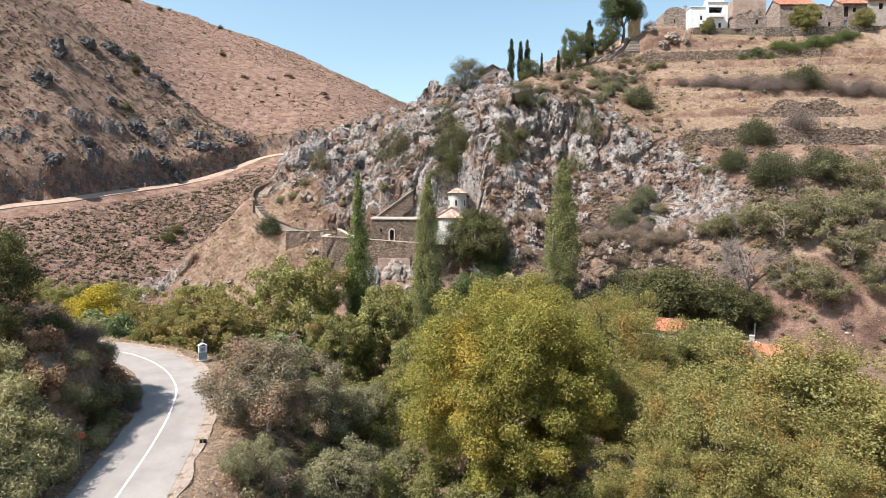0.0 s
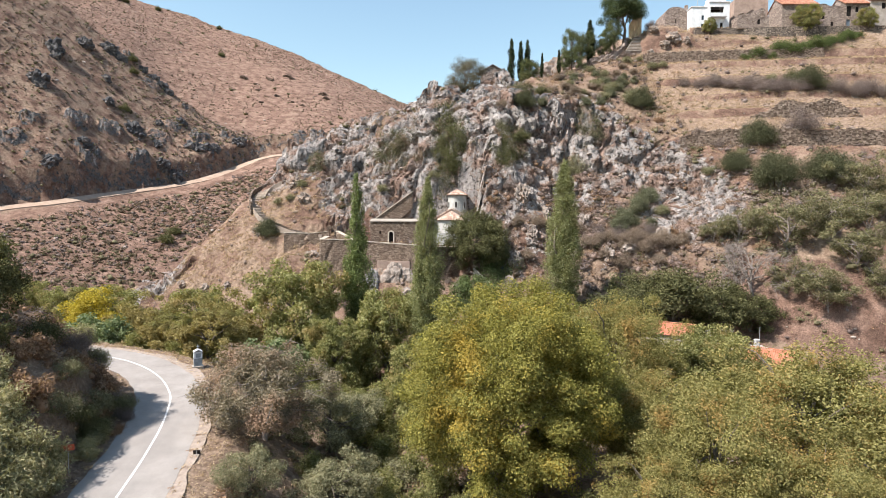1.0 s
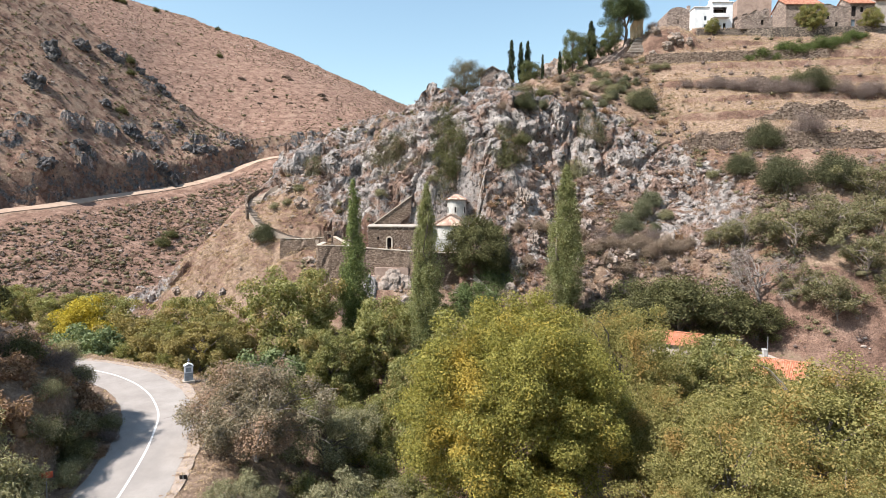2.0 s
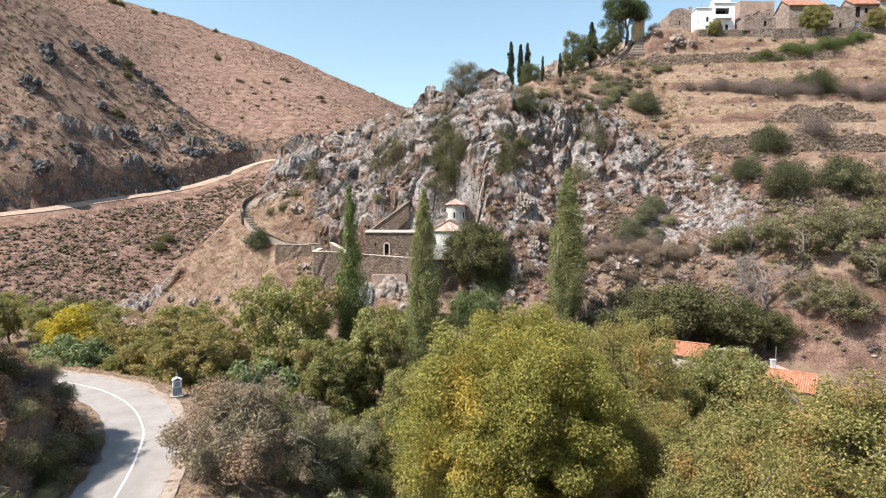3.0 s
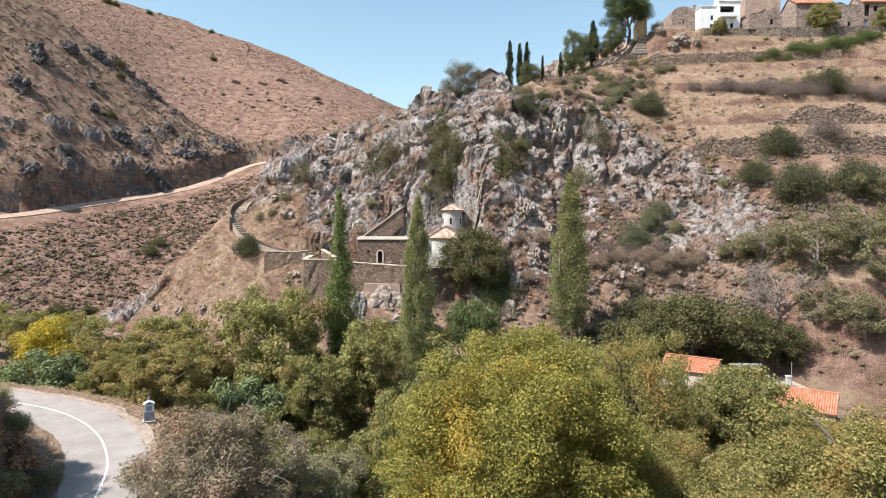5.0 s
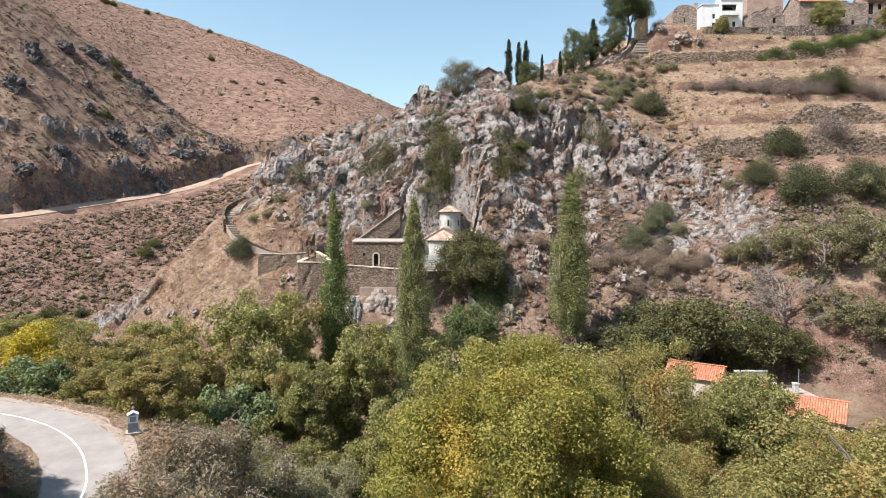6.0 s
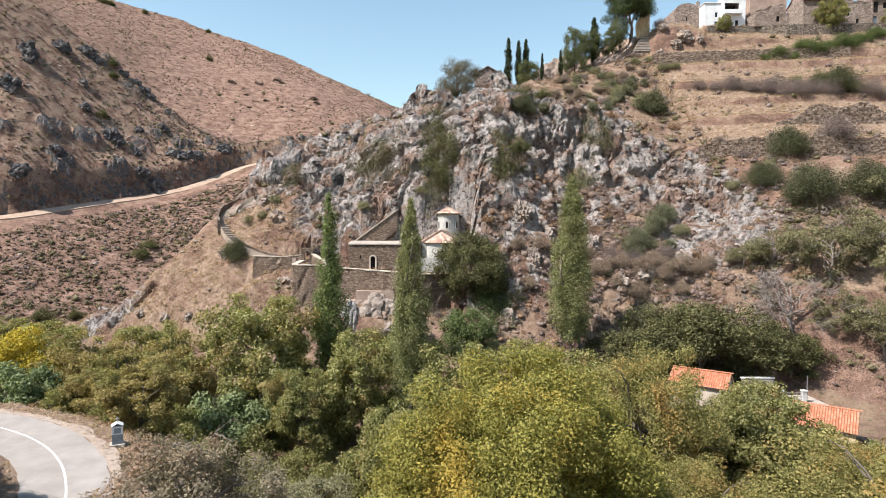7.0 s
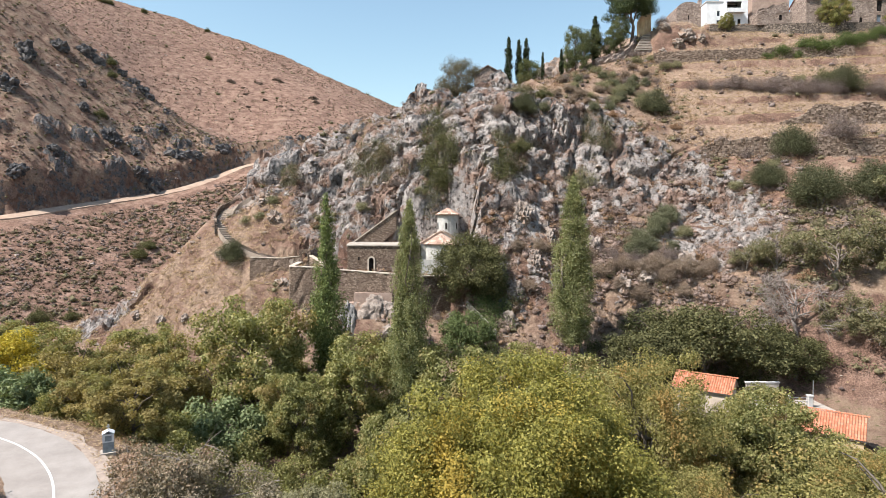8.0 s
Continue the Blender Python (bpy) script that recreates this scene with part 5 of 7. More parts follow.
def drum_shape(buf, cx, cy, r0, r1, z0, z1, segs=20, a0=0.0, a1=2 * math.pi, cap=True):
    """A round or part-round body."""
    a = np.linspace(a0, a1, segs + 1)
    lo = np.c_[cx + r0 * np.cos(a), cy + r0 * np.sin(a), np.full(segs + 1, z0)]
    hi = np.c_[cx + r1 * np.cos(a), cy + r1 * np.sin(a), np.full(segs + 1, z1)]
    k = segs + 1
    i = np.arange(segs)
    buf.add(np.concatenate([lo, hi, [[cx, cy, z1]]]), np.stack([i, i + 1, i + 1 + k, i + k], -1), np.stack([i + k, i + 1 + k, np.full(segs, 2 * k)], -1) if cap else None)
    return buf


def cone_tiles(buf, cx, cy, r, z0, z1, segs, rows, a0=0.0, a1=2 * math.pi, inner=0.05, seed=5):
    """Half-round tiles that run down a cone."""
    rng = np.random.default_rng(seed)
    for c in range(segs):
        for k in range(rows):
            pts = []
            for f, lift, w in ((k / rows, 0.0, 0.45), ((k + 1.12) / rows, 0.03, 0.53)):
                rad, z = inner + (r - inner) * f, z1 + (z0 - z1) * f
                for g in (-1, -0.5, 0.5, 1):
                    a = a0 + (a1 - a0) * (c + 0.5 + g * w + rng.normal() * 0.02) / segs
                    pts.append((cx + rad * math.cos(a), cy + rad * math.sin(a), z + lift + 0.02 + (0.06 * (0.3 + f) if abs(g) < 0.9 else 0)))
            buf.add(pts, [(0, 1, 5, 4), (1, 2, 6, 5), (2, 3, 7, 6)])
    return buf


def arch_surround(buf, cx, y0, y1, z0, half, spring, width, segs=10):
    """A raised band round a round-headed opening, seen along y."""
    inner, outer = [], []
    for r, out in ((half, inner), (half + width, outer)):
        out += [(cx - r, z0)] + [(cx - r * math.cos(math.pi * k / segs), spring + r * math.sin(math.pi * k / segs)) for k in range(segs + 1)] + [(cx + r, z0)]
    for (a, b), (c, d) in zip(zip(inner[:-1], inner[1:]), zip(outer[:-1], outer[1:])):
        v = [(p[0], y, p[1]) for y in (y0, y1) for p in (a, b, d, c)]
        buf.add(v, [(0, 1, 2, 3), (7, 6, 5, 4), (0, 4, 5, 1), (2, 6, 7, 3), (0, 3, 7, 4), (1, 5, 6, 2)])
    return buf


def opening(parent, name, x0, x1, y, z0, z1, material="dark", depth=0.25, frame_mat=None, label=""):
    """A leaf or pane set back in an opening, with a frame round it where asked for."""
    leaf = part_of(name, block(Buf(), x0 + 0.002, x1 - 0.002, y + depth, y + depth + 0.05, z0, z1), M[material], parent, label)
    if frame_mat:
        b = Buf()
        w = 0.07
        block(b, x0, x0 + w, y + depth - 0.05, y + depth - 0.004, z0, z1)
        block(b, x1 - w, x1, y + depth - 0.05, y + depth - 0.004, z0, z1)
        block(b, x0 + w, x1 - w, y + depth - 0.05, y + depth - 0.004, z1 - w, z1)
        part_of("window_frame", b, M[frame_mat], leaf)
    return leaf


# ---- the chapel on its terrace ----
chapel = tagged(new("chapel"), "small whitewashed domed chapel with old clay tiles", "chapel")
b = Buf()
block(b, -1.9, -1.4, 102.6, 107.5, 10.6, 15.2), block(b, 4.0, 4.5, 102.6, 107.5, 10.6, 15.2), pierced(b, -1.4, 4.0, 102.6, 103.1, 10.6, 15.2)
block(b, -1.4, 4.0, 107.0, 107.5, 10.6, 15.2)
part_of("wall", b, M["limewash"], chapel)
apse = part_of("apse", drum_shape(Buf(), 1.1, 102.7, 2.35, 2.3, 10.7, 15.1, 18, math.pi, 2 * math.pi), M["limewash"], chapel)
apse_win = part_of("window", arch_surround(Buf(), 1.25, 100.18, 100.42, 13.3, 0.2, 14.1, 0.16), M["limewash"], apse)
part_of("pane", block(Buf(), 1.06, 1.44, 100.36, 100.41, 13.3, 14.25), M["dark"], apse_win)
part_of("apse_roof", cone_tiles(Buf(), 1.1, 102.7, 2.65, 15.1, 16.75, 20, 5, math.pi, 2 * math.pi), M["old_tile"], chapel, "weathered clay tiles on the round apse")
part_of("apse_roof_base", drum_shape(Buf(), 1.1, 102.7, 2.6, 0.1, 15.06, 16.72, 18, math.pi, 2 * math.pi, False), M["old_tile"], chapel)
b = Buf()
tiles(b, (1.1, 102.5, 17.15), (1.1, 107.7, 17.15), (-2.2, 102.5, 15.15), (-2.2, 107.7, 15.15), 0.3, 0.5)
tiles(b, (1.3, 102.5, 17.15), (1.3, 107.7, 17.15), (4.8, 102.5, 15.15), (4.8, 107.7, 15.15), 0.3, 0.5, 4)
slab(b, [(-2.2, 102.5, 15.12), (1.2, 102.5, 17.1), (1.2, 107.7, 17.1), (-2.2, 107.7, 15.12)], 0.15)
slab(b, [(1.204, 102.5, 17.1), (4.8, 102.5, 15.12), (4.8, 107.7, 15.12), (1.204, 107.7, 17.1)], 0.15)
part_of("roof", b, M["old_tile"], chapel)
part_of("gable", gable_end(Buf(), -1.9, 4.5, 102.6, 103.0, 15.2, 16.95), M["limewash"], chapel)
drum = part_of("drum", drum_shape(Buf(), 2.1, 104.6, 1.62, 1.6, 15.9, 19.6, 24), M["limewash"], chapel, "round white drum below the dome")
part_of("drum_roof", cone_tiles(Buf(), 2.1, 104.6, 1.95, 19.5, 20.55, 24, 4), M["old_tile"], chapel, "low cone of old clay tiles")
part_of("drum_roof_base", drum_shape(Buf(), 2.1, 104.6, 1.9, 0.05, 19.46, 20.5, 24, 0, 2 * math.pi, False), M["old_tile"], chapel)
for k, (a, wx) in enumerate(((-1.72, 0), (-0.7, 0), (-2.75, 0))):
    cx, cy = 2.1 + 1.6 * math.cos(a), 104.6 + 1.6 * math.sin(a)
    w = part_of("window", arch_surround(Buf(), 0, -0.1, 0.12, 17.35, 0.16, 18.2, 0.12), M["limewash"], drum)
    w.matrix_basis = pose(cx, cy, 0, 0, 0, math.degrees(a) + 90)
    part_of("pane", block(Buf(), -0.16, 0.16, -0.03, 0.06, 17.35, 18.3), M["dark"], w)
part_of("low_wall", block(block(Buf(), -2.0, 1.9, 99.95, 100.25, 10.9, 12.95), 1.9, 2.2, 99.95, 100.25, 10.9, 12.95), M["limewash"], chapel, "low whitewashed forecourt wall")

hall = tagged(new("stone_hall"), "long rubble-stone hall with a flat pale roof", "building")
b = pierced(Buf(), -12.8, -2.0, 102.0, 102.5, 10.8, 14.85, [(-9.62, -8.92, 11.0, 13.15), (-11.3, -11.0, 12.7, 13.2)])
part_of("wall", b, M["stone"], hall)
for x in (-12.8, -2.5):
    part_of("wall", block(Buf(), x, x + 0.5, 102.5, 104.7, 10.8, 14.85), M["stone"], hall)
part_of("roof", slab(Buf(), [(-12.95, 101.85, 14.98), (-1.95, 101.85, 14.98), (-1.95, 104.9, 15.35), (-12.95, 104.9, 15.35)], 0.16), M["concrete"], hall, "flat sun-bleached roof slab")
part_of("door_surround", arch_surround(Buf(), -9.27, 101.9, 102.06, 11.0, 0.34, 12.75, 0.24), M["plaster"], hall, "pale plastered arch round the door")
opening(hall, "door", -9.62, -8.92, 102.0, 11.0, 13.15, "dark", 0.3)
opening(hall, "window", -11.3, -11.0, 102.0, 12.7, 13.2, "dark", 0.3)

ramp_wall = tagged(new("sloping_wall"), "stone wall rising up the slope with a pale coping", "wall")
b = Buf()
v = [(-13.2, 105.0, 13.0), (-10.4, 105.15, 13.0), (-5.8, 105.4, 17.2), (-5.8, 105.4, 20.3), (-10.4, 105.15, 16.83), (-13.2, 105.0, 14.7)]
b.add(v + [(x, y + 0.6, z) for x, y, z in v], [(0, 1, 4, 5), (1, 2, 3, 4), (11, 10, 7, 6), (10, 9, 8, 7), (0, 6, 7, 1), (1, 7, 8, 2), (2, 8, 9, 3), (3, 9, 10, 4), (4, 10, 11, 5), (5, 11, 6, 0)])
part_of("wall", b, M["stone"], ramp_wall)
b = Buf()
v = [(-13.3, 104.85, 14.73), (-5.7, 105.25, 20.35), (-5.7, 106.15, 20.35), (-13.3, 105.75, 14.73)]
part_of("coping", slab(b, v, 0.18), M["plaster"], ramp_wall, "pale plastered coping")

for nm, path, thick, lab in (
        ("retaining_wall", [(-15.2, 99.6, 4.4, 11.55), (-8.4, 98.7, 4.4, 11.15), (-1.8, 97.6, 4.2, 10.75), (2.6, 99.95, 4.2, 10.58)], 0.8, "tall rubble retaining wall below the chapel"),
        ("side_wall", [(2.7, 100.05, 4.5, 10.58), (3.3, 104.0, 8.5, 10.8)], 0.7, "rubble wall at the terrace's end"),
        ("gate_wall", [(-29.8, 110.2, 7.6, 12.65), (-25, 109.9, 7.6, 12.55), (-21.7, 109.6, 7.6, 12.9)], 0.6, "rubble wall along the path to the gate"),
        ("court_front_wall", [(-21.4, 108.6, 7.6, 12.0), (-21.3, 102.7, 5.4, 11.7), (-15.2, 102.5, 5.0, 11.55)], 0.7, "rubble retaining wall below the gate court"),
        ("court_wall", [(-19.8, 109.3, 8.3, 13.0), (-17.5, 106.5, 7.0, 12.1), (-15.4, 100.0, 5.0, 11.6)], 0.6, "rubble wall between gate and terrace")):
    w = tagged(new(nm), lab, "wall")
    part_of("masonry", wobbly_wall(Buf(), path, thick, 0.06, 0.6, len(nm), 0.25), M["stone"], w)
    top = [(x, y, t - 0.02, t + 0.12) for x, y, f, t in path]
    part_of("coping", wobbly_wall(Buf(), top, thick + 0.12, 0.02, 0.6, 3), M["plaster"], w, "pale mortar coping")

gate = tagged(new("arched_gate"), "small arched gateway of rubble stone", "gate")
b = pierced(Buf(), -21.75, -19.9, 109.3, 109.75, 10.8, 14.0, [(-21.3, -20.4, 11.2, 13.3)])
part_of("wall", b, M["stone"], gate)
part_of("arch", arch_surround(Buf(), -20.85, 109.2, 109.4, 11.2, 0.45, 13.1, 0.16), M["stone"], gate, "arch band of rough stones")

n = Nodes("tan_plaster", 0.9, 0.15)
n.bump(n.noise(5, 5), 0.4, 0.03)
M["tan_plaster"] = n.done(n.ramp(n.noise(0.9, 6, 0.7), (0.3, (0.25, 0.18, 0.145)), (0.7, (0.40, 0.30, 0.245))))
ledge = tagged(new("concrete_ledge"), "pale concrete cistern blocks below the retaining wall", "cistern")
part_of("upper_block", block(Buf(), -11.2, -5.8, 97.6, 99.1, 4.0, 8.35), M["tan_plaster"], ledge)
part_of("lower_block", block(Buf(), -13.8, -11.25, 97.2, 98.9, 3.2, 7.0), M["tan_plaster"], ledge)
part_of("spout", block(Buf(), -8.4, -7.6, 97.2, 97.6, 7.1, 8.25), M["tan_plaster"], ledge)

ramp = tagged(new("ramp_steps"), "narrow steps with a pale parapet below the chapel", "steps")
part_of("parapet", wobbly_wall(Buf(), [(4.7, 96.3, 6.4, 7.4), (6.6, 94.3, 4.7, 5.72), (8.4, 92.6, 2.9, 3.95)], 0.24, 0.02, 0.6, 4), M["concrete"], ramp, "pale sun-bleached parapet")
for k in range(12):
    f = k / 11
    x, y, z = 4.9 + 4.3 * f, 96.8 - 4.0 * f, 6.6 - 3.4 * f
    part_of("step", block(Buf(), x - 0.2, x + 0.9, y - 0.25, y + 0.5, z - 1.2, z), M["concrete"], ramp)

# the stepped path on the left-hand ridge
STAIR = smooth_line([(-34.2, 127.0), (-37.4, 127.0), (-39.0, 125.2), (-38.6, 122.0), (-37.0, 119.3), (-35.2, 117.2), (-32.6, 114.8), (-27.0, 112.0), (-21.4, 110.2)], 0.6)
stair = tagged(new("stone_stairs"), "winding stone steps up the ridge with a low parapet", "stairs")
sz = ground_z(STAIR[:, 0], STAIR[:, 1])
sz = np.minimum.accumulate(np.convolve(np.r_[np.repeat(sz[0], 6), sz, np.repeat(sz[-1], 6)], np.ones(13) / 13, "valid")) + 0.14
stair_t = unit(np.gradient(STAIR, axis=0))
n = Nodes("worn_step", 0.92, 0.15)
M["worn_step"] = n.done(n.ramp(n.noise(1.4, 6, 0.7), (0.3, (0.19, 0.15, 0.12)), (0.7, (0.34, 0.285, 0.235))))
riser = block(Buf(), -1.25, 1.25, -0.12, 0.24, -1.2, 0.08).mesh("step", M["worn_step"])
for k in range(len(STAIR)):
    ob = new("step", riser)
    ob.parent = stair
    ob.matrix_basis = pose(STAIR[k, 0], STAIR[k, 1], sz[k], 0, 0, math.degrees(math.atan2(stair_t[k, 1], stair_t[k, 0])) + 90)
part_of("flight", ribbon(STAIR, sz, 1.28, -0.08, 1.0), M["worn_step"], stair)
out = STAIR + np.stack([-stair_t[:, 1], stair_t[:, 0]], 1) * -1.55
out = out[:19]
part_of("parapet", wobbly_wall(Buf(), [(x, y, z - 1.6, z + 1.0) for (x, y), z in zip(out, sz)], 0.4, 0.05, 0.5, 6), M["stone"], stair, "low rubble parapet")

# small gabled building on the summit
shed = tagged(new("summit_chapel"), "tiny grey stone chapel with a gabled roof", "chapel")
b = Buf()
block(b, 7.9, 12.9, 134.5, 138.5, 44.5, 48.7)
part_of("wall", b, M["village_stone"], shed)
part_of("gable", gable_end(Buf(), 7.9, 12.9, 134.5, 138.5, 48.7, 50.0), M["village_stone"], shed)
b = slab(Buf(), [(7.5, 134.2, 48.6), (10.4, 134.2, 50.2), (10.4, 138.8, 50.2), (7.5, 138.8, 48.6)], 0.16)
slab(b, [(10.404, 134.2, 50.2), (13.3, 134.2, 48.6), (13.3, 138.8, 48.6), (10.404, 138.8, 50.2)], 0.16)
part_of("roof", b, M["village_stone"], shed, "grey slab roof")


# ---- the village on the hilltop ----
n = Nodes("village_terracotta", 0.88, 0.15)
c = n.ramp(n.island(), (0.0, (0.24, 0.10, 0.065)), (0.5, (0.34, 0.155, 0.10)), (1.0, (0.44, 0.24, 0.165)))
M["village_tile"] = n.done(n.mix(0.5, c, n.ramp(n.noise(2.0, 5, 0.7), (0.3, 0.7), (0.7, 1.25)), "MULTIPLY"))


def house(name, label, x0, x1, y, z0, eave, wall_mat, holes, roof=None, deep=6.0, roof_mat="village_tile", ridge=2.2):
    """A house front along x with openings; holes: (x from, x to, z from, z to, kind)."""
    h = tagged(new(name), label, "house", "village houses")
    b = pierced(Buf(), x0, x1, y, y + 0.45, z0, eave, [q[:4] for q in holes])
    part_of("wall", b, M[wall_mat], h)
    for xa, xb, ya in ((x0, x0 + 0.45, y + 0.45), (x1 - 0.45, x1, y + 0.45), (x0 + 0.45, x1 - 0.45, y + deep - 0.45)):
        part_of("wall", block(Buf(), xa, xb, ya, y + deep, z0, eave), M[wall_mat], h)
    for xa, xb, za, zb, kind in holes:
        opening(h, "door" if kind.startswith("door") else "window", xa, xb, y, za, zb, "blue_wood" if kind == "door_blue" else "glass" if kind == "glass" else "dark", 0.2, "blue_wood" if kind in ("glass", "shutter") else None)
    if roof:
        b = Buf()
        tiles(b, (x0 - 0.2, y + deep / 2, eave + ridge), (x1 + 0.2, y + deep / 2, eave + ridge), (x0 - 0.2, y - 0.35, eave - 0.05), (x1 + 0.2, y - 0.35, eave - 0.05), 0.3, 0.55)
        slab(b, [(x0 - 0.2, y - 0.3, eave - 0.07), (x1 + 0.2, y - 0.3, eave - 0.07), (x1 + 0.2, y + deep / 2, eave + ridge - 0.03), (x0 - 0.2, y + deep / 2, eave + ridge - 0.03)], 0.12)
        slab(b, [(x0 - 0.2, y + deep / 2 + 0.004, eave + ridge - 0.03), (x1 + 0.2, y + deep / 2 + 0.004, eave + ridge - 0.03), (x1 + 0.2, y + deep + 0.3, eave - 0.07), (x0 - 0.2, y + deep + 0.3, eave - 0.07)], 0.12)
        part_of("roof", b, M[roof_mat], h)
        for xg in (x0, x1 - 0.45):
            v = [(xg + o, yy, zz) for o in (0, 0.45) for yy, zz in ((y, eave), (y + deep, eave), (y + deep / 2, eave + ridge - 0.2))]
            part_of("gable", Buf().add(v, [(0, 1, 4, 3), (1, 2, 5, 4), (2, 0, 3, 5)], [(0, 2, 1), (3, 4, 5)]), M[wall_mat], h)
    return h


# old church with a barrel roof
church = tagged(new("stone_church"), "small old church of pale stone with a rounded gable", "church")
b = pierced(Buf(), 55.7, 61.2, 150.0, 150.6, 62.0, 67.9, [(58.2, 58.55, 65.6, 66.7)])
part_of("wall", b, M["village_stone"], church)
for x in (55.7, 60.6):
    part_of("wall", block(Buf(), x, x + 0.6, 150.6, 157, 62.0, 67.9), M["village_stone"], church)
b = Buf()
arc = [(58.45 - 2.75 * math.cos(math.pi * k / 12), 67.9 + 1.75 * math.sin(math.pi * k / 12)) for k in range(13)]
for y0, y1 in ((150.0, 157.0),):
    v = [(x, y0, z) for x, z in arc] + [(x, y1, z) for x, z in arc] + [(58.45, y0, 67.9)]
    b.add(v, [(k, k + 1, k + 14, k + 13) for k in range(12)], [(k, 26, k + 1) for k in range(12)])
part_of("vault", b, M["village_stone"], church, "rounded stone vault")
opening(church, "window", 58.2, 58.55, 150.0, 65.6, 66.7, "dark", 0.3)
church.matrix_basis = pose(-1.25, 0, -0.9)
part_of("chimney", block(Buf(), 61.0, 61.7, 151, 151.7, 64, 70.4), M["village_stone"], church, "square stone stack")

n = Nodes("white_paint", 0.8, 0.25)
c = n.ramp(n.noise(0.7, 5, 0.6), (0.35, (0.56, 0.57, 0.58)), (0.6, (0.66, 0.67, 0.68)))
c = n.mix(n.ramp(n.noise(1.1, 5, 0.7, stretch=(2.5, 2.5, 0.3)), (0.58, 0.0), (0.75, 0.3)), c, (0.42, 0.42, 0.42))
M["white_paint"] = n.done(c)
villa = tagged(new("white_house"), "white two-storey house with a recessed balcony", "house", "village houses")
for b in (pierced(Buf(), 60.9, 65.2, 147.2, 147.6, 61.8, 68.3, [(63.6, 64.3, 65.2, 66.3), (63.5, 64.4, 62.8, 64.3)]),
          pierced(Buf(), 65.2, 71.0, 146.4, 146.8, 61.8, 69.2, [(65.7, 69.4, 65.9, 68.1), (66.6, 67.5, 63.0, 64.4), (68.4, 69.2, 61.9, 64.3)]),
          block(Buf(), 60.9, 61.3, 147.6, 153.6, 61.8, 68.3), block(Buf(), 65.2, 65.6, 146.8, 153.2, 61.8, 69.2), block(Buf(), 70.6, 71.0, 146.8, 153.6, 61.8, 69.2),
          block(Buf(), 61.3, 70.6, 153.2, 153.6, 61.8, 68.2)):
    part_of("wall", b, M["white_paint"], villa)
part_of("roof", slab(slab(Buf(), [(60.7, 147.0, 68.45), (65.2, 147.0, 68.45), (65.2, 153.8, 68.45), (60.7, 153.8, 68.45)], 0.16), [(65.204, 146.2, 69.36), (71.2, 146.2, 69.36), (71.2, 153.8, 69.36), (65.204, 153.8, 69.36)], 0.16), M["white_paint"], villa)
part_of("stair_tower", block(Buf(), 67.2, 71.0, 148.5, 152.5, 69.36, 71.6), M["white_paint"], villa)
bal = part_of("balcony", block(block(Buf(), 65.3, 69.8, 145.4, 146.4, 65.45, 65.65), 65.3, 69.8, 145.4, 145.55, 65.65, 66.35), M["white_paint"], villa, "white balcony with a solid parapet")
part_of("balcony_recess", block(Buf(), 65.7, 69.4, 148.4, 148.5, 65.9, 68.1), M["dark"], villa)
part_of("balcony_sill", block(Buf(), 65.7, 69.4, 146.2, 146.38, 66.35, 66.45), M["plaster"], bal)
opening(villa, "window", 63.6, 64.3, 147.2, 65.2, 66.3, "glass", 0.15, "blue_wood")
opening(villa, "window", 63.5, 64.4, 147.2, 62.8, 64.3, "glass", 0.15, "blue_wood")
opening(villa, "window", 66.6, 67.5, 146.4, 63.0, 64.4, "glass", 0.15, "blue_wood")
opening(villa, "door", 68.4, 69.2, 146.4, 61.9, 64.3, "dark", 0.15, "blue_wood")
tube(pole := Buf(), [(63.2, 149, 68.4), (63.2, 149, 71.4)], [0.05, 0.04], 6)
part_of("mast", pole, M["metal"], villa, "thin roof mast")
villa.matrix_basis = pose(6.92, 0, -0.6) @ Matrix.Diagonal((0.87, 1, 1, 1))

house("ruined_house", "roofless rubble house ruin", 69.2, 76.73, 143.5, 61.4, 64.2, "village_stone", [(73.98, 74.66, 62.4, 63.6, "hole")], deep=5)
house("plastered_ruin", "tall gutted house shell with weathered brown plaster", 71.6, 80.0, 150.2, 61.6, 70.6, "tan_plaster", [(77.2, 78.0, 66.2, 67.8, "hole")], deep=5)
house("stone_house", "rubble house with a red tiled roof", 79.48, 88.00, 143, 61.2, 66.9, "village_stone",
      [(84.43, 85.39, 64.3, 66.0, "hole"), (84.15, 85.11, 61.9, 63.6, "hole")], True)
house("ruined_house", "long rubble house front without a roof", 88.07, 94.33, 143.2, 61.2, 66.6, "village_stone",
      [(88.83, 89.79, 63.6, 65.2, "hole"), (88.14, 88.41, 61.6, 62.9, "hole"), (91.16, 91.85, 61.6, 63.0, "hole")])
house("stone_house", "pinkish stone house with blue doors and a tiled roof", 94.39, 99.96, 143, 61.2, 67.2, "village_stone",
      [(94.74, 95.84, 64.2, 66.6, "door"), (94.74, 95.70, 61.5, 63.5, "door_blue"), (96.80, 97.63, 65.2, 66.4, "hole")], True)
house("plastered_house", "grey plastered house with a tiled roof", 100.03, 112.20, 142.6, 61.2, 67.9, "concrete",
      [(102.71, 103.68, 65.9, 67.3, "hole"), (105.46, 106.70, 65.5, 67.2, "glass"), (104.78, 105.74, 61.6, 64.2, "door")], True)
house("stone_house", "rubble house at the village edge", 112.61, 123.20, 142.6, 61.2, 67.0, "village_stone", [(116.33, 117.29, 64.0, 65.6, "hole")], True)
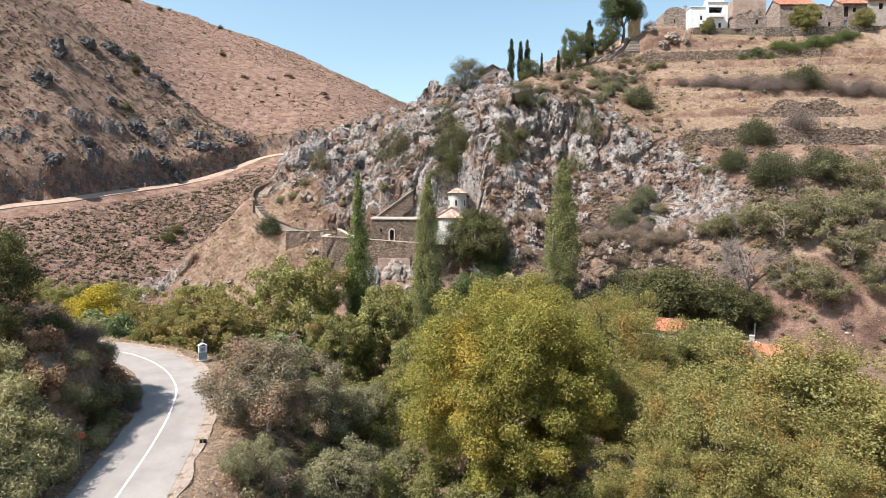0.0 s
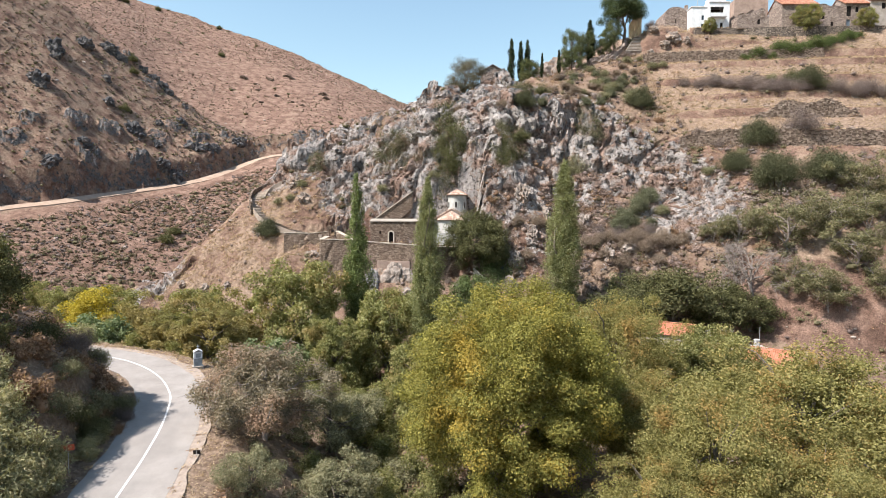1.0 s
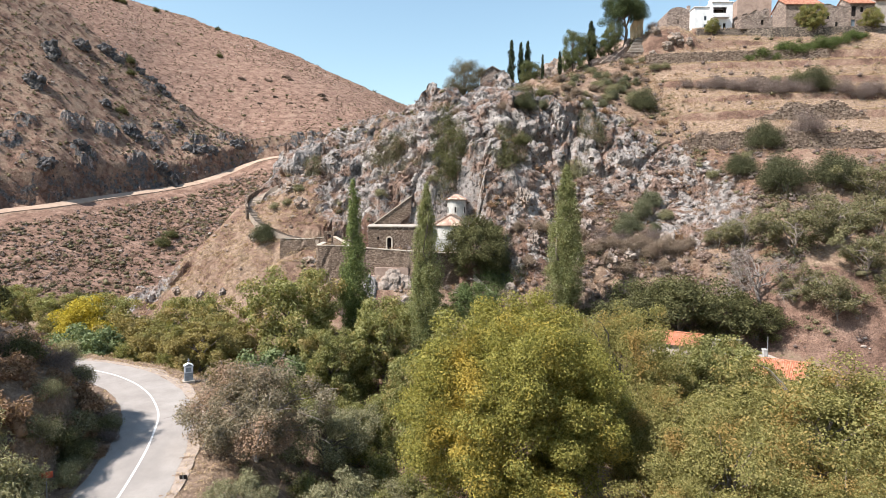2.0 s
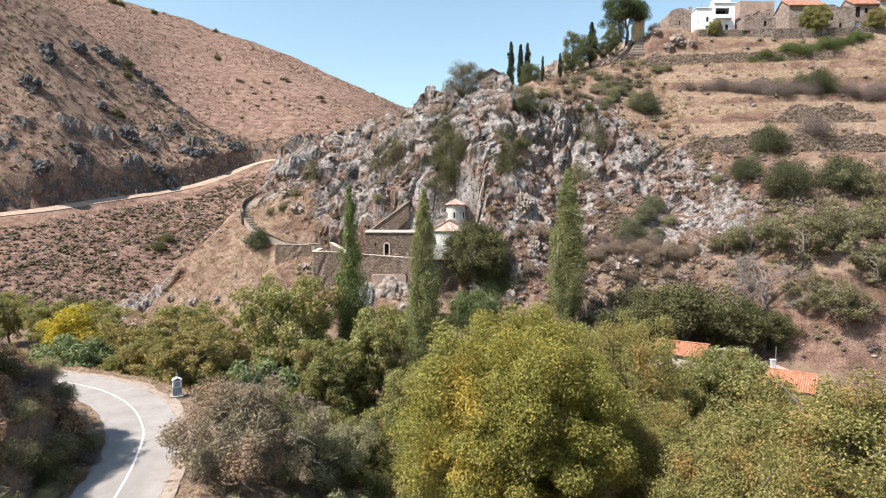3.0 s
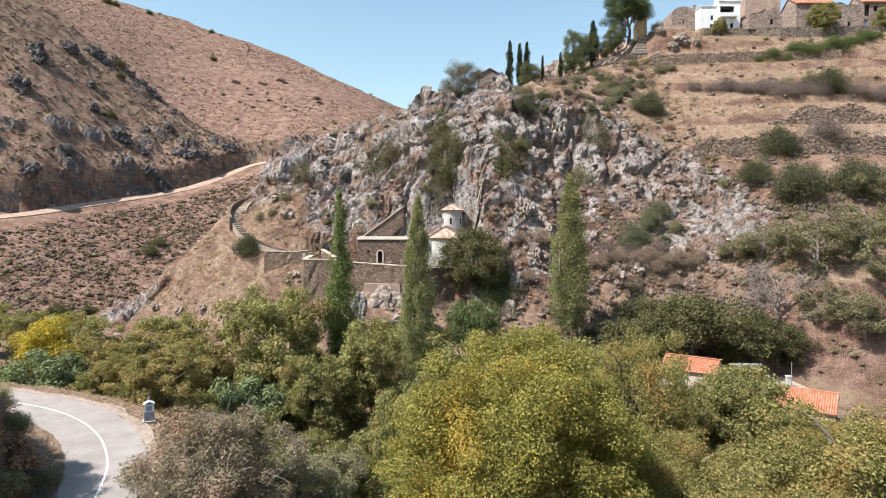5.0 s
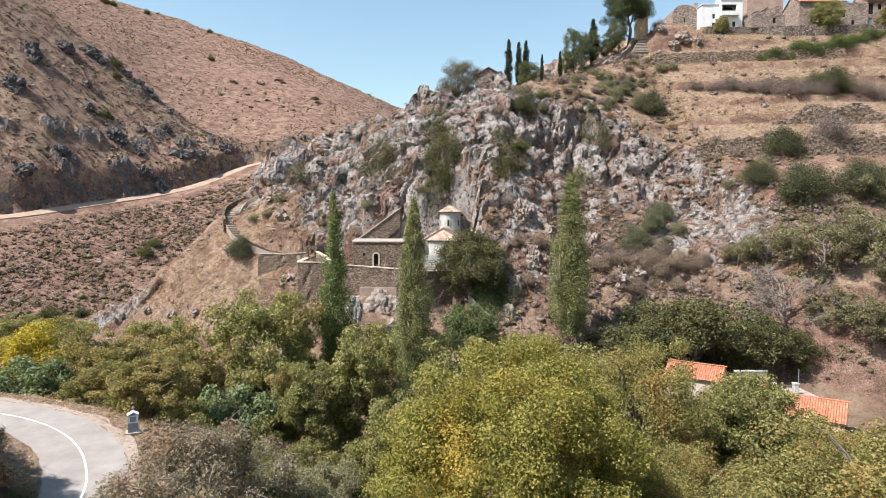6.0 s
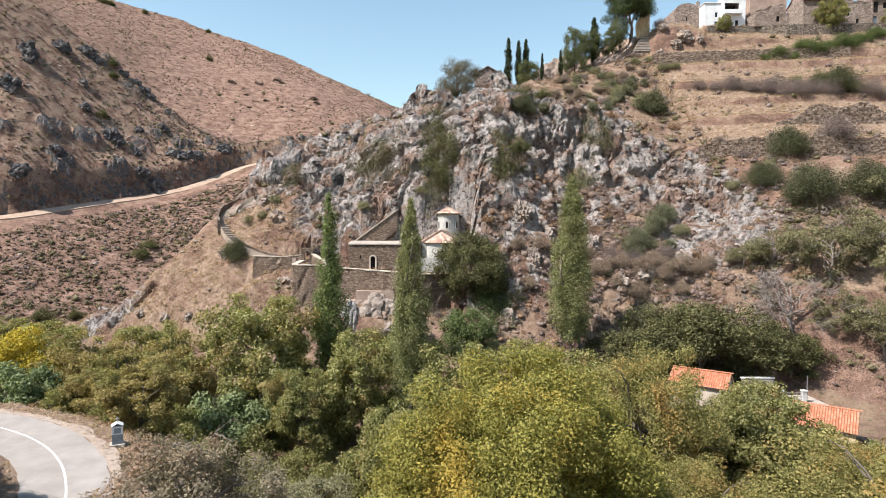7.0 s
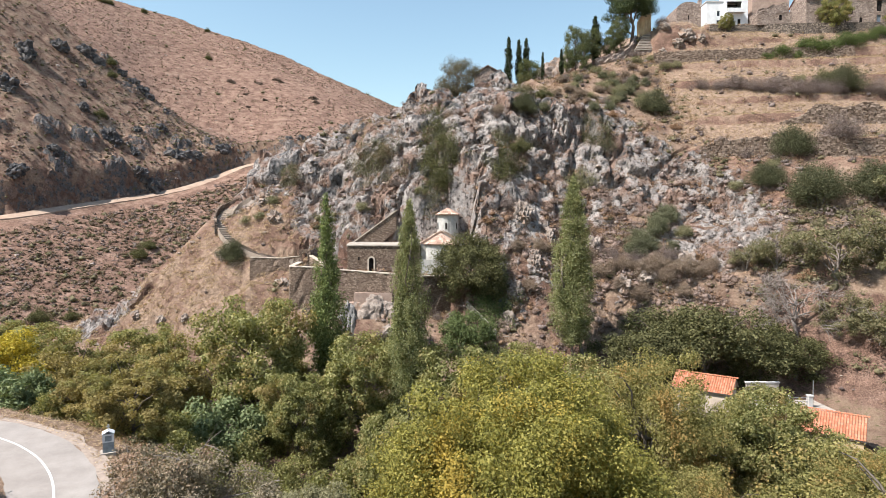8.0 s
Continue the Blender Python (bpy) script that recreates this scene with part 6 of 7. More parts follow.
for owner, x0, x1, y, z, seed in (("ruined_house", 69.4, 76.5, 143.72, 64.18, 31), ("ruined_house.001", 88.3, 94.1, 143.42, 66.58, 37)):
    xs = np.arange(x0, x1, 0.8)
    crown_z = z + (0.3 + 2.0 * (xs - x0) / (x1 - x0) if seed == 31 else 0.35) + 0.3 * vnoise(xs * 0.55, seed, 0) + 0.25 * vnoise(xs * 1.7, seed, 4)
    part_of("broken_crown", wobbly_wall(Buf(), [(float(x), y, z - 0.3, float(t)) for x, t in zip(xs, crown_z)], 0.46, 0.05, 0.5, seed), M["village_stone"], bpy.data.objects[owner], "ragged broken wall top")
ruin = tagged(new("ochre_ruin"), "broken ochre wall of a ruined house", "ruin")
part_of("wall", wobbly_wall(Buf(), [(45.3, 149.4, 60, 64.0), (46.2, 149.4, 60, 65.6), (46.9, 149.4, 60, 66.8), (47.5, 149.4, 60, 65.7), (48.3, 149.4, 60, 67.2)], 0.6, 0.1, 0.4, 12), M["ochre"], ruin)

# broad steps and path below the village
steps = tagged(new("village_steps"), "broad pale stone steps below the village", "steps")
for k in range(10):
    sx0, sy0, sz0 = 42.6 + 0.36 * k, 142.2 + 0.5 * k, 55.6 + 0.5 * k
    stone = part_of("step", block(Buf(), sx0, sx0 + 3.4, sy0, sy0 + 1.3, sz0 - 1.4, sz0 - 0.02), M["village_stone"], steps)
    part_of("tread", block(Buf(), sx0 - 0.1, sx0 + 3.5, sy0 - 0.14, sy0 + 0.6, sz0 - 0.016, sz0 + 0.16), M["concrete"], stone, "pale worn tread slab")
part_of("side_wall", wobbly_wall(Buf(), [(x, y, float(ground_z(x, y)[0]) - 0.6, float(ground_z(x, y)[0]) + 1.5) for x, y in ((33.5, 140.2), (36.2, 141.0), (38.6, 141.4), (40.4, 142.2), (41.6, 143.4), (43.4, 146.0), (44.6, 148.0))], 0.6, 0.08, 0.6, 8), M["village_stone"], steps, "rubble wall beside the steps")


# ---- dry-stone terrace walls ----
def stone_box(rng, k):
    s = np.array([(x, y, z) for z in (-0.5, 0.5) for y in (-0.5, 0.5) for x in (-0.5, 0.5)])
    return s[None] * (1 + rng.normal(size=(k, 8, 3)) * 0.12)


BOXQ = np.array([(0, 2, 3, 1), (4, 5, 7, 6), (0, 1, 5, 4), (2, 6, 7, 3), (0, 4, 6, 2), (1, 3, 7, 5)])


def terrace_wall(seed, level, x0, x1, gaps=0.25, most=3.4):
    """Courses of loose stones along the rise of one terrace."""
    rng = np.random.default_rng(seed)
    a, b = TERRACES[level], TERRACES[level + 1]
    xs = np.arange(x0, x1, 0.36)
    ys = np.arange(96, 150, 0.1)
    gx, gy = np.meshgrid(xs, ys, indexing="ij")
    zz = hill(gx.ravel(), gy.ravel())[0].reshape(gx.shape)
    y = np.array([np.interp(a + 0.76 * (b - a), z, ys) for z in zz])
    lo, hi = ground_z(xs, y - 1.5) - 0.3, ground_z(xs, y + 0.7) + 0.1
    lo = np.minimum(lo, hi - 0.4) if most < 3 else np.maximum(np.minimum(lo, hi - 0.4), hi - 3.4)
    hi = np.minimum(hi, lo + most)
    pts, size = [], []
    for i in range(len(xs)):
        tall = hi[i] - gaps * (vnoise(xs[i] * 0.25, seed, 0) + 0.6) * (hi[i] - lo[i])
        z = lo[i]
        while z < tall:
            h = rng.uniform(0.14, 0.28)
            f = (z - lo[i]) / max(0.3, hi[i] - lo[i])
            pts.append((xs[i] + rng.normal() * 0.06, y[i] - 0.75 + 0.55 * f + rng.normal() * 0.06, z + h / 2))
            size.append((rng.uniform(0.26, 0.5), rng.uniform(0.4, 0.6), h * 1.08))
            z += h
    v = np.array(pts)[:, None] + stone_box(rng, len(pts)) * np.array(size)[:, None]
    q = (BOXQ[None] + 8 * np.arange(len(pts))[:, None, None]).reshape(-1, 4)
    return tagged(new("terrace_wall", Buf().add(v.reshape(-1, 3), q).mesh("terrace_wall", M["stones"])), "dry-stone terrace wall of loose grey-brown stones", "wall", "terrace walls", "stuff")


n = Nodes("loose_stones", 0.92, 0.15)
c = n.ramp(n.island(), (0.0, (0.10, 0.073, 0.056)), (0.5, (0.18, 0.135, 0.105)), (1.0, (0.29, 0.23, 0.185)))
n.bump(n.noise(5, 5), 0.6, 0.06)
M["stones"] = n.done(n.mix(0.5, c, n.ramp(n.noise(3, 5), (0.3, 0.7), (0.7, 1.25)), "MULTIPLY"))
for k, x0, x1, g, most in ((0, 44, 96, 0.12, 3.4), (1, 52, 82, 1.2, 3.4), (3, 56, 74, 1.3, 3.4), (5, 46, 84, 0.06, 3.4)):
    terrace_wall(200 + k, k, x0, x1, g, most)
top_wall = tagged(new("village_wall"), "long rubble wall in front of the village houses", "wall")
part_of("masonry", wobbly_wall(Buf(), [(59.5, 144.7, 59, 61.7), (70, 144.3, 59, 61.6), (76, 142.2, 58.5, 61.2), (90, 141.2, 58.5, 61.2), (104, 140.8, 58.5, 61.3)], 0.7, 0.03, 0.7, 21), M["dry_stone"], top_wall)

# ---- huts by the stream ----
def hut(name, label, ridge_a, ridge_b, front, back, z_ridge, z_front, z_back, z0, door=False):
    """A small house: ridge ends in plan, half widths to its front and back, heights."""
    h = tagged(new(name), label, "hut", "tiled huts")
    a, bb = np.array(ridge_a, float), np.array(ridge_b, float)
    t = unit(bb - a)
    nrm = np.array([t[1], -t[0]])
    P = lambda p, o, z: (p[0] + nrm[0] * o, p[1] + nrm[1] * o, z)
    b = Buf()
    tiles(b, P(a, 0, z_ridge), P(bb, 0, z_ridge), P(a, front, z_front), P(bb, front, z_front), 0.23, 0.4)
    tiles(b, P(a, 0, z_ridge), P(bb, 0, z_ridge), P(a, -back, z_back), P(bb, -back, z_back), 0.23, 0.4, 9)
    for k in np.arange(0.0, 1.0, 0.06):
        p = a * (1 - k) + bb * k
        q = a * (1 - k - 0.07) + bb * (k + 0.07)
        tiles(b, P(p, -0.11, z_ridge + 0.09), P(p, 0.11, z_ridge + 0.09), P(q, -0.11, z_ridge + 0.1), P(q, 0.11, z_ridge + 0.1), 0.22, 0.5, 2, 0.08)
    part_of("tiles", b, M["tile"], h, "orange clay roof tiles")
    b = slab(Buf(), [P(a, 0, z_ridge - 0.02), P(bb, 0, z_ridge - 0.02), P(bb, front - 0.05, z_front - 0.03), P(a, front - 0.05, z_front - 0.03)], 0.1)
    slab(b, [P(a, -0.004, z_ridge - 0.02), P(bb, -0.004, z_ridge - 0.02), P(bb, -back + 0.05, z_back - 0.03), P(a, -back + 0.05, z_back - 0.03)], 0.1)
    part_of("roof_deck", b, M["plaster"], h)
    ia, ib = a + t * 0.2, bb - t * 0.2
    f, k = front - 0.3, back - 0.2
    zf, zb = z_front + 0.3 * (z_ridge - z_front) / front - 0.15, z_back + 0.2 * (z_ridge - z_back) / back - 0.15
    b = Buf()
    v = [P(ia, f, z0), P(ib, f, z0), P(ib, -k, z0), P(ia, -k, z0), P(ia, f, zf), P(ib, f, zf), P(ib, -k, zb), P(ia, -k, zb), P(ia, 0, z_ridge - 0.2), P(ib, 0, z_ridge - 0.2)]
    b.add(v, [(0, 1, 5, 4), (1, 2, 6, 5), (2, 3, 7, 6), (3, 0, 4, 7)], [(5, 6, 9), (7, 4, 8)])
    part_of("wall", b, M["ochre" if door else "plaster"], h)
    if door:
        for o, z1, z2 in ((0.9, -4.0, -2.7), (-0.2, -3.2, -2.3)):
            d = Buf()
            p0 = np.array(P(ib, o, 0)) + np.array([*t, 0]) * 0.02
            n3 = np.array([*nrm, 0])
            v = [p0 + n3 * s * 0.35 + np.array([*t, 0]) * w + np.array([0, 0, z]) for w in (-0.1, 0.03) for s, z in ((-1, z1), (1, z1), (1, z2), (-1, z2))]
            d.add(v, [(0, 1, 2, 3), (7, 6, 5, 4), (0, 4, 5, 1), (1, 5, 6, 2), (2, 6, 7, 3), (3, 7, 4, 0)])
            part_of("window", d, M["dark"], h)
    return h


hut("tiled_hut", "low hut with an orange tiled roof among trees", (27.6, 80.6), (32.6, 77.0), 2.1, 1.6, 1.5, 0.25, 0.5, -3.2)
hut("tiled_hut", "ochre hut with an orange tiled roof beside a track", (37.4, 74.0), (42.0, 70.5), 2.9, 1.1, -0.55, -2.0, -1.15, -5.6, True)
yard = tagged(new("yard"), "pale concrete yard behind the huts", "yard", kind="structure")
yard.empty_display_size = 0.1
part_of("slab", block(Buf(), 34.0, 42.5, 75.5, 79.6, -4.5, -1.45), M["concrete"], yard)
box = tagged(new("white_parapet"), "grey concrete parapet with a white coping", "wall")
part_of("front", block(Buf(), 35.2, 38.8, 79.8, 80.05, -1.6, 0.35), M["concrete"], box)
part_of("coping", block(Buf(), 35.1, 38.9, 79.74, 80.11, 0.352, 0.5), M["white"], box, "white painted coping")
fence = tagged(new("yard_railing"), "thin metal railing between white pillars", "railing")
for x in (37.9, 40.4):
    part_of("pillar", block(block(Buf(), x - 0.22, x + 0.22, 76.6, 77.04, -1.44, -0.25), x - 0.28, x + 0.28, 76.54, 77.1, -0.25, -0.12), M["white"], fence)
for z in (-0.4, -0.8, -1.15):
    tube(rail := Buf(), [(34.6, 76.8, z + 0.1), (37.7, 76.8, z)], [0.03, 0.03], 5)
    part_of("rail", rail, M["metal"], fence)
    tube(rail := Buf(), [(38.1, 76.8, z), (40.2, 76.8, z)], [0.03, 0.03], 5)
    part_of("rail", rail, M["metal"], fence)
post = Buf()
tube(post, [(40.85, 77.0, -1.6), (40.85, 77.0, 1.4)], [0.06, 0.05], 8)
ob = part_of("utility_post", post, M["metal"])
tagged(ob, "plain grey metal post beside the yard", "post")

# ---- roadside ----
shrine = tagged(new("roadside_shrine"), "small white roadside shrine on a grey base", "shrine")
part_of("slab", block(Buf(), -0.58, 0.52, -0.55, 0.5, -0.35, 0.06), M["concrete"], shrine)
part_of("base", block(Buf(), -0.40, 0.40, -0.36, 0.36, 0.06, 0.86), M["plinth"], shrine, "grey-blue painted base")
cab = pierced(Buf(), -0.40, 0.40, -0.36, -0.30, 0.864, 1.52, [(-0.24, 0.24, 0.96, 1.40)])
block(cab, -0.40, -0.34, -0.30, 0.36, 0.864, 1.52), block(cab, 0.34, 0.40, -0.30, 0.36, 0.864, 1.52), block(cab, -0.34, 0.34, 0.30, 0.36, 0.864, 1.52)
cabinet = part_of("cabinet", cab, M["white_paint"], shrine)
part_of("glass_door", block(Buf(), -0.238, 0.238, -0.33, -0.315, 0.962, 1.398), M["plinth"], cabinet)
roofb = slab(Buf(), [(-0.44, -0.40, 1.56), (0.0, -0.40, 1.80), (0.0, 0.40, 1.80), (-0.44, 0.40, 1.56)], 0.06)
slab(roofb, [(0.003, -0.40, 1.80), (0.44, -0.40, 1.56), (0.44, 0.40, 1.56), (0.003, 0.40, 1.80)], 0.06)
part_of("roof", roofb, M["white_paint"], shrine)
part_of("finial", block(block(Buf(), -0.04, 0.04, -0.04, 0.04, 1.8, 2.22), -0.13, 0.13, -0.03, 0.03, 2.02, 2.1), M["white"], shrine)
shrine.matrix_basis = pose(-25.6, 61.6, float(ground_z(-25.6, 61.6)[0]) + 0.12, 0, 0, 28)


def road_sign(x, y, top, turn, material, w, h, label):
    s = tagged(new("road_sign"), label, "sign", "road signs")
    z = float(ground_z(x, y)[0])
    tube(p := Buf(), [(0, 0, -0.4), (0, 0, top - z)], [0.035, 0.035], 8)
    part_of("post", p, M["metal"], s)
    part_of("plate", block(Buf(), -w / 2, w / 2, -0.06, -0.036, top - z - h, top - z), M[material], s)
    s.matrix_basis = pose(x, y, z, 0, 0, turn)
    return s


red_sign = road_sign(-25.2, 39.9, -0.35, 20, "red", 0.75, 0.4, "small red and white bend sign on a post")
for k in (-1, 1):
    part_of("stripe", slab(Buf(), [(k * 0.16 - 0.05, -0.064, -0.5), (k * 0.16 + 0.05, -0.064, -0.5), (k * 0.16 + 0.11, -0.064, -0.4), (k * 0.16 + 0.01, -0.064, -0.4)], 0.01), M["white"], red_sign)
road_sign(-18.0, 43.2, -2.0, 190, "dark", 0.5, 0.35, "back of a small dark road sign")
road_sign(-16.6, 42.2, -3.0, 175, "plinth", 0.55, 0.75, "back of a grey road sign on a post")


# ---- single bushes and small trees on the hill ----
ALMOND = [(50.6, 88.2, 1.25), (45.6, 93.0, 1.0), (56.5, 87.5, 1.25), (51.6, 82.8, 0.9), (52.6, 81.4, 1.1), (57.5, 83.0, 1.1), (42.3, 94.0, 0.7), (62.0, 88.0, 1.2), (48.5, 84.5, 0.7), (60.5, 80.5, 1.0), (65, 92, 1.2)]
DARK = [(-33.8, 113.5, 2.5), (13.4, 107.4, 1.8), (19.0, 119.8, 1.8),
        (54.3, 98.5, 4.0), (61.4, 96.6, 3.7), (50.0, 104.0, 2.6), (56.0, 107.6, 3.3), (39.8, 123.0, 3.0), (72.6, 120.8, 3.4), (71.2, 124.0, 2.2), (18.5, 137.5, 2.0)]
hanging_shrub(401, -14.0, -5.6, 24.5, 33.0, "ivy_leaf", "grey-green shrub hanging down the pale cliff", 13000, 70, 0.16)
hanging_shrub(402, -2.2, 3.4, 23.0, 36.0, "carob_leaf", "tall dark evergreen climbing a cleft in the cliff", 24000, 90, 0.18, 1.15)
hanging_shrub(403, 8.6, 13.2, 25.0, 29.4, "carob_leaf", "dark evergreen shrub on a ledge of the cliff", 8000, 34, 0.18)
hanging_shrub(404, 12.8, 17.2, 38.5, 43.0, "ivy_leaf", "dark shrub overhanging a cleft near the summit", 6500, 28, 0.18)
hanging_shrub(405, 25.0, 29.6, 29.5, 36.5, "ivy_leaf", "dark shrub in a cleft of the upper crag", 6500, 34, 0.17)
hanging_shrub(407, -28.2, -24.4, 24.5, 28.8, "ivy_leaf", "round olive-brown shrub on the ridge of rock above the stairs", 5000, 24, 0.16)
hanging_shrub(408, 21.8, 25.4, 23.8, 27.0, "olive_leaf", "grey-green shrub between two rock ribs", 4000, 18, 0.16)
# dark foliage added here to give the cleft its deep shadow
hanging_shrub(410, 6.6, 10.2, 6.0, 12.5, "carob_leaf", "dark shrub added for the deep shade of the cleft beside the chapel", 9000, 36, 0.17)
hanging_shrub(409, 9.0, 12.4, 30.5, 33.0, "ivy_leaf", "low olive shrub on the upper crag", 3000, 14, 0.16)
SAGE = [(67.7, 125.2, 1.5), (35.6, 128.5, 1.6), (38.5, 130.8, 1.4), (33.2, 129.5, 1.3), (46.3, 135.5, 1.5), (-30.6, 117.8, 1.2), (-33.2, 118.8, 1.2), (-28.6, 119.5, 1.4),
        (23.4, 110.5, 1.6), (46.1, 105.2, 1.4), (-15.2, 108.8, 1.3), (37.1, 102.2, 1.6), (52.3, 105.8, 1.2), (32.5, 123.5, 1.5), (-2.1, 106.5, 1.2), (-11.4, 107.2, 1.3)]
THORN = [(50.4, 127.8, 1.6), (55.6, 125.2, 2.0), (53.2, 126.0, 1.5), (58.4, 123.6, 1.8), (61.0, 122.5, 2.2), (63.7, 120.6, 2.2), (66.0, 120.2, 2.0), (68.4, 121.0, 2.2), (70.6, 119.6, 2.0), (74.8, 121.4, 2.0), (77.5, 119.2, 2.2), (80.0, 118.0, 2.0), (82.5, 118.4, 2.2), (85.0, 117.6, 2.0), (63.4, 106.8, 3.0), (49.9, 109.5, 1.5), (47.3, 111.8, 1.3),
         (25.7, 133.2, 1.4), (49.2, 145.2, 1.8), (42.1, 142.2, 1.6), (-22.2, 118.0, 1.3), (-6.1, 108.2, 1.2), (10.1, 110.8, 1.2), (11.1, 102.8, 1.6), (14.8, 105.0, 1.4),
         (33.3, 98.8, 2.0), (28.6, 99.0, 2.0), (25.7, 100.2, 1.8)]
for k, (x, y, r) in enumerate(DARK):
    plant(cliff_bush if r > 2.3 else bush_dark, x, y, r / (2.8 if r > 2.3 else 1.75), 47 * k, "dense dark evergreen bush on the rocky slope", "bush", "evergreen bushes on the hill")
for k, (x, y, r) in enumerate(SAGE):
    plant(bush_olive, x, y, r / 1.75, 61 * k, "grey-green bush on the rocky slope", "bush", "grey-green bushes on the hill")
for k, (x, y, r) in enumerate(((29.8, 133.5, 1.3), (31.9, 128.5, 1.4), (34.0, 126.5, 1.5), (37.6, 132.2, 1.6), (39.2, 124.5, 2.6), (42.0, 139.8, 1.3), (46.5, 136.0, 1.4), (26.5, 128.5, 1.2), (33.0, 137.0, 1.3), (23.5, 124.2, 1.1), (35.2, 134.5, 1.3),
                               (45.2, 140.5, 1.2), (30.8, 122.2, 1.4), (28.2, 124.5, 1.2), (48.5, 135.0, 1.2), (43.5, 132.2, 1.3), (16.2, 124.2, 1.0))):
    plant(bush_olive if k % 3 else bush_grey, x, y, r / 1.6, 97 * k, "dusty olive bush above the rocks", "bush", "bushes below the village")
for k, (x, y, q) in enumerate(((33.4, 133.7, 1.0), (34.5, 129.7, 1.2), (38.2, 130.8, 1.2), (34.3, 125.1, 1.15), (30.6, 119.4, 1.0), (31.7, 138.4, 1.0), (28.0, 131.3, 1.0), (27.3, 116.2, 1.0), (39.4, 133.0, 0.9), (18.4, 115.1, 1.0), (37.0, 128.4, 1.0), (41.0, 131.6, 1.0))):
    plant(ledge_bush, x, y, q * 0.8, 61 * k, "dusty dark olive shrub on the summit slope", "bush", "shrubs on the summit slope")
for k, (x, y, q) in enumerate(((25.2, 127.2, 1.3), (26.6, 123.7, 1.4), (33.3, 127.2, 1.1), (24.6, 132.3, 1.1), (10.3, 110.8, 1.1), (2.1, 112.7, 1.0), (42.0, 134.7, 1.2), (30.9, 127.1, 1.2), (27.4, 121.7, 1.0), (37.9, 134.2, 1.1), (24.0, 119.8, 1.0), (22.7, 126.3, 1.0), (38.6, 127.7, 1.1), (29.6, 124.8, 1.0), (35.8, 131.9, 1.0), (40.2, 137.2, 1.1))):
    plant(cushion_bush, x, y, q * 0.72, 47 * k, "mauve-brown dry cushion bush on the summit slope", "bush", "dry bushes on the summit slope")
plant(cliff_bush, 14.6, 112.6, 0.8, 25, "round dark evergreen bush at the edge of the crag", "bush", "evergreen bushes on the hill")
for k, (x, y, r) in enumerate(THORN):
    plant(bush_grey, x, y, r / (1.15 if x > 50 else 1.5), 53 * k, "leafless grey thorn bush on the slope", "bush", "thorn bushes on the hill")
for k, (x, y, r) in enumerate(((20, 100, 1.4), (24, 104, 1.2), (38, 99, 1.6), (48, 90, 1.5), (-20, 114, 1.1), (30, 116, 1.3), (42, 118, 1.2), (8, 101, 1.2))):
    plant(bush_brown, x, y, r / 1.3, 71 * k, "brown dried-out bush on the slope", "bush", "dry bushes on the hill")
chapel_carob = make_tree("carob_tree", 57, 9.0, 5.0, 4.3, "carob_leaf", 0.22, 36000, clumps=120, bare=0.03, trunk_r=0.35, clump_r=0.25, lumps=0.3, low=-0.35)
for k, (x, y, q) in enumerate(((29.2, 100.0, 1.25), (31.2, 100.6, 1.35), (33.0, 102.2, 1.3), (35.0, 104.6, 1.3), (34.0, 103.4, 1.1), (30.4, 101.8, 1.0), (34.6, 100.2, 0.8), (36.2, 105.6, 0.9))):
    plant(ledge_bush, x, y, q, 87 * k, "dense grey-green shrub on the lower rock face", "bush", "shrubs below the crag")
for k, (x, y, q) in enumerate(((27.4, 98.0, 1.2), (29.5, 97.0, 1.3), (32.2, 96.0, 1.25), (34.8, 95.8, 1.5), (31.6, 97.6, 1.3), (36.6, 95.4, 1.1), (25.4, 98.4, 1.0), (28.3, 95.5, 1.2), (34.1, 94.4, 1.0), (23.8, 97.9, 1.1), (26.0, 96.4, 0.9), (38.4, 96.2, 1.0), (22.6, 100.4, 0.9), (13.6, 97.4, 1.0), (15.8, 100.8, 1.1), (12.2, 100.2, 0.9), (19.4, 101.4, 0.9))):
    plant(cushion_bush, x, y, q, 79 * k, "rounded brown-grey dry bush below the crag", "bush", "dry bushes below the crag")
plant(chapel_carob, 5.4, 97.6, 1.06, 30, "dense dark tree beside the chapel", "tree", "carob trees", wide=0.95, lift=-1.4)
# dark leaves cover the sunlit rock where the tree's shadow should lie
hanging_shrub(411, 5.6, 11.2, 3.4, 9.0, "dark_fig_leaf", "dark creeper below the chapel tree, added in place of its shadow", 15000, 60, 0.18)
for x, y, top, w in ((15.2, 140.0, 57.5, 0.85), (17.5, 141.0, 57.3, 0.9), (19.2, 142.0, 57.9, 0.9), (21.7, 136.0, 53.3, 0.8), (25.6, 136.5, 54.1, 1.0)):
    plant_to(cypress, 8.0, x, y, top, x * 40, "slim dark cypress on the hilltop", "tree", "cypresses on the hilltop", wide=w)
M["pine_needle"] = leaf_material("pine_needle", (0.022, 0.034, 0.014), (0.05, 0.068, 0.027), (0.10, 0.12, 0.05), None, 0, 0.2)
pine = make_tree("pine_tree", 67, 11.5, 4.4, 4.2, "pine_needle", 0.2, 30000, clumps=80, bare=0.06, trunk_r=0.4, clump_r=0.27, lumps=0.55, low=0.3)
plant_to(pine, 11.5, 43.2, 147.0, 71.6, 0, "tall dark pine beside the village ruins", "tree")
M["hill_leaf"] = leaf_material("hill_leaf", (0.045, 0.055, 0.024), (0.092, 0.105, 0.045), (0.165, 0.175, 0.085), None, 0, 0.3)
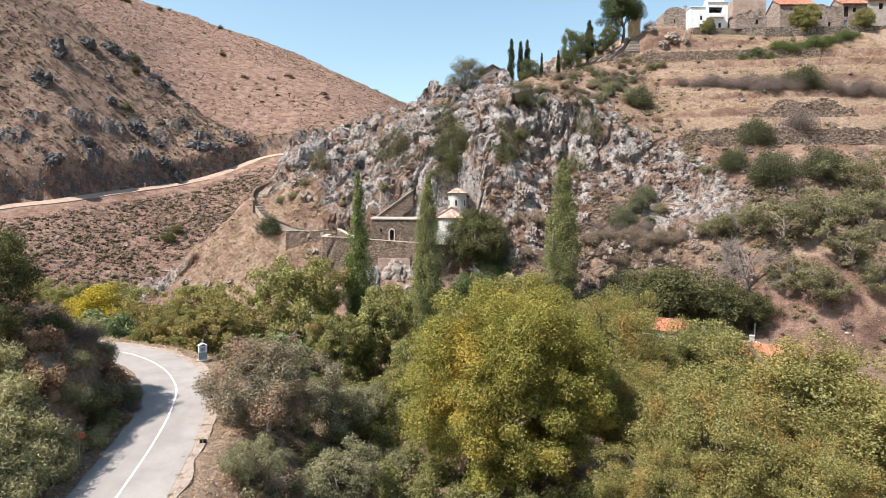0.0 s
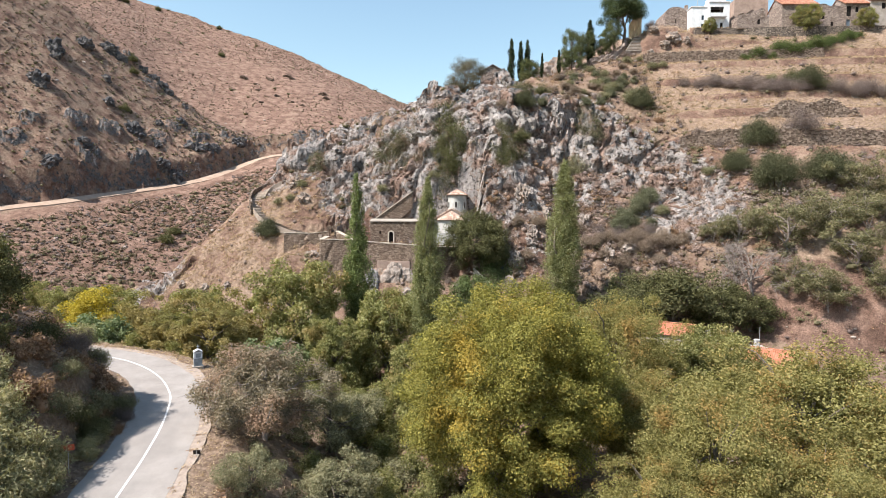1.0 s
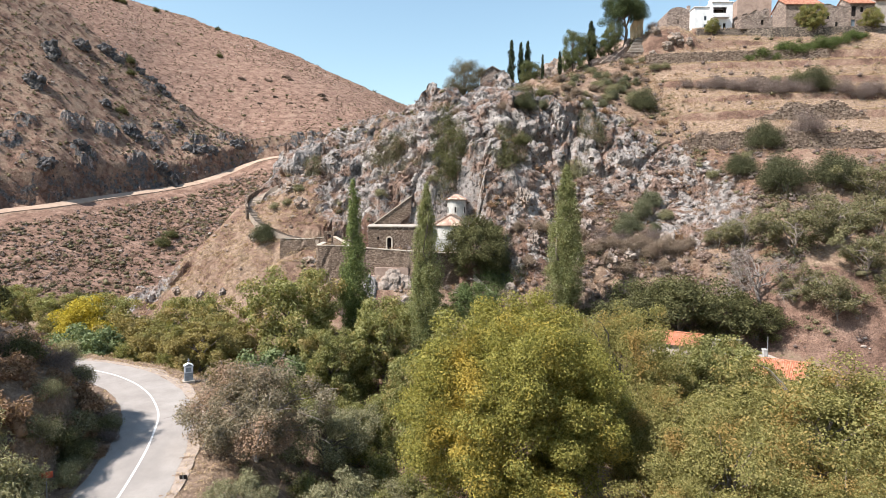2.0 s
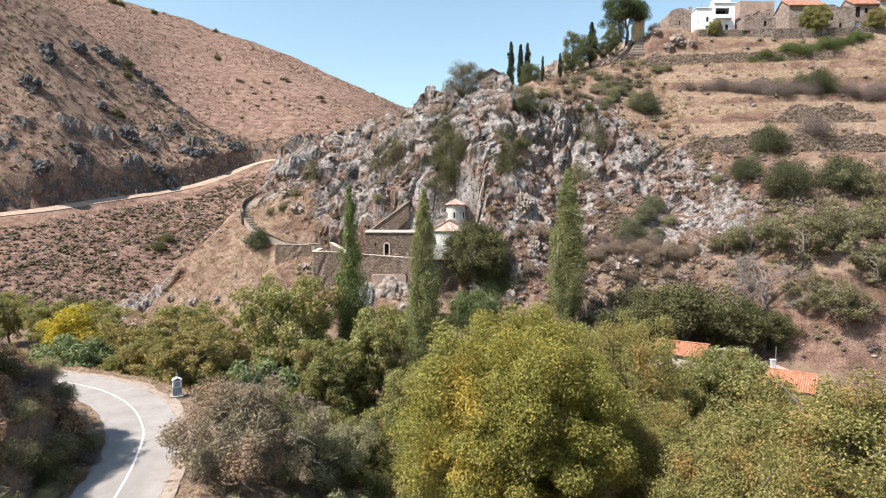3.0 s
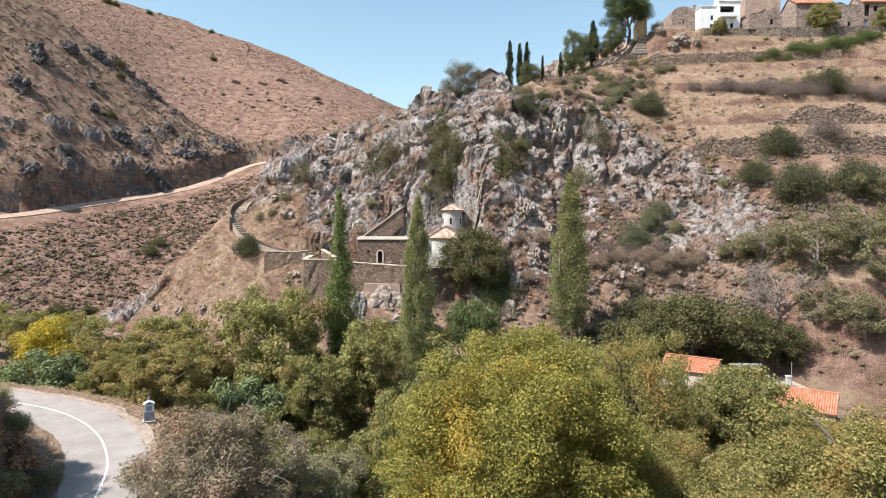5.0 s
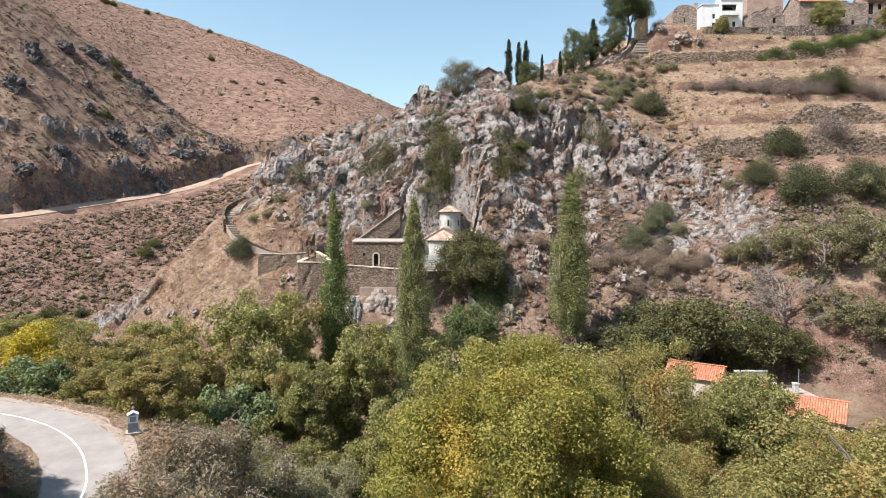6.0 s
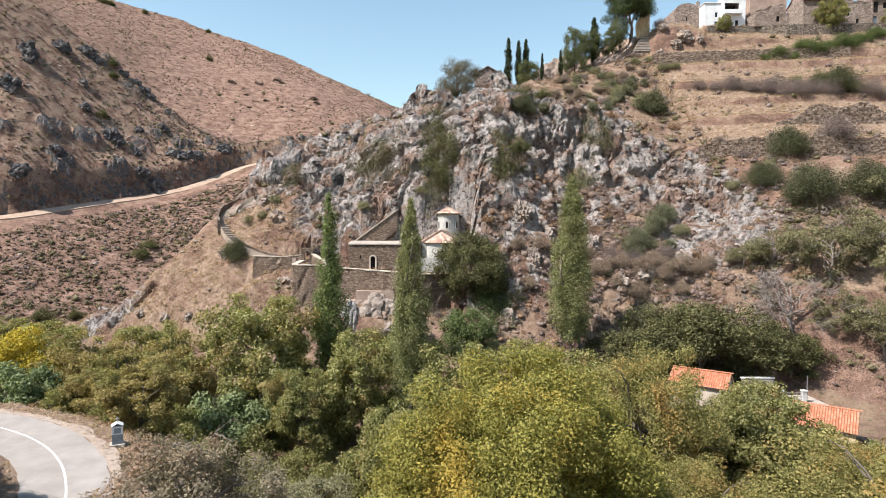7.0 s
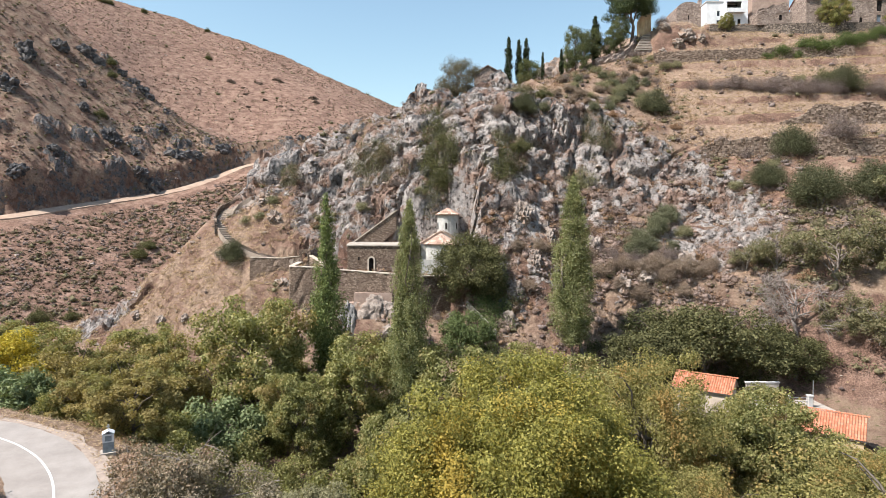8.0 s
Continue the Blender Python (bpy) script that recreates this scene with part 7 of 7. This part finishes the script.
hill_tree = make_tree("hilltop_tree", 131, 8.0, 3.0, 3.4, "hill_leaf", 0.17, 15000, clumps=90, bare=0.04, trunk_r=0.16, clump_r=0.3, lumps=0.35, low=-0.25)
for x, y, top, w, a in ((29.2, 140.0, 60.2, 0.75, 20), (30.6, 138.5, 56.6, 0.6, 70), (33.4, 142.0, 60.2, 0.85, 120), (36.6, 142.6, 58.6, 0.9, 190), (38.5, 144.0, 62.0, 0.8, 240), (40.6, 146.2, 64.6, 0.7, 310), (27.4, 138.6, 54.2, 0.8, 10)):
    plant_to(hill_tree, 8.0, x, y, top, a, "small round green tree at the village edge", "tree", "small trees at the village edge", wide=w)
plant_to(cypress, 8.0, 34.2, 143.2, 63.0, 25, "thin pointed young conifer at the village edge", "tree", "small trees at the village edge", wide=1.3)
for x, y, s, a in ((62.8, 144.0, 0.34, 80), (84.5, 141.5, 0.6, 0), (98, 140.5, 0.46, 200)):
    plant(green, x, y, s, a, "small green tree in front of the village houses", "tree", "small trees at the village edge")
M["hedge_leaf"] = leaf_material("hedge_leaf", (0.042, 0.060, 0.02), (0.085, 0.112, 0.038), (0.15, 0.18, 0.07), None, 0, 0.35)
hedge_bush = make_bush("hedge_bush", 79, 2.4, 2.2, "hedge_leaf", 0.15, 6500, clumps=34)
for k, (x, y, r) in enumerate(((67.5, 136.0, 0.7), (70.5, 136.2, 0.85), (73.0, 135.6, 0.95), (75.7, 136.0, 1.0), (78.2, 135.4, 1.0), (80.8, 135.4, 1.05), (83.4, 135.9, 1.0), (86.2, 136.6, 1.0), (89.0, 137.2, 0.9), (91.8, 138.0, 0.8), (94.5, 138.6, 0.8))):
    plant(hedge_bush, x, y, r * (1.0 + 0.25 * math.sin(k * 2.3)), 67 * k, "deep green leafy bush of a straggling terrace hedge", "bush", "terrace hedge")
for k, (x, y, r) in enumerate(((-25.6, 46.2, 0.5), (-26.2, 48.4, 0.6), (-27.2, 50.6, 0.6), (-26.6, 45.2, 0.7), (-27.6, 47.6, 0.7), (-28.4, 49.6, 0.75), (-25.9, 43.6, 0.6), (-27.2, 43.8, 0.8), (-28.9, 46.4, 0.8), (-30.0, 48.6, 0.85), (-28.4, 44.6, 0.8), (-31.0, 46.0, 0.9), (-30.2, 43.6, 0.9))):
    plant((bush_brown, bush_grey, bush_olive, bush_dark)[k % 4], x, y, r * (1.0 if k % 4 > 1 else 1.3), 59 * k, "dry straggling bush clinging to the shaded road bank", "bush", "bushes on the road bank")
# bushes at the foot of the road bank
for k, (x, y, r) in enumerate(((-25.6, 35.6, 1.3), (-26.6, 37.6, 1.35), (-27.8, 36.0, 1.5), (-28.6, 38.6, 1.4), (-25.2, 37.8, 0.9), (-27.0, 33.4, 1.5), (-29.8, 36.4, 1.6), (-30.5, 40.0, 1.4), (-26.0, 39.6, 1.0), (-25.2, 33.2, 1.2), (-25.3, 42.0, 0.7), (-25.8, 44.6, 0.6),
                               (-28.8, 50.5, 0.8), (-30.5, 50.5, 0.9), (-31.5, 53.0, 0.6))):
    plant(broom, x, y, r, 71 * k, "feathery olive-grey broom bush on the road bank", "bush", "broom bushes on the bank")
plant(carob, -34.2, 44.6, 0.76, 200, "dark leafy tree on top of the road bank", "tree", "evergreens on the road bank", wide=0.75)
for k, (x, y, r) in enumerate(((-9.2, 47.0, 0.9), (-6.6, 48.6, 0.9), (-4.2, 46.6, 0.9), (-7.4, 52.4, 1.0), (-1.6, 45.6, 0.9), (-3.8, 51.2, 1.0), (1.2, 44.4, 0.95), (3.6, 43.4, 1.0), (6.2, 43.0, 1.0), (8.6, 43.4, 1.0), (11.0, 44.4, 1.0), (13.4, 45.4, 0.9), (-0.6, 49.4, 1.0))):
    plant(bush_olive if k in (0, 1, 3, 5) else valley_bush, x, y, r * (1.1 if k in (0, 1, 3, 5) else 0.8), 73 * k, "leafy bush below the walnut tree", "bush", "bushes below the walnut")
plant_to(hill_tree, 8.0, 19.1, 138.0, 52.7, 15, "small round green tree between the cypresses", "tree", "small trees at the village edge", wide=1.1)
# trees on the road bank
for k, (x, y, s) in enumerate(((-44, 43.5, 0.7), (-43, 42, 0.8))):
    plant(carob, x, y, s, 60 * k, "dark evergreen tree on the road bank", "tree", "evergreens on the road bank", wide=0.8)
bank_rng = np.random.default_rng(91)
for k in range(34):
    along = bank_rng.uniform(30, 60)
    back = bank_rng.uniform(7.5, 14.5)
    i = int(np.argmin(np.abs(ROAD[:110, 1] - along)))
    tdir = unit(ROAD[i + 1] - ROAD[i - 1])
    x, y = ROAD[i] + np.array([-tdir[1], tdir[0]]) * back
    kind = bank_rng.choice(4, p=[0.1, 0.36, 0.24, 0.3])
    proto, lab = ((bush_dark, "dark green bush on the road bank"), (bush_olive, "grey-green bush on the road bank"), (bush_grey, "grey thorn bush on the road bank"), (bush_brown, "straw-coloured dry bush on the road bank"))[kind]
    plant(proto, float(x), float(y), bank_rng.uniform(0.5, 1.15), 37 * k, lab, "bush", "bushes on the road bank")
for k, (x, y, r) in enumerate(((-97.9, 208.2, 3.0), (-98.4, 215.8, 2.4), (-97.5, 158.8, 2.6), (-92, 163, 2.0), (-85, 205, 1.8))):
    plant(bush_dark, x, y, r / 1.6, 33 * k, "round evergreen bush on the far slope", "bush", "evergreens on the far slope")

# loose trees on the right-hand slope and in front of the huts
almond = make_tree("almond_tree", 83, 5.6, 3.6, 2.7, "almond_leaf", 0.19, 9000, clumps=50, bare=0.15, trunk_r=0.16, clump_r=0.24, lumps=0.7, bark="twig", twigs=60, low=-0.1)
for k, (x, y, s) in enumerate(ALMOND):
    plant(almond, x, y, s, 67 * k, "small dusty green almond tree on the slope", "tree", "almond trees on the slope")
dead = make_tree("bare_tree", 89, 6.0, 4.2, 3.0, "scrub_grey", 0.12, 1500, clumps=60, bare=0.1, trunk_r=0.2, clump_r=0.2, lumps=0.4, bark="twig", twigs=420)
plant(dead, 44.6, 86.4, 1.35, 0, "leafless grey tree with tangled branches", "tree")
for k, (x, y, s, w) in enumerate(((25.5, 65.0, 0.86, 1.0), (28.8, 64.5, 0.88, 0.95), (36.5, 60.0, 0.6, 1.1), (40.5, 57.0, 0.52, 1.2), (31.5, 63.5, 0.66, 1.0))):
    plant(green, x, y, s, 41 * k, "grey-green tree in front of the huts", "tree", "trees in front of the huts", wide=w)


for k, (x, y, s) in enumerate(((29.4, 73.8, 1.05), (26.4, 76.0, 1.1), (32.2, 72.6, 0.9), (36.2, 78.6, 0.7), (35.0, 71.2, 0.9))):
    plant(valley_bush, x, y, s, 83 * k, "leafy green bush beside the huts", "bush", "bushes on the valley floor")


def boulders(name, label, places, size):
    """Loose rocks as one object: rough lumps half sunk in the ground."""
    x, y, rng = places
    s = size[0] + (size[1] - size[0]) * rng.uniform(size=len(x)) ** 3
    v = ICO[None] * (1 + rng.normal(size=(len(x), 12, 3)) * 0.24) * (s[:, None] * rng.uniform(0.7, 1.3, (len(x), 3)) * np.array([1, 1, 0.6]))[:, None]
    v = v + np.stack([x, y, ground_z(x, y) + 0.02 * s], 1)[:, None]
    f = (ICO_F[None] + 12 * np.arange(len(x))[:, None, None]).reshape(-1, 3)
    return tagged(new(name, Buf().add(v.reshape(-1, 3), None, f).mesh(name, M["boulder"])), label, "rocks", kind="stuff")


n = Nodes("boulder", 0.92, 0.15)
c = n.ramp(n.island(), (0.0, (0.17, 0.13, 0.105)), (0.5, (0.28, 0.225, 0.19)), (1.0, (0.42, 0.365, 0.325)))
n.bump(n.noise(4, 6, 0.7), 0.7, 0.1)
M["boulder"] = n.done(n.mix(0.6, c, n.ramp(n.noise(1.8, 6, 0.7), (0.3, 0.6), (0.7, 1.3)), "MULTIPLY"))
boulders("boulders", "loose limestone boulders on the hill", scatter(301, 9000, on_hill(1.0, 4.1, -60, 96, 0.1), HILLBOX), (0.1, 0.7))
boulders("boulders", "stones on the far slope", scatter(302, 20000, on_far(1, 7, 0.10), (-330, 10, 130, 520)), (0.2, 0.9))


# rock outcrop under the cistern
def outcrop(name, label, x, y, z, sx, sy, sz, seed, material="crag", fine=4, group="rock outcrops", jag=1.0, swell=0.3):
    bm = bmesh.new()
    bmesh.ops.create_icosphere(bm, subdivisions=fine, radius=1.0)
    co = np.array([v.co for v in bm.verts])
    a1, a2, ar = cells(co[:, 0] * 1.6 + seed, co[:, 1] * 1.6, co[:, 2] * 1.3, seed)
    b1, b2, br = cells(co[:, 0] * 3.4 + seed, co[:, 1] * 3.4, co[:, 2] * 3.0, seed + 1)
    k = 1 + jag * (0.22 * (ar - 0.5) - 0.12 * np.clip(1 - (a2 - a1) / 0.2, 0, 1) + 0.16 * (br - 0.5))
    k = k + swell * fbm(co[:, 0] * 2.3 + seed, co[:, 1] * 2.3, co[:, 2] * 2.3, 4, seed + 3)
    for v, c, f in zip(bm.verts, co, k):
        v.co = Vector((c[0] * sx * f, c[1] * sy * f, c[2] * sz * f))
    me = bpy.data.meshes.new(name)
    bm.to_mesh(me)
    bm.free()
    me.polygons.foreach_set("use_smooth", np.zeros(len(me.polygons), bool))
    me.materials.append(M[material])
    ob = tagged(new(name, me), label, "rock", group)
    ob.matrix_basis = pose(x, y, z, 0, 0, seed * 5 - 20)
    return ob


n = Nodes("crag", 0.92, 0.15)
c = n.ramp(n.noise(1.1, 8, 0.75), (0.3, (0.10, 0.082, 0.07)), (0.46, (0.23, 0.19, 0.163)), (0.64, (0.36, 0.308, 0.27)))
c = n.mix(n.ramp(n.noise(0.5, 6, 0.7), (0.52, 0.0), (0.62, 0.8)), c, (0.30, 0.20, 0.14))
n.bump(n.noise(2.5, 8, 0.75), 0.8, 0.2)
M["crag"] = n.done(c)
# dark blue-grey that holds the shade on a crag's near side
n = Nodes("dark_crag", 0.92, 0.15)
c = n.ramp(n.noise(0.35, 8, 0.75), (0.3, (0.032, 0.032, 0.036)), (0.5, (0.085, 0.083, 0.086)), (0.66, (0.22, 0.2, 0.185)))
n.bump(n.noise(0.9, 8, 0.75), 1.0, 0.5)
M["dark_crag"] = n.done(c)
n = Nodes("cistern_rock", 0.92, 0.15)
n.bump(n.noise(1.6, 8, 0.75), 0.9, 0.3)
M["cistern_rock"] = n.done(n.ramp(n.noise(0.8, 8, 0.75), (0.3, (0.12, 0.115, 0.11)), (0.5, (0.25, 0.24, 0.23)), (0.7, (0.4, 0.37, 0.34))))
n = Nodes("brown_crag", 0.92, 0.15)
n.bump(n.noise(0.9, 8, 0.75), 1.0, 0.5)
M["brown_crag"] = n.done(n.ramp(n.noise(0.35, 8, 0.75), (0.3, (0.05, 0.036, 0.028)), (0.5, (0.11, 0.078, 0.06)), (0.68, (0.2, 0.15, 0.115))))
outcrop("rock_outcrop", "pale rock outcrop under the cistern blocks", -8.4, 96.6, 4.0, 3.5, 1.7, 3.9, 3, "crag", 5, "rock outcrops", 1.2, 0.12)
outcrop("rock_outcrop", "pale rock outcrop under the cistern blocks", -11.7, 96.0, 3.2, 1.7, 1.5, 3.9, 5, "cistern_rock", 5, "rock outcrops", 1.0, 0.1)
outcrop("rock_outcrop", "brown rock outcrop below the terrace wall", -5.2, 96.2, 2.9, 2.8, 1.9, 1.9, 7)
outcrop("rock_outcrop", "brown stony knoll behind the cypresses", 29.2, 153.0, 50.0, 7.0, 4.0, 6.4, 9, "crag", 5, "rock outcrops", 0.7, 0.4)
outcrop("rock_outcrop", "pale boulder on the lower slope", 30.8, 97.4, 10.6, 2.4, 1.6, 1.4, 11)
# two near-black crags put in to darken the cleft where deep shade falls
outcrop("rock_outcrop", "dark crag standing in for the shaded cleft beside the chapel", 8.6, 98.8, 8.0, 2.2, 1.8, 4.4, 13, "dark_crag", 4, "rock outcrops", 1.8)
outcrop("rock_outcrop", "dark crag standing in for the shaded cleft beside the chapel", 10.4, 97.0, 5.6, 1.7, 1.5, 2.6, 17, "dark_crag", 4, "rock outcrops", 1.8)
for k, (x, y, s) in enumerate(((-12, 94.5, 0.8), (-7, 94.3, 0.9), (-3, 95, 0.8), (0.5, 95.5, 0.7), (-16.5, 97, 0.9), (-18, 101, 0.7), (-16.2, 99.4, 0.85), (-15.8, 95.6, 0.8), (-16.8, 103.0, 0.6))):
    plant(bush_grey if k % 2 else bush_olive, x, y, s, 77 * k, "dry bush at the foot of the terrace wall", "bush", "bushes below the terrace")

# weathered crags that break through the far slopes, painted dark for their shaded side
FAR_CRAGS = [(-178.3, 272.0, 5.5), (-176.0, 268.5, 3.5), (-177.3, 293.3, 4.2), (-173.2, 306.1, 5.0), (-169.0, 307.5, 3.8), (-160.4, 315.2, 3.2), (-155.5, 316.5, 3.6), (-151.9, 317.8, 4.4), (-148.0, 317.5, 3.2),
             (-143.1, 273.1, 5.2), (-139.8, 272.2, 3.4), (-132.9, 298.4, 3.6), (-154.7, 272.4, 3.4), (-171.9, 251.1, 4.8), (-169.5, 249.0, 3.0), (-120.9, 286.2, 5.0), (-117.0, 288.5, 4.2), (-113.4, 291.0, 3.4), (-105.9, 305.3, 4.6),
             (-147.5, 242.0, 3.4), (-149.7, 225.3, 4.0), (-133.1, 274.7, 2.6), (-128.0, 268.0, 4.0), (-123.5, 271.5, 4.6), (-138.5, 287.0, 2.6), (-162.0, 284.0, 2.8)]
FAR_BLOCKS = [(-147.8, 433.3, 3.6), (-130.2, 440.7, 3.0), (-121.0, 455.7, 3.8), (-117.5, 454.0, 2.6), (-130.7, 414.9, 2.2), (-116.5, 411.7, 2.4), (-122.4, 394.9, 2.2), (-88.5, 430.7, 4.4), (-84.8, 422.4, 3.0), (-104.0, 402.0, 2.2), (-136.0, 425.0, 1.8), (-96.0, 398.0, 2.0)]
for k, (x, y, r) in enumerate(FAR_CRAGS + FAR_BLOCKS):
    far = k >= len(FAR_CRAGS)
    outcrop("hillside_crag", "brown weathered rock on the far hill" if far else "blue-grey limestone crag on the far slope, painted dark as if shaded", x, y, float(ground_z(x, y)[0]) - 0.25 * r, r * 0.95, r * 0.75, r * (0.6 if far else 0.85), 500 + 3 * k,
            "brown_crag" if far else "dark_crag", 4, "crags on the far slopes", 1.8)
for k, (x, y, r) in enumerate(((-176.6, 470.1, 2.6), (-178.8, 472.0, 1.6), (-254.0, 527.0, 3.0), (-278.6, 506.8, 4.0), (-272.5, 509.0, 3.2), (-205.0, 540.0, 2.6), (-160.3, 306.0, 2.4), (-164.0, 312.5, 2.8), (-149.0, 276.5, 2.6))):
    plant(bush_dark, x, y, r / 1.6, 83 * k, "dark evergreen bush on the far hill", "bush", "evergreens on the far slope")

# undergrowth that closes the gaps between the trees of the stream bank
under_rng = np.random.default_rng(77)
for k, (x, y) in enumerate(((-26, 76), (-29, 79), (-17, 79), (-18.5, 73.5), (-12, 74.5), (-6.5, 75.5), (-1.5, 73), (1.5, 70), (-7.5, 69.5), (-11, 80), (-25, 87), (-34, 88), (-40, 82), (-47, 92), (-58, 86), (-31.5, 74.5), (-2, 84), (5.5, 86), (12, 86), (20, 84),
                            (-14.5, 63.5), (-18.2, 62.0), (-13, 90.5), (-9.5, 90), (-16.5, 88), (-5.5, 90.5), (-18, 91.5), (-7, 63.5), (-1.2, 57.5), (-0.5, 64.5), (-22.5, 67.5), (21, 72), (25, 70), (20, 78))):
    plant(valley_bush, x, y, under_rng.uniform(0.95, 1.35), 49 * k, "leafy green bush between the stream-side trees", "bush", "bushes on the valley floor")

# trees at the bend of the stream, beyond the road
for k, (x, y, s, w) in enumerate(((-72, 112, 0.8, 1.1), (-64, 104, 0.7, 1.1), (-84, 118, 0.85, 1.15), (-78, 104, 0.75, 1.1), (-92, 112, 0.8, 1.2), (-66, 92, 0.6, 1.2))):
    plant(rust if k % 2 else green, x, y, s, 63 * k, "dusty tree at the bend of the stream", "tree", "trees along the stream", wide=w)
# stones that lie on the upper terraces and rocks beside the village steps
for k, (x, y, r) in enumerate(((53.6, 142.2, 2.0), (51.4, 141.6, 1.5), (49.2, 143.6, 1.3), (56.4, 141.4, 1.2), (47.8, 141.0, 1.1))):
    outcrop("village_rock", "pale rock beside the village steps", x, y, float(ground_z(x, y)[0]), r, r * 0.8, r * 0.8, 700 + k, "crag", 4, "rocks below the village", 1.6)
for k, (x, y, r) in enumerate(((11.5, 97.5, 1.5), (14.6, 99.6, 1.3), (20.8, 98.4, 1.6), (23.6, 101.8, 1.4), (17.2, 102.6, 1.2), (26.4, 96.6, 1.3), (10.4, 94.4, 1.2), (13.0, 103.0, 1.6), (35.6, 97.4, 1.5), (21.6, 105.0, 1.7))):
    outcrop("slope_rock", "pale limestone rib standing out of the stony slope", x, y, float(ground_z(x, y)[0]) - 0.1, r * 1.1, r * 0.8, r * 1.2, 740 + k, "crag", 4, "rocks on the stony slope", 1.9)
for k, (x, y, r) in enumerate(((-33.5, 104.5, 0.9), (-40.5, 110.0, 1.0), (-30.0, 102.5, 0.8), (-46.0, 113.5, 1.1), (-26.5, 104.0, 0.9), (-36.5, 115.5, 1.2), (-24.0, 107.5, 1.3), (-30.5, 121.0, 1.6), (-33.0, 122.5, 1.3), (-27.5, 116.5, 1.5), (-52.0, 116.8, 1.0))):
    outcrop("slope_rock", "brown rock breaking through the straw slope", x, y, float(ground_z(x, y)[0]) - 0.15, r * 1.2, r * 0.8, r * 0.8, 780 + k, "crag", 4, "rocks on the straw slope", 1.9)
# dark growth over the cut above the road; its evergreen is added for shade
plant(carob, -32.2, 41.6, 0.4, 80, "dark evergreen tree added to shade the road cut", "tree", "evergreens on the road bank", wide=0.85)
for k, (x, y, size) in enumerate(((-27.6, 46.8, 1.15), (-28.6, 49.0, 1.1), (-26.6, 44.4, 0.95), (-27.4, 42.2, 1.0), (-28.6, 41.0, 1.1), (-26.9, 48.6, 0.8), (-30.0, 51.0, 1.0))):
    plant((bush_olive, bush_brown, bush_dark)[k % 3], x, y, size * (1.4 if k % 3 == 1 else 0.85), 57 * k, "dry dusty bush over the road cut", "bush", "bushes on the road bank")
